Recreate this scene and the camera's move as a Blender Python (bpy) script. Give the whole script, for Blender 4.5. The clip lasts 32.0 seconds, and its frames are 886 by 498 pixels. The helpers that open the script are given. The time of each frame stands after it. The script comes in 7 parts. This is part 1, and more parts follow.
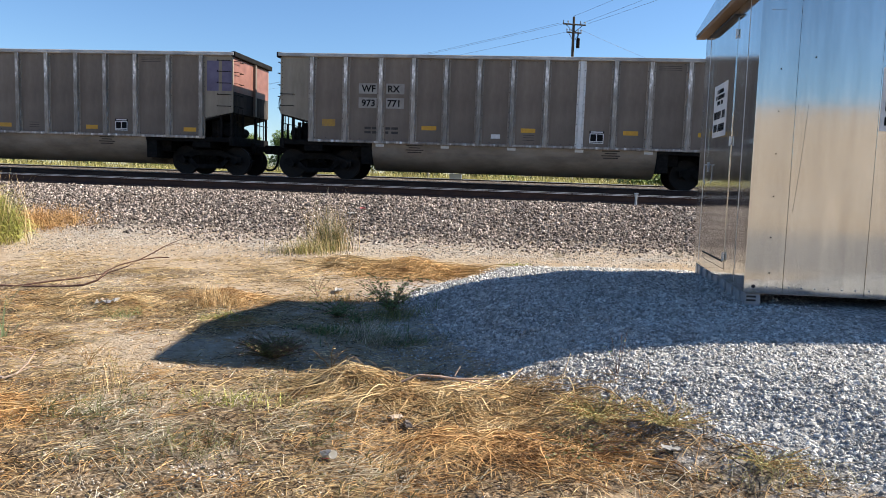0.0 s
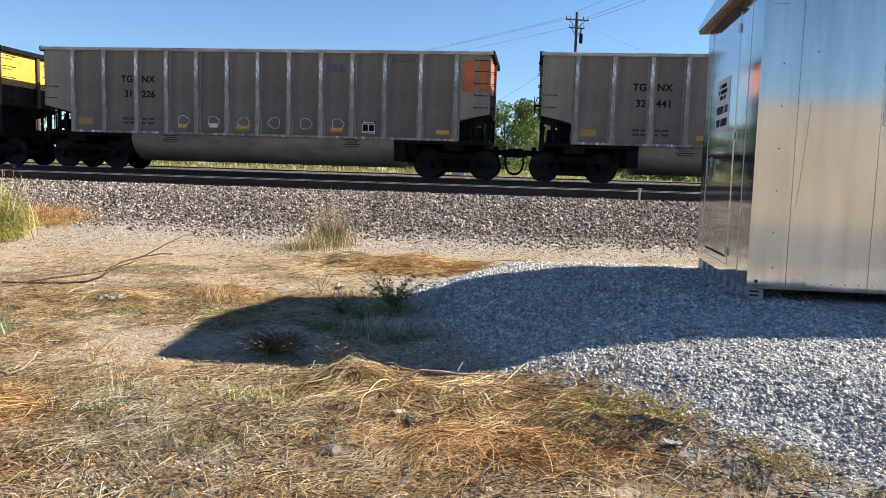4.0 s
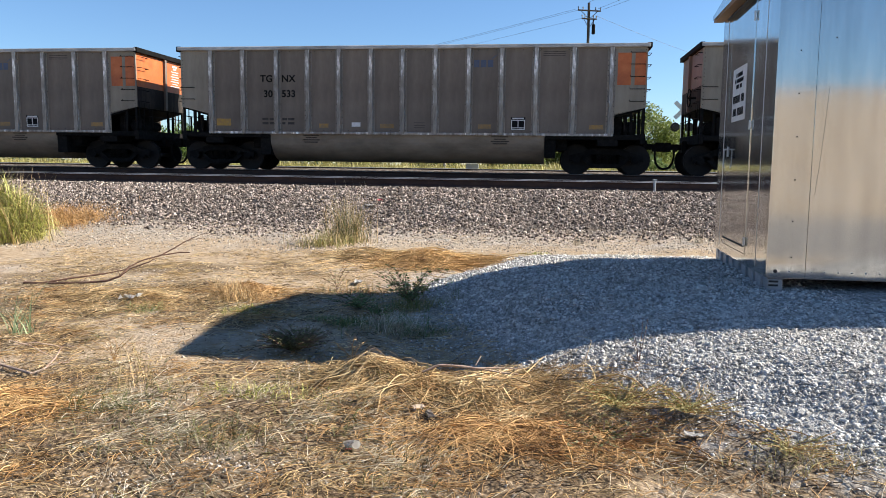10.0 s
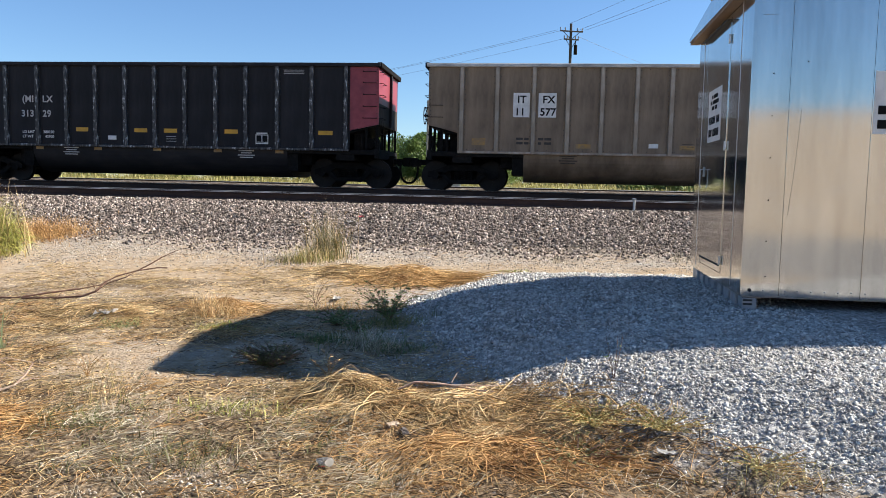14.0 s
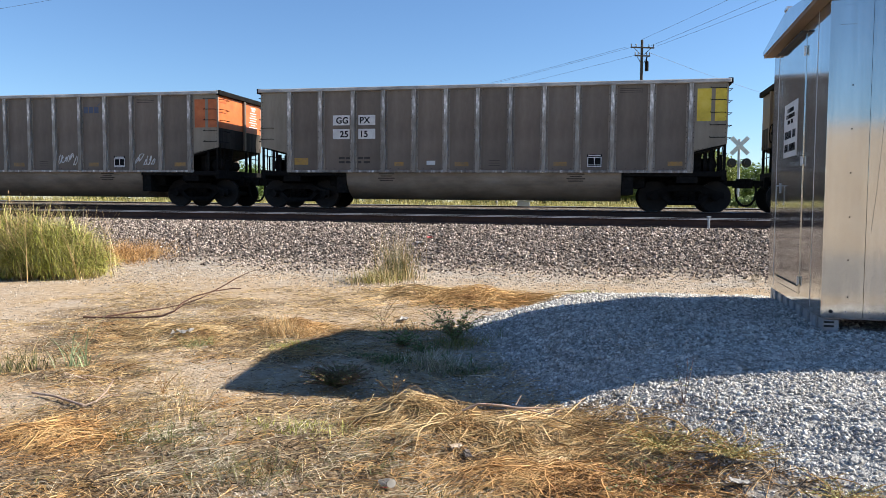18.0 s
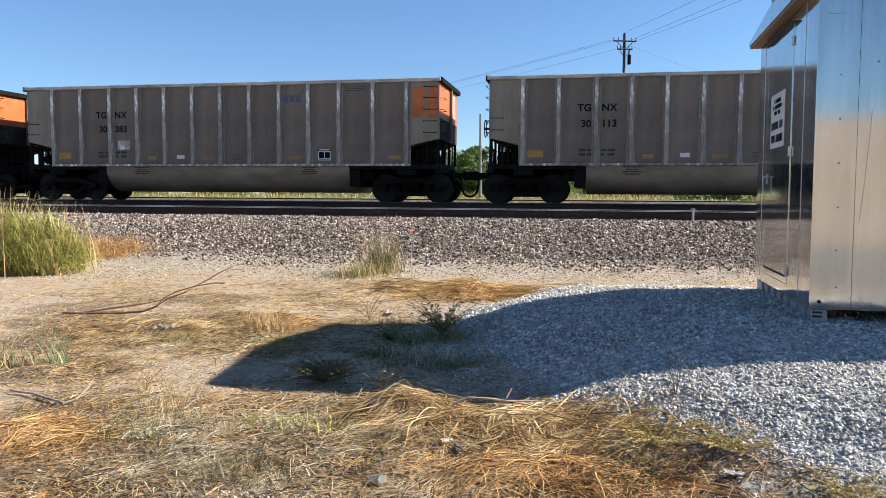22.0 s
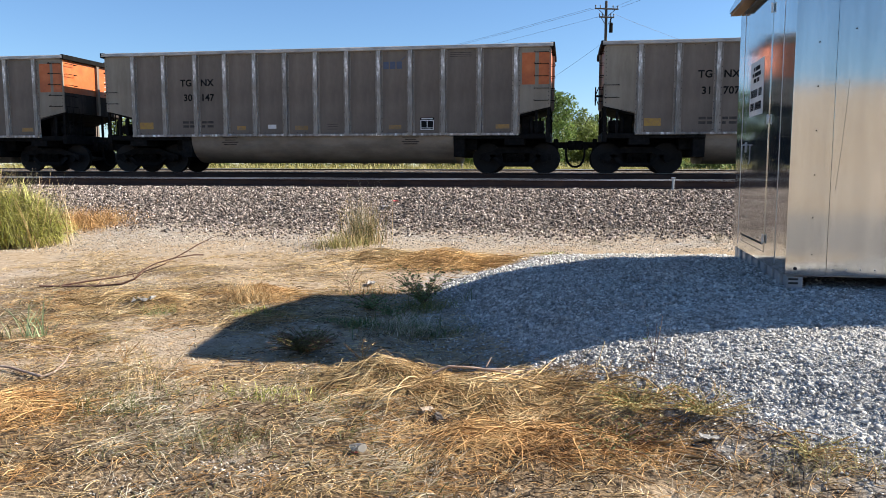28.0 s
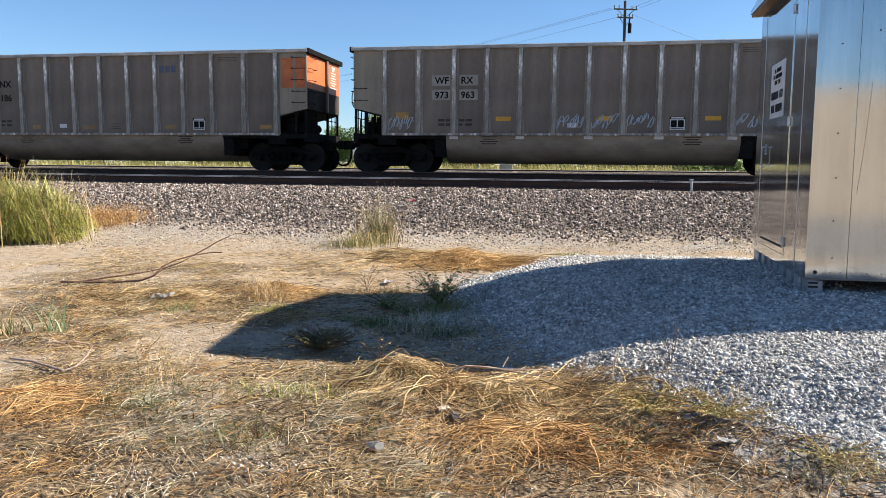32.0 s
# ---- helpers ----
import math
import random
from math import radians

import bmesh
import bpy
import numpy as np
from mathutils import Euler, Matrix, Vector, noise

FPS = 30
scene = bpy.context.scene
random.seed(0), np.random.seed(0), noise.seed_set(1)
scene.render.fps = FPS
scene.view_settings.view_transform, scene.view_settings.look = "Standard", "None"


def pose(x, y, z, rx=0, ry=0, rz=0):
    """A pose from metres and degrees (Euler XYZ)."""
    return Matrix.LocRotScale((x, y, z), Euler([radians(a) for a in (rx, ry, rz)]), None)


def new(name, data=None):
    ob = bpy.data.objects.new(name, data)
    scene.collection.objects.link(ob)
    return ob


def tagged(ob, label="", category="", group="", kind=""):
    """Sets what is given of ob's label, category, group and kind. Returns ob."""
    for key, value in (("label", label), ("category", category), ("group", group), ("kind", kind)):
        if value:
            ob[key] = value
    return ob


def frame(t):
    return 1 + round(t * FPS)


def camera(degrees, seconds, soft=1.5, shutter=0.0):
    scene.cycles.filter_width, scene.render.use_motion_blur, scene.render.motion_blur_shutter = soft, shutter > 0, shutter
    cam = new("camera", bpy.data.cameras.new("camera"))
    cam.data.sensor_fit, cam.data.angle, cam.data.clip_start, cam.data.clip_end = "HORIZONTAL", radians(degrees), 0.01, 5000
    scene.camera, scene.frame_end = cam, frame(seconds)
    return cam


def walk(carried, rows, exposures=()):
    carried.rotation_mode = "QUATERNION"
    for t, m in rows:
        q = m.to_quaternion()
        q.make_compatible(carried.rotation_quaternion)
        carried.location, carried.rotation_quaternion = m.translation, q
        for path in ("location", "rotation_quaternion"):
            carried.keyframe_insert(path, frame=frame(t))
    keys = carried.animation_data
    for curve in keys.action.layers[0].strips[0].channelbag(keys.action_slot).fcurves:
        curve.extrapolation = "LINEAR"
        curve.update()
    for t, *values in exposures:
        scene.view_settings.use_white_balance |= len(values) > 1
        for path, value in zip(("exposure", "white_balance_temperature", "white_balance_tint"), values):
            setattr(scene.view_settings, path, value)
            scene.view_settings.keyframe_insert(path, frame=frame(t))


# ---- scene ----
cam = camera(62.0, 32.0, soft=0.55)
EYE, TILT, TURN = 1.68, -0.75, 1.4
# seconds, metres right, ahead and up of the first eye, then yaw, pitch and roll in degrees
ROWS = [
    (0.0, 0.000, 0.000, 0.000, 0.13, -4.99, -1.51),
    (0.5, 0.004, 0.002, -0.001, 0.03, -5.17, -1.51),
    (1.0, 0.000, -0.002, -0.001, 0.08, -5.33, -1.60),
    (1.5, 0.003, 0.004, -0.006, 0.15, -5.40, -1.58),
    (2.0, 0.003, -0.005, -0.004, 0.19, -5.41, -1.58),
    (2.5, -0.001, -0.011, -0.006, 0.22, -5.40, -1.52),
    (3.0, 0.001, -0.013, -0.003, 0.30, -5.41, -1.49),
    (3.5, 0.005, -0.009, -0.006, 0.40, -5.37, -1.38),
    (5.5, 0.004, -0.019, 0.003, 0.14, -4.97, -1.32),
    (6.0, 0.005, -0.014, -0.001, 0.15, -4.90, -1.44),
    (6.5, 0.004, -0.003, -0.003, 0.22, -4.94, -1.57),
    (7.0, -0.011, -0.005, -0.000, 0.42, -4.95, -1.69),
    (7.5, -0.013, 0.000, -0.000, 0.69, -5.06, -1.68),
    (8.0, -0.009, -0.010, -0.002, 0.98, -5.18, -1.42),
    (8.5, -0.013, -0.012, -0.002, 1.23, -5.30, -0.99),
    (9.0, 0.006, -0.014, 0.000, 1.37, -5.44, -0.60),
    (9.5, 0.001, -0.004, 0.001, 1.39, -5.62, -0.43),
    (10.0, -0.006, -0.005, -0.002, 1.42, -5.75, -0.38),
    (10.5, -0.004, -0.005, -0.005, 1.43, -5.75, -0.41),
    (11.0, 0.006, -0.010, -0.002, 1.49, -5.59, -0.53),
    (11.5, 0.001, -0.016, 0.005, 1.49, -5.29, -0.67),
    (12.0, -0.006, -0.034, 0.012, 1.35, -4.94, -0.86),
    (12.5, -0.002, -0.030, 0.015, 1.06, -4.77, -0.96),
    (13.0, 0.005, -0.016, 0.004, 0.61, -4.71, -1.02),
    (13.5, 0.022, -0.019, 0.002, 0.11, -4.62, -0.88),
    (15.5, 0.080, -0.051, -0.011, 0.93, -3.39, -0.89),
    (16.0, 0.089, -0.072, -0.010, 2.17, -3.12, -0.96),
    (16.5, 0.068, -0.053, 0.006, 3.72, -2.88, -0.94),
    (17.0, 0.062, -0.031, -0.011, 5.03, -2.77, -0.75),
    (17.5, 0.090, -0.009, -0.009, 5.65, -2.77, -0.52),
    (18.0, 0.095, -0.015, 0.007, 5.57, -2.91, -0.24),
    (18.5, 0.080, 0.001, -0.006, 5.14, -3.09, 0.03),
    (19.0, 0.067, 0.029, -0.015, 4.62, -3.38, 0.32),
    (19.5, 0.073, 0.049, -0.012, 4.15, -3.77, 0.48),
    (20.0, 0.087, 0.058, -0.018, 3.69, -4.00, 0.50),
    (20.5, 0.084, 0.051, -0.016, 3.42, -3.97, 0.40),
    (21.0, 0.072, 0.054, -0.012, 3.47, -3.75, 0.19),
    (21.5, 0.065, 0.055, -0.013, 3.85, -3.51, 0.08),
    (22.0, 0.046, 0.066, -0.016, 4.26, -3.36, -0.03),
    (22.5, 0.056, 0.081, -0.022, 4.47, -3.41, 0.02),
    (23.0, 0.068, 0.079, -0.015, 4.34, -3.55, 0.06),
    (23.5, 0.072, 0.088, -0.013, 4.12, -3.81, 0.10),
    (24.0, 0.063, 0.089, -0.025, 3.95, -4.16, 0.17),
    (24.5, 0.063, 0.091, -0.028, 3.85, -4.56, 0.23),
    (26.5, 0.049, 0.090, -0.018, 3.34, -5.17, 0.00),
    (27.0, 0.082, 0.084, -0.016, 3.04, -5.28, 0.07),
    (27.5, 0.081, 0.096, -0.030, 2.82, -5.42, 0.14),
    (28.0, 0.068, 0.083, -0.024, 2.87, -5.65, 0.25),
    (28.5, 0.059, 0.081, -0.028, 3.12, -5.77, 0.35),
    (29.0, 0.065, 0.078, -0.025, 3.40, -5.90, 0.36),
    (29.5, 0.082, 0.079, -0.026, 3.58, -5.94, 0.43),
    (30.0, 0.077, 0.063, -0.029, 3.75, -5.89, 0.41),
    (30.5, 0.061, 0.048, -0.026, 3.97, -5.76, 0.31),
    (31.0, 0.053, 0.061, -0.025, 4.20, -5.66, 0.21),
    (31.5, 0.048, 0.058, -0.025, 4.28, -5.63, -0.01),
    (32.0, 0.052, 0.066, -0.023, 4.12, -5.66, -0.19),
]
walk(cam, [(t, pose(0, 0, EYE, TILT, 0, TURN) @ pose(x, y, z, 90 + pitch, roll, yaw)) for t, x, y, z, yaw, pitch, roll in ROWS],
     exposures=((0.0, 1.28, 6170, 10), (32.0, 1.28, 6170, 10)))

# ---- daylight ----
SUN_TO = Vector((1.48, 0.27, 1.0)).normalized()
world = bpy.data.worlds.new("World")
scene.world = world
world.use_nodes = True
wn = world.node_tree.nodes
sky = wn.new("ShaderNodeTexSky")
sky.sky_type, sky.sun_disc = "NISHITA", False
sky.sun_elevation = math.asin(SUN_TO.z)
sky.sun_rotation = math.atan2(SUN_TO.x, SUN_TO.y)
sky.air_density, sky.dust_density, sky.ozone_density = 1.0, 0.0, 6.0
world.node_tree.links.new(sky.outputs[0], wn["Background"].inputs[0])
wn["Background"].inputs[1].default_value = 0.063
sun = new("sun", bpy.data.lights.new("sun", "SUN"))
sun.data.energy, sun.data.angle, sun.data.color = 5.0, radians(0.55), (1.0, 0.92, 0.79)
sun.rotation_mode = "QUATERNION"
sun.rotation_quaternion = SUN_TO.to_track_quat("Z", "Y")

# ---- materials ----
def material(name, colors, scale=4.0, rough=0.6, metal=0.0, bump=0.0, bump_scale=40.0, stretch=(1, 1, 1), vary=0.0, island=False, detail=5.0, coarse=0.0, spec=0.5):
    """A node material: a ramp of colours over noise in metres, a coarser stain over it, a fine bump, and a shift of value from piece to piece."""
    mat = bpy.data.materials.new(name)
    mat.use_nodes = True
    nt = mat.node_tree
    n, link = nt.nodes, nt.links.new
    bsdf = n["Principled BSDF"]
    bsdf.inputs["Metallic"].default_value = metal
    bsdf.inputs["Specular IOR Level"].default_value = spec
    geo = n.new("ShaderNodeTexCoord")
    mapping = n.new("ShaderNodeMapping")
    mapping.inputs["Scale"].default_value = stretch
    link(geo.outputs["Object"], mapping.inputs[0])
    tex = n.new("ShaderNodeTexNoise")
    tex.inputs["Scale"].default_value, tex.inputs["Detail"].default_value, tex.inputs["Roughness"].default_value = scale, detail, 0.65
    link(mapping.outputs[0], tex.inputs["Vector"])
    ramp = n.new("ShaderNodeValToRGB")
    lo, hi = 0.32, 0.68
    while len(ramp.color_ramp.elements) < len(colors):
        ramp.color_ramp.elements.new(0.5)
    for i, (e, c) in enumerate(zip(ramp.color_ramp.elements, colors)):
        e.position = lo + (hi - lo) * i / max(1, len(colors) - 1)
        e.color = (*c, 1)
    link(tex.outputs["Fac"], ramp.inputs[0])
    color = ramp.outputs[0]
    if coarse:
        big = n.new("ShaderNodeTexNoise")
        big.inputs["Scale"].default_value, big.inputs["Detail"].default_value = scale * 0.17, 3.0
        link(mapping.outputs[0], big.inputs["Vector"])
        mr = n.new("ShaderNodeMapRange")
        mr.inputs[1].default_value, mr.inputs[2].default_value = 0.3, 0.7
        mr.inputs[3].default_value, mr.inputs[4].default_value = 1 - coarse, 1 + coarse
        link(big.outputs["Fac"], mr.inputs[0])
        mul = n.new("ShaderNodeMix")
        mul.data_type, mul.blend_type = "RGBA", "MULTIPLY"
        mul.inputs["Factor"].default_value = 1.0
        link(color, mul.inputs["A"])
        link(mr.outputs[0], mul.inputs["B"])
        color = mul.outputs["Result"]
    if vary:
        if island:
            rnd = n.new("ShaderNodeNewGeometry").outputs["Random Per Island"]
        else:
            rnd = n.new("ShaderNodeObjectInfo").outputs["Random"]
        mr = n.new("ShaderNodeMapRange")
        mr.inputs[3].default_value, mr.inputs[4].default_value = 1 - vary, 1 + vary
        link(rnd, mr.inputs[0])
        mul = n.new("ShaderNodeMix")
        mul.data_type, mul.blend_type = "RGBA", "MULTIPLY"
        mul.inputs["Factor"].default_value = 1.0
        link(color, mul.inputs["A"])
        link(mr.outputs[0], mul.inputs["B"])
        color = mul.outputs["Result"]
    link(color, bsdf.inputs["Base Color"])
    rr = n.new("ShaderNodeMapRange")
    rr.inputs[3].default_value, rr.inputs[4].default_value = max(0.02, rough - 0.12), min(1.0, rough + 0.12)
    link(tex.outputs["Fac"], rr.inputs[0])
    link(rr.outputs[0], bsdf.inputs["Roughness"])
    if bump:
        fine = n.new("ShaderNodeTexNoise")
        fine.inputs["Scale"].default_value, fine.inputs["Detail"].default_value = bump_scale, 4.0
        link(mapping.outputs[0], fine.inputs["Vector"])
        b = n.new("ShaderNodeBump")
        b.inputs["Strength"].default_value, b.inputs["Distance"].default_value = bump, 0.01
        link(fine.outputs["Fac"], b.inputs["Height"])
        link(b.outputs[0], bsdf.inputs["Normal"])
    return mat


M_ALU = material("weathered_aluminium", [(0.125, 0.096, 0.072), (0.162, 0.128, 0.099), (0.21, 0.170, 0.134)], 1.6, 0.6, 0.15, 0.2, 60, (1, 1, 0.4), 0.12, coarse=0.28)
M_ALU_RIB = material("bare_aluminium_rib", [(0.15, 0.125, 0.10), (0.25, 0.22, 0.185), (0.36, 0.325, 0.285), (0.95, 0.92, 0.88)], 7.0, 0.5, 0.2, 0.1, 60, (1, 1, 0.22), 0.22, coarse=0.32)
M_ALU_FLANGE = material("dusty_rib_flange", [(0.16, 0.132, 0.105), (0.23, 0.195, 0.16), (0.32, 0.28, 0.235)], 6.0, 0.55, 0.15, 0.1, 60, (1, 1, 0.3), 0.15, coarse=0.2)
M_BROWN = material("brown_car_paint", [(0.038, 0.022, 0.019), (0.055, 0.033, 0.028), (0.078, 0.05, 0.042)], 2.2, 0.6, 0.0, 0.15, 60, (1, 1, 0.25), 0.10, coarse=0.2)
M_BROWN_RIB = material("worn_brown_rib", [(0.04, 0.026, 0.022), (0.065, 0.045, 0.038), (0.13, 0.105, 0.09), (0.6, 0.57, 0.54)], 11.0, 0.55, 0.1, 0.1, 60, (1, 1, 0.3), 0.2, coarse=0.3)
M_BLACK = material("charcoal_car_paint", [(0.012, 0.012, 0.014), (0.019, 0.019, 0.022), (0.03, 0.03, 0.032)], 2.2, 0.65, 0.0, 0.15, 60, (1, 1, 0.25), 0.12, coarse=0.2, spec=0.15)
M_BLACK_RIB = material("worn_black_rib", [(0.018, 0.018, 0.02), (0.04, 0.04, 0.042), (0.10, 0.10, 0.10), (0.7, 0.7, 0.69)], 13.0, 0.5, 0.15, 0.1, 60, (1, 1, 0.3), 0.2, coarse=0.3, spec=0.3)
M_TUB = material("dusty_tub_sheet", [(0.15, 0.118, 0.085), (0.22, 0.178, 0.132), (0.29, 0.24, 0.185)], 1.6, 0.65, 0.05, 0.15, 50, (0.5, 1, 1), 0.08, coarse=0.2)
M_TUB_DARK = material("black_tub_sheet", [(0.012, 0.012, 0.014), (0.019, 0.019, 0.021), (0.03, 0.028, 0.028)], 1.6, 0.65, 0.0, 0.15, 50, (0.5, 1, 1), 0.08, coarse=0.2, spec=0.15)
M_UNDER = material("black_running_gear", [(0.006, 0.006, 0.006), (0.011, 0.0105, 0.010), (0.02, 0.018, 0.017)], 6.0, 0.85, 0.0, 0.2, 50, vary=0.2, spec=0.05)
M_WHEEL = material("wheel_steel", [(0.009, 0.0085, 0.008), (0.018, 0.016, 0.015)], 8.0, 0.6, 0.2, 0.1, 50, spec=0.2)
M_RIVET = material("dark_rivet", [(0.022, 0.02, 0.018), (0.05, 0.045, 0.04)], 8.0, 0.6, 0.2)
M_AMBER = material("amber_paint", [(0.52, 0.33, 0.025), (0.64, 0.42, 0.03), (0.68, 0.47, 0.06)], 3.0, 0.5, 0.0, 0.1, coarse=0.2)
M_ORANGE = material("faded_orange_paint", [(0.36, 0.085, 0.02), (0.47, 0.115, 0.024), (0.54, 0.15, 0.04)], 3.0, 0.5, 0.0, 0.1, coarse=0.12)
M_YELLOW = material("yellow_paint", [(0.55, 0.40, 0.03), (0.68, 0.50, 0.04), (0.72, 0.56, 0.08)], 3.0, 0.5, 0.0, 0.1, coarse=0.12)
M_GOLD = material("gold_paint", [(0.50, 0.27, 0.03), (0.60, 0.33, 0.04), (0.65, 0.38, 0.07)], 3.0, 0.5, 0.0, 0.1, coarse=0.12)
M_GREEN = material("green_paint", [(0.028, 0.20, 0.035), (0.038, 0.26, 0.045), (0.055, 0.31, 0.065)], 3.0, 0.5, 0.0, 0.1, coarse=0.12)
M_RED = material("dark_red_paint", [(0.17, 0.02, 0.035), (0.23, 0.03, 0.045), (0.27, 0.045, 0.06)], 3.0, 0.5, 0.0, 0.1, coarse=0.12)
M_PURPLE = material("faded_purple_paint", [(0.085, 0.07, 0.125), (0.115, 0.095, 0.165), (0.14, 0.12, 0.19)], 3.0, 0.5, 0.0, 0.1, coarse=0.12)
M_STRIPE = material("reflective_amber_stripe", [(0.46, 0.24, 0.015), (0.60, 0.325, 0.02)], 9.0, 0.5, coarse=0.15)
M_STRIPE_DULL = material("dull_amber_stripe", [(0.27, 0.165, 0.06), (0.37, 0.215, 0.04), (0.45, 0.26, 0.03)], 9.0, 0.6, coarse=0.2)
M_STRIPE_FADED = material("dusty_amber_stripe", [(0.19, 0.135, 0.075), (0.26, 0.16, 0.06), (0.36, 0.20, 0.04)], 9.0, 0.6, coarse=0.2)
M_WHITE = material("white_sticker", [(0.55, 0.54, 0.52), (0.72, 0.71, 0.69)], 6.0, 0.5)
M_PANEL_GREY = material("dusty_pale_panel", [(0.22, 0.20, 0.175), (0.32, 0.30, 0.27)], 5.0, 0.6, coarse=0.2)
M_MARK_BLACK = material("black_lettering", [(0.006, 0.006, 0.006), (0.014, 0.014, 0.014)], 8.0, 0.75, spec=0.08)
M_MARK_GREY = material("grey_lettering", [(0.38, 0.37, 0.36), (0.5, 0.49, 0.48)], 8.0, 0.6)
M_MARK_FAINT = material("faint_lettering", [(0.045, 0.04, 0.036), (0.075, 0.066, 0.058)], 8.0, 0.7, spec=0.1)
M_BLUE = material("blue_lettering", [(0.055, 0.075, 0.125), (0.085, 0.105, 0.16)], 8.0, 0.6)
M_PINK = material("pink_sticker", [(0.5, 0.08, 0.09), (0.6, 0.12, 0.12)], 8.0, 0.6)
M_RAIL_SIDE = material("rusty_rail_web", [(0.026, 0.013, 0.009), (0.044, 0.023, 0.016), (0.07, 0.038, 0.026)], 5.0, 0.85, 0.0, 0.3, 60, (0.4, 1, 1), coarse=0.2)
M_RAIL_TOP = material("polished_rail_head", [(0.50, 0.48, 0.46), (0.65, 0.63, 0.61)], 3.0, 0.42, 0.6, stretch=(0.1, 3, 1))
M_TIE = material("creosoted_tie", [(0.035, 0.028, 0.022), (0.065, 0.05, 0.04), (0.10, 0.085, 0.07)], 6.0, 0.9, 0.0, 0.5, 40, (1, 0.2, 1), 0.25)
M_SHED = material("brushed_aluminium_sheet", [(0.52, 0.52, 0.51), (0.61, 0.61, 0.595), (0.70, 0.70, 0.685)], 1.5, 0.03, 0.95, 0.035, 2.0, (3, 3, 0.3), 0.03, coarse=0.10)
M_SHED_TRIM = material("aluminium_trim", [(0.6, 0.59, 0.58), (0.72, 0.71, 0.70)], 3.0, 0.4, 0.85, 0.05, 20, vary=0.05)
M_STEEL_DARK = material("dark_gap", [(0.02, 0.02, 0.02), (0.035, 0.033, 0.03)], 5.0, 0.8)
M_GALV = material("galvanised_steel", [(0.30, 0.32, 0.34), (0.42, 0.44, 0.46)], 12.0, 0.5, 0.5)
M_POST = material("weathered_grey_post", [(0.14, 0.13, 0.12), (0.24, 0.225, 0.21)], 5.0, 0.8, stretch=(3, 3, 0.3))
M_TAN = material("tan_weathered_aluminium", [(0.12, 0.085, 0.055), (0.20, 0.145, 0.095), (0.27, 0.20, 0.14)], 2.2, 0.6, 0.2, 0.15, 60, (1, 1, 0.25), 0.10, coarse=0.2)
M_TAN_RIB = material("tan_rib", [(0.22, 0.17, 0.12), (0.30, 0.24, 0.18), (0.40, 0.34, 0.28)], 5.0, 0.55, 0.2, 0.1, 60, (1, 1, 0.3), 0.12, coarse=0.25)
M_MAROON = material("faded_maroon_paint", [(0.13, 0.05, 0.035), (0.19, 0.078, 0.055), (0.24, 0.11, 0.08)], 3.0, 0.5, 0.0, 0.1, coarse=0.15)
M_CHALK = material("white_spray", [(0.55, 0.55, 0.54), (0.75, 0.75, 0.74)], 9.0, 0.7)
M_CHALK_BLUE = material("pale_blue_spray", [(0.30, 0.36, 0.42), (0.45, 0.50, 0.55)], 9.0, 0.7)
M_STONE = material("crushed_grey_stone", [(0.30, 0.28, 0.25), (0.47, 0.445, 0.405), (0.66, 0.635, 0.585)], 14.0, 0.9, 0.0, 0.5, 120, vary=0.5, island=True, spec=0.2)
M_STONE_BIG = material("large_grey_stone", [(0.36, 0.34, 0.31), (0.46, 0.44, 0.405), (0.57, 0.55, 0.51)], 14.0, 0.9, 0.0, 0.5, 120, vary=0.35, spec=0.2)
M_BALLAST = material("ballast_stone", [(0.085, 0.062, 0.05), (0.235, 0.188, 0.155), (0.56, 0.48, 0.41)], 9.0, 0.9, 0.0, 0.4, 90, vary=0.75, island=True, spec=0.2)
M_PEBBLE = material("pale_pebble", [(0.24, 0.20, 0.155), (0.39, 0.335, 0.27), (0.55, 0.49, 0.415)], 9.0, 0.9, 0.0, 0.4, 90, vary=0.65, island=True, spec=0.2)
M_STRAW = material("golden_straw", [(0.29, 0.18, 0.075), (0.50, 0.355, 0.17), (0.78, 0.61, 0.365)], 3.0, 0.55, vary=0.62, island=True, spec=0.3)
M_STRAW_PALE = material("bleached_straw", [(0.26, 0.21, 0.14), (0.47, 0.395, 0.28), (0.74, 0.66, 0.51)], 3.0, 0.6, vary=0.5, island=True, spec=0.3)
M_STRAW_RED = material("rusty_straw", [(0.29, 0.15, 0.055), (0.48, 0.28, 0.11), (0.66, 0.44, 0.20)], 3.0, 0.65, vary=0.4, island=True, spec=0.3)
M_STRAW_GOLD = material("orange_golden_straw", [(0.36, 0.20, 0.075), (0.58, 0.37, 0.15), (0.76, 0.54, 0.27)], 3.0, 0.6, vary=0.45, island=True, spec=0.3)
M_GRASS = material("green_grass", [(0.17, 0.185, 0.035), (0.36, 0.36, 0.085), (0.62, 0.56, 0.22)], 2.6, 0.5, vary=0.7, island=True, spec=0.3)
M_GRASS_DRY = material("half_dry_grass", [(0.20, 0.19, 0.06), (0.32, 0.28, 0.10), (0.42, 0.36, 0.17)], 2.0, 0.6, vary=0.45, island=True, spec=0.3)
M_STRAW_DARK = material("dark_brown_straw", [(0.05, 0.034, 0.02), (0.11, 0.075, 0.045), (0.20, 0.14, 0.085)], 3.0, 0.8, vary=0.5, island=True, spec=0.2)
M_OLIVE = material("olive_weed_leaf", [(0.07, 0.075, 0.025), (0.14, 0.14, 0.05), (0.22, 0.21, 0.08)], 4.0, 0.6, vary=0.5, island=True, spec=0.3)
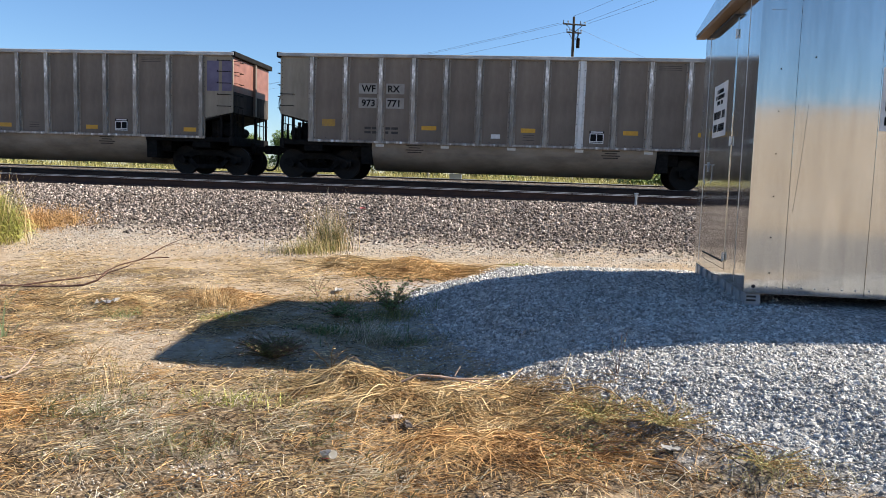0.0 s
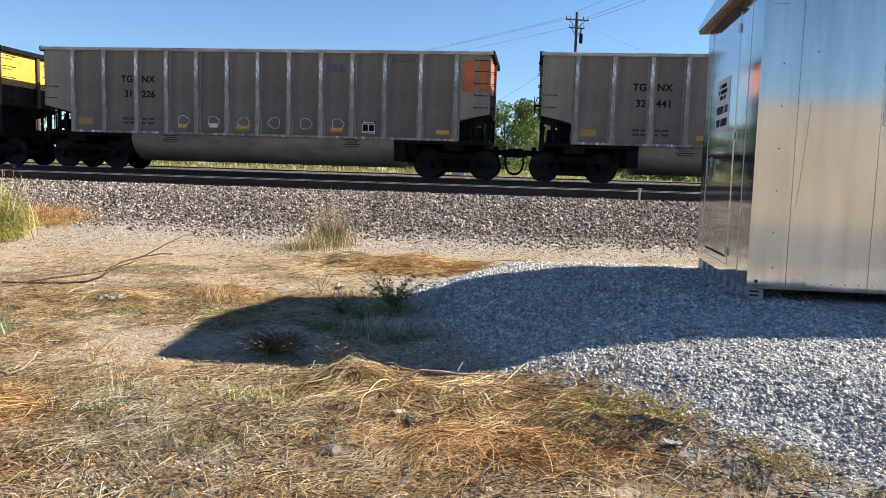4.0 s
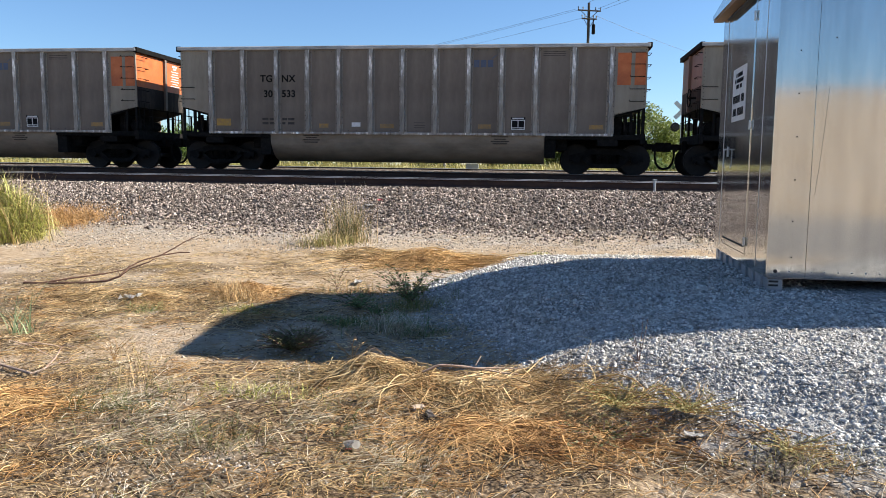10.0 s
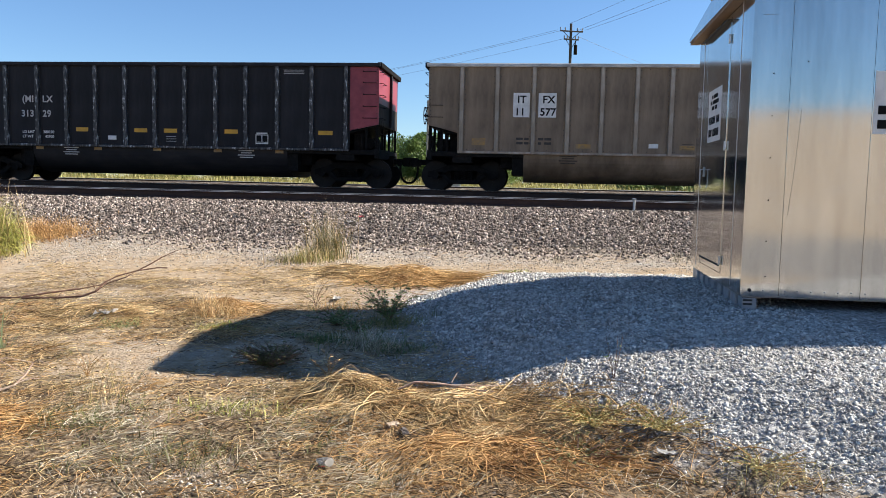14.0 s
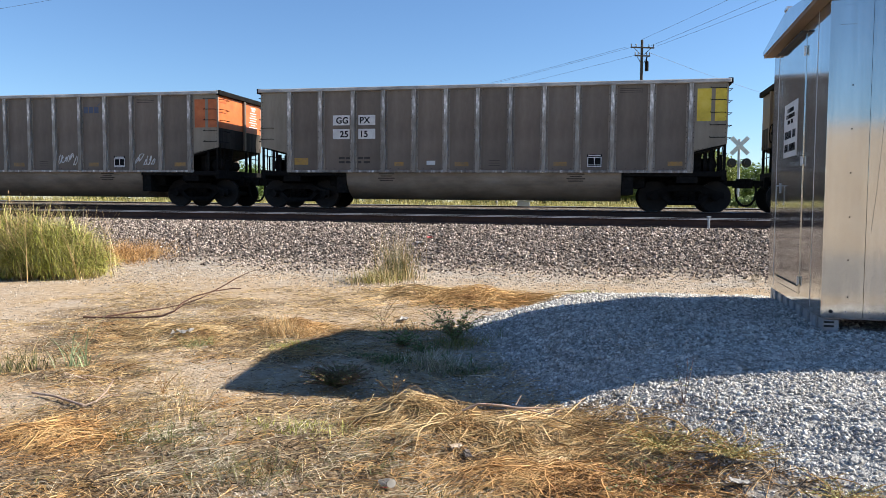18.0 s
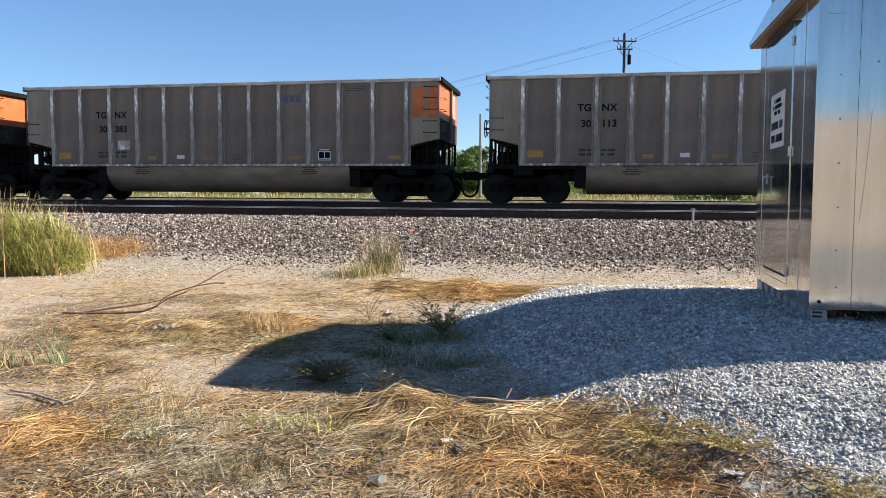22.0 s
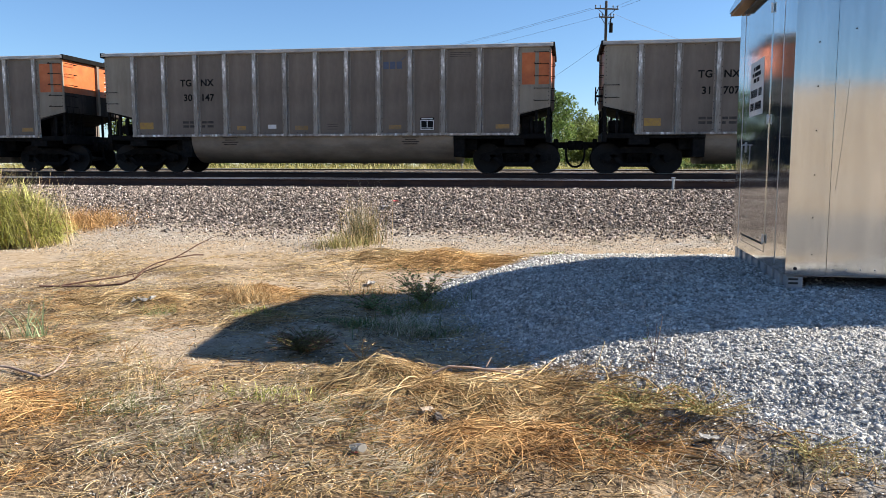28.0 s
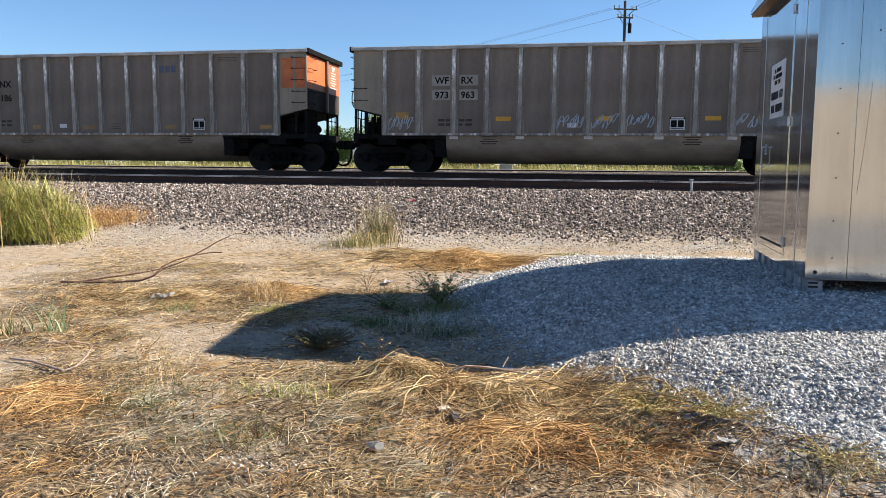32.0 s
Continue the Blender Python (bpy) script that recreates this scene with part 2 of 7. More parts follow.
M_SAGE = material("pale_green_weed_leaf", [(0.20, 0.25, 0.12), (0.28, 0.34, 0.18), (0.36, 0.42, 0.25)], 4.0, 0.6, vary=0.4, island=True, spec=0.3)
M_SOFFIT = material("brown_soffit_board", [(0.16, 0.10, 0.055), (0.24, 0.16, 0.09)], 5.0, 0.7, stretch=(1, 0.2, 1))
# Near-black lower end sheet: the shade lying on it is put into the colour.
M_END_SHADE = material("shade_dark_end_sheet", [(0.012, 0.011, 0.010), (0.025, 0.022, 0.02), (0.06, 0.05, 0.042)], 2.2, 0.8, stretch=(1, 1, 0.3), coarse=0.3, spec=0.15)
M_CHORD = material("bare_top_chord", [(0.24, 0.225, 0.205), (0.38, 0.365, 0.345), (0.52, 0.505, 0.48)], 5.0, 0.5, 0.1, 0.1, 60, (0.4, 1, 1), 0.1, coarse=0.2)
M_WEED = material("dull_weed_leaf", [(0.10, 0.145, 0.05), (0.16, 0.215, 0.075), (0.22, 0.28, 0.11)], 4.0, 0.6, vary=0.4, island=True, spec=0.3)
M_LEAF = material("tree_leaf", [(0.07, 0.115, 0.028), (0.115, 0.17, 0.043), (0.165, 0.22, 0.062)], 0.5, 0.55, vary=0.5, island=True, spec=0.3)
M_LEAF_LIGHT = material("light_tree_leaf", [(0.11, 0.145, 0.037), (0.165, 0.20, 0.052), (0.22, 0.255, 0.075)], 0.5, 0.55, vary=0.45, island=True, spec=0.3)
M_BARK = material("bark", [(0.06, 0.045, 0.035), (0.11, 0.085, 0.065)], 6.0, 0.9, 0.0, 0.6, 30, (1, 1, 0.2))
M_BRANCH = material("dead_branch_bark", [(0.10, 0.05, 0.032), (0.16, 0.085, 0.055), (0.24, 0.14, 0.095)], 14.0, 0.8, 0.0, 0.4, 60)
M_POLE = material("weathered_pole_wood", [(0.035, 0.028, 0.024), (0.065, 0.052, 0.044)], 3.0, 0.9, 0.0, 0.3, 20, (4, 4, 0.2))
M_WIRE = material("dark_wire", [(0.05, 0.05, 0.055), (0.07, 0.07, 0.075)], 3.0, 0.6)
M_PLASTIC = material("clear_scuffed_plastic", [(0.46, 0.43, 0.39), (0.64, 0.61, 0.56)], 14.0, 0.35)
M_PAPER = material("crumpled_paper", [(0.22, 0.20, 0.175), (0.36, 0.34, 0.31)], 14.0, 0.8, 0.0, 0.4, 50)
M_RUBBISH = material("weathered_dark_wrapper", [(0.03, 0.024, 0.02), (0.10, 0.078, 0.06), (0.22, 0.18, 0.145)], 24.0, 0.7)
M_TAN_CARD = material("tan_crumpled_card", [(0.30, 0.22, 0.15), (0.46, 0.36, 0.26)], 14.0, 0.8, 0.0, 0.4, 50)
M_BRANCH_PALE = material("bleached_branch_bark", [(0.26, 0.17, 0.12), (0.38, 0.27, 0.20), (0.52, 0.41, 0.32)], 14.0, 0.8, 0.0, 0.4, 60)
M_CAR_RED = material("red_car_paint", [(0.36, 0.03, 0.02), (0.46, 0.045, 0.03)], 2.0, 0.3, coarse=0.1)
M_CAR_WHITE = material("white_car_paint", [(0.68, 0.67, 0.65), (0.78, 0.77, 0.75)], 2.0, 0.35, coarse=0.05)
M_CAR_GLASS = material("dark_car_glass", [(0.02, 0.022, 0.025), (0.03, 0.033, 0.036)], 2.0, 0.08)
M_TYRE = material("tyre_rubber", [(0.015, 0.015, 0.015), (0.03, 0.03, 0.03)], 8.0, 0.85)
M_BOX_GREY = material("grey_cabinet_paint", [(0.28, 0.31, 0.36), (0.38, 0.41, 0.46)], 4.0, 0.5, coarse=0.1)
M_PLASTIC.node_tree.nodes["Principled BSDF"].inputs["Transmission Weight"].default_value = 0.75
# Aluminium of the end bays, with their brighter light put into the colour.
M_ALU_END = material("brighter_lit_aluminium", [(0.20, 0.165, 0.12), (0.26, 0.22, 0.165), (0.31, 0.27, 0.21)], 2.2, 0.6, 0.15, 0.15, 60, (1, 1, 0.25), 0.06, coarse=0.2)


def thin(mat, share):
    """Leaves and blades let part of the light through."""
    nt = mat.node_tree
    bsdf = nt.nodes["Principled BSDF"]
    glow = nt.nodes.new("ShaderNodeBsdfTranslucent")
    nt.links.new(bsdf.inputs["Base Color"].links[0].from_socket, glow.inputs["Color"])
    both = nt.nodes.new("ShaderNodeMixShader")
    both.inputs[0].default_value = share
    nt.links.new(bsdf.outputs[0], both.inputs[1])
    nt.links.new(glow.outputs[0], both.inputs[2])
    nt.links.new(both.outputs[0], nt.nodes["Material Output"].inputs["Surface"])


for leafy in (M_GRASS, M_GRASS_DRY, M_WEED, M_OLIVE, M_SAGE, M_LEAF, M_LEAF_LIGHT):
    thin(leafy, 0.3)
for dry in (M_STRAW, M_STRAW_PALE, M_STRAW_RED, M_STRAW_GOLD):
    thin(dry, 0.15)

# ---- building helpers ----
def part(name, bm, mat, parent=None, label="", m=None):
    """Links a bmesh, or a mesh already made, as one object under a thing or a part."""
    if isinstance(bm, bmesh.types.BMesh):
        me = bpy.data.meshes.new(name)
        bm.to_mesh(me)
        bm.free()
    else:
        me = bm
    if not me.materials:
        me.materials.append(mat)
    ob = new(name, me)
    if me.materials[0] != mat:
        ob.material_slots[0].link = "OBJECT"
        ob.material_slots[0].material = mat
    if parent:
        ob.parent = parent
    if m is not None:
        ob.matrix_basis = m
    if label:
        ob["label"] = label
    return ob


def box(bm, x0, x1, y0, y1, z0, z1, bevel=0.0):
    m = Matrix.LocRotScale(((x0 + x1) / 2, (y0 + y1) / 2, (z0 + z1) / 2), None, (x1 - x0, y1 - y0, z1 - z0))
    g = bmesh.ops.create_cube(bm, size=1, matrix=m)
    if bevel:
        edges = list({e for v in g["verts"] for e in v.link_edges})
        bmesh.ops.bevel(bm, geom=edges, offset=bevel, segments=1, affect="EDGES")
    return bm


def boxes(*rows, bevel=0.0):
    bm = bmesh.new()
    for r in rows:
        box(bm, *r, bevel=bevel)
    return bm


def tube(bm, a, b, r, sides=8, r2=None):
    a, b = Vector(a), Vector(b)
    d = b - a
    m = Matrix.Translation((a + b) / 2) @ d.to_track_quat("Z", "Y").to_matrix().to_4x4()
    bmesh.ops.create_cone(bm, cap_ends=True, segments=sides, radius1=r, radius2=r if r2 is None else r2, depth=d.length, matrix=m)
    return bm


def bent(bm, pts, r, sides=6):
    """One continuous round bar along the points."""
    pts = [Vector(p) for p in pts]
    rings = []
    for i, p in enumerate(pts):
        d = (pts[min(i + 1, len(pts) - 1)] - pts[max(i - 1, 0)]).normalized()
        u = d.cross(Vector((0.31, 0.53, 0.79))).normalized()
        w = d.cross(u)
        rings.append([bm.verts.new(p + (u * math.cos(k * math.tau / sides) + w * math.sin(k * math.tau / sides)) * r) for k in range(sides)])
    for a, b in zip(rings, rings[1:]):
        for k in range(sides):
            bm.faces.new((a[k], a[(k + 1) % sides], b[(k + 1) % sides], b[k]))
    bm.faces.new(rings[0][::-1])
    bm.faces.new(rings[-1])
    return bm


def prism(bm, poly, axis, a, b):
    """A flat outline (two coordinates a point) pushed out along axis x, y or z from a to b."""
    def at(p, d):
        return {"x": (d, p[0], p[1]), "y": (p[0], d, p[1]), "z": (p[0], p[1], d)}[axis]
    va = [bm.verts.new(at(p, a)) for p in poly]
    vb = [bm.verts.new(at(p, b)) for p in poly]
    bm.faces.new(va)
    bm.faces.new(vb[::-1])
    for i in range(len(poly)):
        j = (i + 1) % len(poly)
        bm.faces.new((va[i], vb[i], vb[j], va[j]))
    bmesh.ops.recalc_face_normals(bm, faces=bm.faces[:])
    return bm


def empty(name, m=None):
    ob = new(name)
    ob.empty_display_size = 0.2
    if m is not None:
        ob.matrix_basis = m
    return ob


def fast_mesh(name, verts, tris, mat):
    """A joined mesh of triangles out of two arrays."""
    me = bpy.data.meshes.new(name)
    nv, nf = len(verts), len(tris)
    me.vertices.add(nv)
    me.vertices.foreach_set("co", np.asarray(verts, dtype=np.float32).ravel())
    me.loops.add(nf * 3)
    me.loops.foreach_set("vertex_index", np.asarray(tris, dtype=np.int32).ravel())
    me.polygons.add(nf)
    me.polygons.foreach_set("loop_start", np.arange(nf, dtype=np.int32) * 3)
    me.polygons.foreach_set("loop_total", np.full(nf, 3, dtype=np.int32))
    me.update(calc_edges=True)
    me.validate()
    me.materials.append(mat)
    return new(name, me)


def lerp(v, xs, ys):
    return np.interp(v, xs, ys)


def smooth01(v):
    v = np.clip(v, 0, 1)
    return v * v * (3 - 2 * v)

# ---- ground ----
TRACK_NEAR, TRACK_TRAIN, TRACK_FAR = 20.06, 24.41, 28.95
HEAD_NEAR, HEAD_TRAIN, HEAD_FAR = 1.29, 1.422, 1.515
# the tracks run askew of the eye's first heading and fall gently towards the right
SKEW, FALL = radians(5.25), radians(0.39)
LINE = Matrix.Rotation(-SKEW, 4, "Z") @ Matrix.Rotation(FALL, 4, "Y")
SHED = pose(2.73, 7.10, 0.0, 0, 0, -7.4)
SHED_INV = SHED.inverted()
SHED_W, SHED_D, SHED_Z0, SHED_H = 5.2, 2.7, 0.635, 2.90
PAD_Z = 0.51
# Leading points: an unseen bank behind the eye, added for the shed's reflections.
PROFILE_Y = [-4000, -60, -34, -18, 3, 6.5, 9, 13, 14.5, 15.4, 16.6, 17.8, 18.35, 18.8, 21.9, 25.8, 26.9, 27.6, 30.6, 32.0, 36, 60, 120, 4000]
PROFILE_Z = [6.6, 6.6, 6.3, 0.0, 0.0, 0.03, 0.10, 0.14, 0.18, 0.29, 0.60, 0.90, 1.01, 1.085, 1.10, 1.20, 1.47, 1.485, 1.46, 1.42, 1.45, 1.52, 1.55, 1.55]


def lumps(x, y, seed=0.0):
    """Low, uneven swells made of a few crossing waves."""
    return (0.5 * np.sin(1.7 * x + 0.9 * y + seed) + 0.35 * np.sin(-1.1 * x + 2.3 * y + 1.3 + seed)
            + 0.3 * np.sin(3.7 * x + 1.9 * y + 2.1 + seed) * np.sin(2.9 * y - 1.3 * x + seed) + 0.2 * np.sin(6.1 * x - 4.3 * y + seed))


def across(x, y):
    """The distance towards the railway: square to the tracks there, straight ahead near the eye."""
    f = smooth01((y - 10.5) / 4.0) * np.clip(1.5 - np.abs(x) / 200, 0, 1)
    return y + f * (y * (math.cos(SKEW) - 1) + x * math.sin(SKEW))


def pad_depth(x, y):
    """How far inside the foot of the gravel pad a place lies, from its flank, its front and its back."""
    flank = x - np.interp(y, [5.8, 7.4, 8.6, 9.6, 11.0], [0.2, -0.33, -0.72, -0.75, -0.2])
    front = ((x - 0.2) * 0.687 + (y - 5.6) * 0.727) * 1.2
    back = (12.0 - y) * 0.9
    return np.minimum(np.minimum(flank, front), back) + 0.07 * lumps(x * 1.3, y * 1.3, 4.0)


def pad_height(x, y):
    return np.interp(pad_depth(x, y), [-0.55, 0, 0.4, 0.85, 1.2, 1.6, 2.3, 3.5], [0, 0.085, 0.18, 0.305, 0.375, 0.425, 0.49, PAD_Z])


def pad_amount(x, y):
    """The share of grey gravel of the pad: 0 out on the dirt, 1 well inside."""
    return smooth01((pad_depth(x, y) + 0.15) / 0.9)


def ground_z(x, y):
    x, y = np.asarray(x, dtype=float), np.asarray(y, dtype=float)
    yy = y
    y = across(x, y)
    z = lerp(y, PROFILE_Y, PROFILE_Z) - math.tan(FALL) * np.clip(x, -90, 90) * smooth01((y - 12.0) / 4.0) * smooth01((62 - y) / 25.0)
    rough = np.where(y < 14.5, 0.022, 0.03) * np.where((y > 18.6) & (y < 30.4), 0.2, 1.0)
    z = z + rough * lumps(x, y) * np.clip((45 - y) / 12, 0, 1)
    y = yy
    z = z + np.where((y > 2) & (y < 12.5), 0.045 * np.clip(lumps(x * 2.4, y * 2.9, 3.0) + 0.15, 0, 1) * straw_cover(x, y), 0)
    h = pad_height(x, y)
    return np.where(y < 12.2, np.maximum(h, z) + np.where(h > z, 0.011 * lumps(x * 3, y * 3, 1.0), 0), z)


def gz(x, y):
    return float(ground_z(x, y))


def ground_material():
    """Dry dirt, crushed grey gravel, dark ballast and far grass, each where it lies in the plan, with ragged borders."""
    mat = bpy.data.materials.new("yard_ground")
    mat.use_nodes = True
    nt = mat.node_tree
    n, link = nt.nodes, nt.links.new
    bsdf = n["Principled BSDF"]
    bsdf.inputs["Roughness"].default_value = 0.95
    bsdf.inputs["Specular IOR Level"].default_value = 0.15
    co = n.new("ShaderNodeTexCoord").outputs["Object"]
    sep = n.new("ShaderNodeSeparateXYZ")
    link(co, sep.inputs[0])

    def noise_tex(scale, detail=5.0):
        t = n.new("ShaderNodeTexNoise")
        t.inputs["Scale"].default_value, t.inputs["Detail"].default_value, t.inputs["Roughness"].default_value = scale, detail, 0.65
        link(co, t.inputs["Vector"])
        return t.outputs["Fac"]

    def ramp(fac, stops):
        r = n.new("ShaderNodeValToRGB")
        while len(r.color_ramp.elements) < len(stops):
            r.color_ramp.elements.new(0.5)
        for e, (p, c) in zip(r.color_ramp.elements, stops):
            e.position, e.color = p, (*c, 1)
        link(fac, r.inputs[0])
        return r.outputs[0]

    def mix(fac, a, b):
        m = n.new("ShaderNodeMix")
        m.data_type = "RGBA"
        link(fac, m.inputs["Factor"])
        link(a, m.inputs["A"])
        link(b, m.inputs["B"])
        return m.outputs["Result"]

    def math_node(op, a, b, clamp=False):
        m = n.new("ShaderNodeMath")
        m.operation, m.use_clamp = op, clamp
        for s, v in zip(m.inputs, (a, b)):
            if isinstance(v, (int, float)):
                s.default_value = v
            else:
                link(v, s)
        return m.outputs[0]

    def stones(scale):
        v = n.new("ShaderNodeTexVoronoi")
        v.inputs["Scale"].default_value = scale
        link(co, v.inputs["Vector"])
        return v

    dirt = ramp(noise_tex(9.0), [(0.3, (0.225, 0.158, 0.092)), (0.5, (0.36, 0.265, 0.168)), (0.7, (0.47, 0.365, 0.25))])
    vg = stones(34.0)
    patch_mask = ramp(noise_tex(0.9, 6.0), [(0.48, (0, 0, 0)), (0.66, (0.4, 0.4, 0.4))])
    gs = n.new("ShaderNodeSeparateColor")
    link(vg.outputs["Color"], gs.inputs[0])
    # The bed's darker tones put the shade between loose chips into its colour.
    gravel = ramp(gs.outputs[0], [(0.0, (0.17, 0.16, 0.145)), (0.5, (0.33, 0.313, 0.285)), (1.0, (0.50, 0.475, 0.435))])
    vb = stones(20.0)
    bs = n.new("ShaderNodeSeparateColor")
    link(vb.outputs["Color"], bs.inputs[0])
    # Bed darker than its stones: the shade in their gaps is painted in.
    ballast = ramp(bs.outputs[0], [(0.0, (0.03, 0.023, 0.018)), (0.5, (0.085, 0.066, 0.053)), (0.85, (0.18, 0.147, 0.12)), (1.0, (0.36, 0.31, 0.265))])
    grass = ramp(noise_tex(1.2), [(0.3, (0.16, 0.16, 0.045)), (0.5, (0.30, 0.27, 0.09)), (0.7, (0.44, 0.37, 0.17))])
    at = n.new("ShaderNodeAttribute")
    at.attribute_name = "cover"
    cov = n.new("ShaderNodeSeparateColor")
    link(at.outputs["Color"], cov.inputs[0])
    wob = math_node("MULTIPLY", math_node("SUBTRACT", noise_tex(7.0), 0.5), 1.1)

    def edge(v):
        return math_node("ADD", math_node("MULTIPLY", math_node("SUBTRACT", math_node("ADD", v, wob), 0.5), 2.4), 0.5, True)
    # Brown litter, its darkest tones standing in for shade between the stalks.
    duff = ramp(noise_tex(30.0), [(0.32, (0.03, 0.02, 0.012)), (0.48, (0.13, 0.088, 0.05)), (0.68, (0.40, 0.295, 0.185))])
    col = mix(patch_mask, dirt, gravel)
    col = mix(edge(at.outputs["Alpha"]), col, duff)
    col = mix(edge(cov.outputs[0]), col, gravel)
    col = mix(edge(cov.outputs[1]), col, ballast)
    col = mix(edge(cov.outputs[2]), col, grass)
    link(col, bsdf.inputs["Base Color"])
    b = n.new("ShaderNodeBump")
    b.inputs["Strength"].default_value, b.inputs["Distance"].default_value = 0.9, 0.02
    h = math_node("ADD", math_node("MULTIPLY", vg.outputs["Distance"], -0.6), noise_tex(28.0))
    link(h, b.inputs["Height"])
    link(b.outputs[0], bsdf.inputs["Normal"])
    return mat


def cover(x, y):
    """Shares of gravel, ballast and grass at a place."""
    p, depth = pad_amount(x, y), pad_depth(x, y)
    y = across(x, y)
    grey = np.maximum(smooth01((p - 0.05) / 0.25), 0.45 * smooth01((depth + 0.9) / 0.8))
    strip = smooth01((y - 12.6 + 0.35 * lumps(x * 0.8, y)) / 1.8) * 0.42
    left_strip = 0.25 * smooth01((-x - 3.6) / 1.2) * smooth01((y - 7.6) / 1.0) * smooth01((10.6 - y) / 1.0)
    # Behind the eye the mix is invented, to tone what the shed reflects.
    grey = np.maximum(np.maximum(np.maximum(grey, strip), left_strip), np.maximum(0.42 * smooth01((-14 - y) / 4.0), 0.85 * smooth01((1.0 - y) / 2.0) * smooth01((y + 16) / 4.0)))
    ball = smooth01((y - 14.7) / 1.7) * smooth01((32.4 - y) / 0.8) + 0.5 * smooth01((1.0 - y) / 2.0) * smooth01((y + 16) / 4.0)
    grass = smooth01((y - 31.8) / 0.9)
    return grey, ball, grass



def blob(x, y, cx, cy, rx, ry, ang=0.0):
    c, s = math.cos(ang), math.sin(ang)
    u, v = (x - cx) * c + (y - cy) * s, -(x - cx) * s + (y - cy) * c
    return np.exp(-(u / rx) ** 2 - (v / ry) ** 2)


def no_pad(x, y):
    return smooth01(1 - (pad_amount(x, y) - 0.06) / 0.3)


def straw_cover(x, y):
    """How thickly dead straw lies: a heap in front, drifts behind it, bare dirt between."""
    d = 1.0 * blob(x, y, -0.2, 5.15, 1.15, 0.62, -0.10) + 0.85 * blob(x, y, 0.55, 4.55, 1.3, 0.5, -0.25) + 0.75 * blob(x, y, -0.6, 4.2, 1.3, 0.6)
    d = d + 0.55 * blob(x, y, -2.6, 5.0, 1.2, 0.7) + 0.6 * blob(x, y, -3.9, 8.2, 1.6, 0.8) + 0.55 * blob(x, y, -2.9, 9.0, 0.9, 0.5) + 0.5 * blob(x, y, -4.2, 6.4, 1.1, 0.5)
    d = d + 0.6 * blob(x, y, -4.6, 10.6, 2.2, 0.45, -0.1) + 0.35 * blob(x, y, -2.6, 7.6, 1.3, 0.6) + 0.5 * blob(x, y, -2.3, 3.8, 1.2, 0.6)
    d = d + 0.55 * blob(x, y, -0.6, 3.6, 3.2, 0.5) + 0.6 * blob(x, y, 0.7, 3.9, 0.9, 0.35) + 0.06 + 0.5 * blob(x, y, -5.6, 9.4, 1.4, 0.8) + 0.4 * blob(x, y, -3.4, 11.2, 1.2, 0.5)
    d = d + 0.45 * blob(x, y, -4.6, 7.9, 1.5, 0.8) + 0.3 * blob(x, y, -3.2, 8.3, 1.0, 0.6) + 0.3 * blob(x, y, -1.9, 5.6, 1.6, 0.35)
    return np.clip(d * (0.8 + 0.55 * lumps(x * 1.6, y * 1.9, 2.0)), 0, 1) * no_pad(x, y)


M_GROUND = ground_material()


def build_ground():
    xs = np.unique(np.concatenate([np.linspace(-4000, -60, 12), np.linspace(-60, -12, 40), np.linspace(-12, 9, 300), np.linspace(9, 60, 44), np.linspace(60, 4000, 12)]))
    ys = np.unique(np.concatenate([np.linspace(-1500, -60, 5), np.linspace(-60, -12, 25), np.linspace(-12, 2.5, 30), np.linspace(2.5, 11, 150), np.linspace(11, 20, 100), np.linspace(20, 34, 60), np.linspace(34, 90, 30), np.linspace(90, 4500, 14)]))
    gx, gy = np.meshgrid(xs, ys)
    z = ground_z(gx, gy)
    near = (np.abs(gx) < 14) & (gy > 2) & (gy < 19)
    z = z + near * 0.007 * np.sin(17.0 * gx + 5 * np.sin(7 * gy)) * np.sin(19.0 * gy + 4 * np.sin(6 * gx))
    verts = np.stack([gx.ravel(), gy.ravel(), z.ravel()], 1)
    nx, ny = len(xs), len(ys)
    i = (np.arange(ny - 1)[:, None] * nx + np.arange(nx - 1)[None, :]).ravel()
    tris = np.concatenate([np.stack([i, i + 1, i + nx + 1], 1), np.stack([i, i + nx + 1, i + nx], 1)])
    ob = fast_mesh("ground", verts, tris, M_GROUND)
    me = ob.data
    a = me.color_attributes.new("cover", "FLOAT_COLOR", "POINT")
    g, b, c = cover(gx.ravel(), gy.ravel())
    rgba = np.ones((len(verts), 4), dtype=np.float32)
    rgba[:, 0], rgba[:, 1], rgba[:, 2] = g, b, c
    rgba[:, 3] = 0.8 * smooth01(straw_cover(gx.ravel(), gy.ravel()) / 0.55)
    a.data.foreach_set("color", rgba.ravel())
    me.polygons.foreach_set("use_smooth", np.ones(len(me.polygons), dtype=bool))
    tagged(ob, "dry tan dirt yard rising to dark stone railway ballast", "ground", kind="structure")


build_ground()


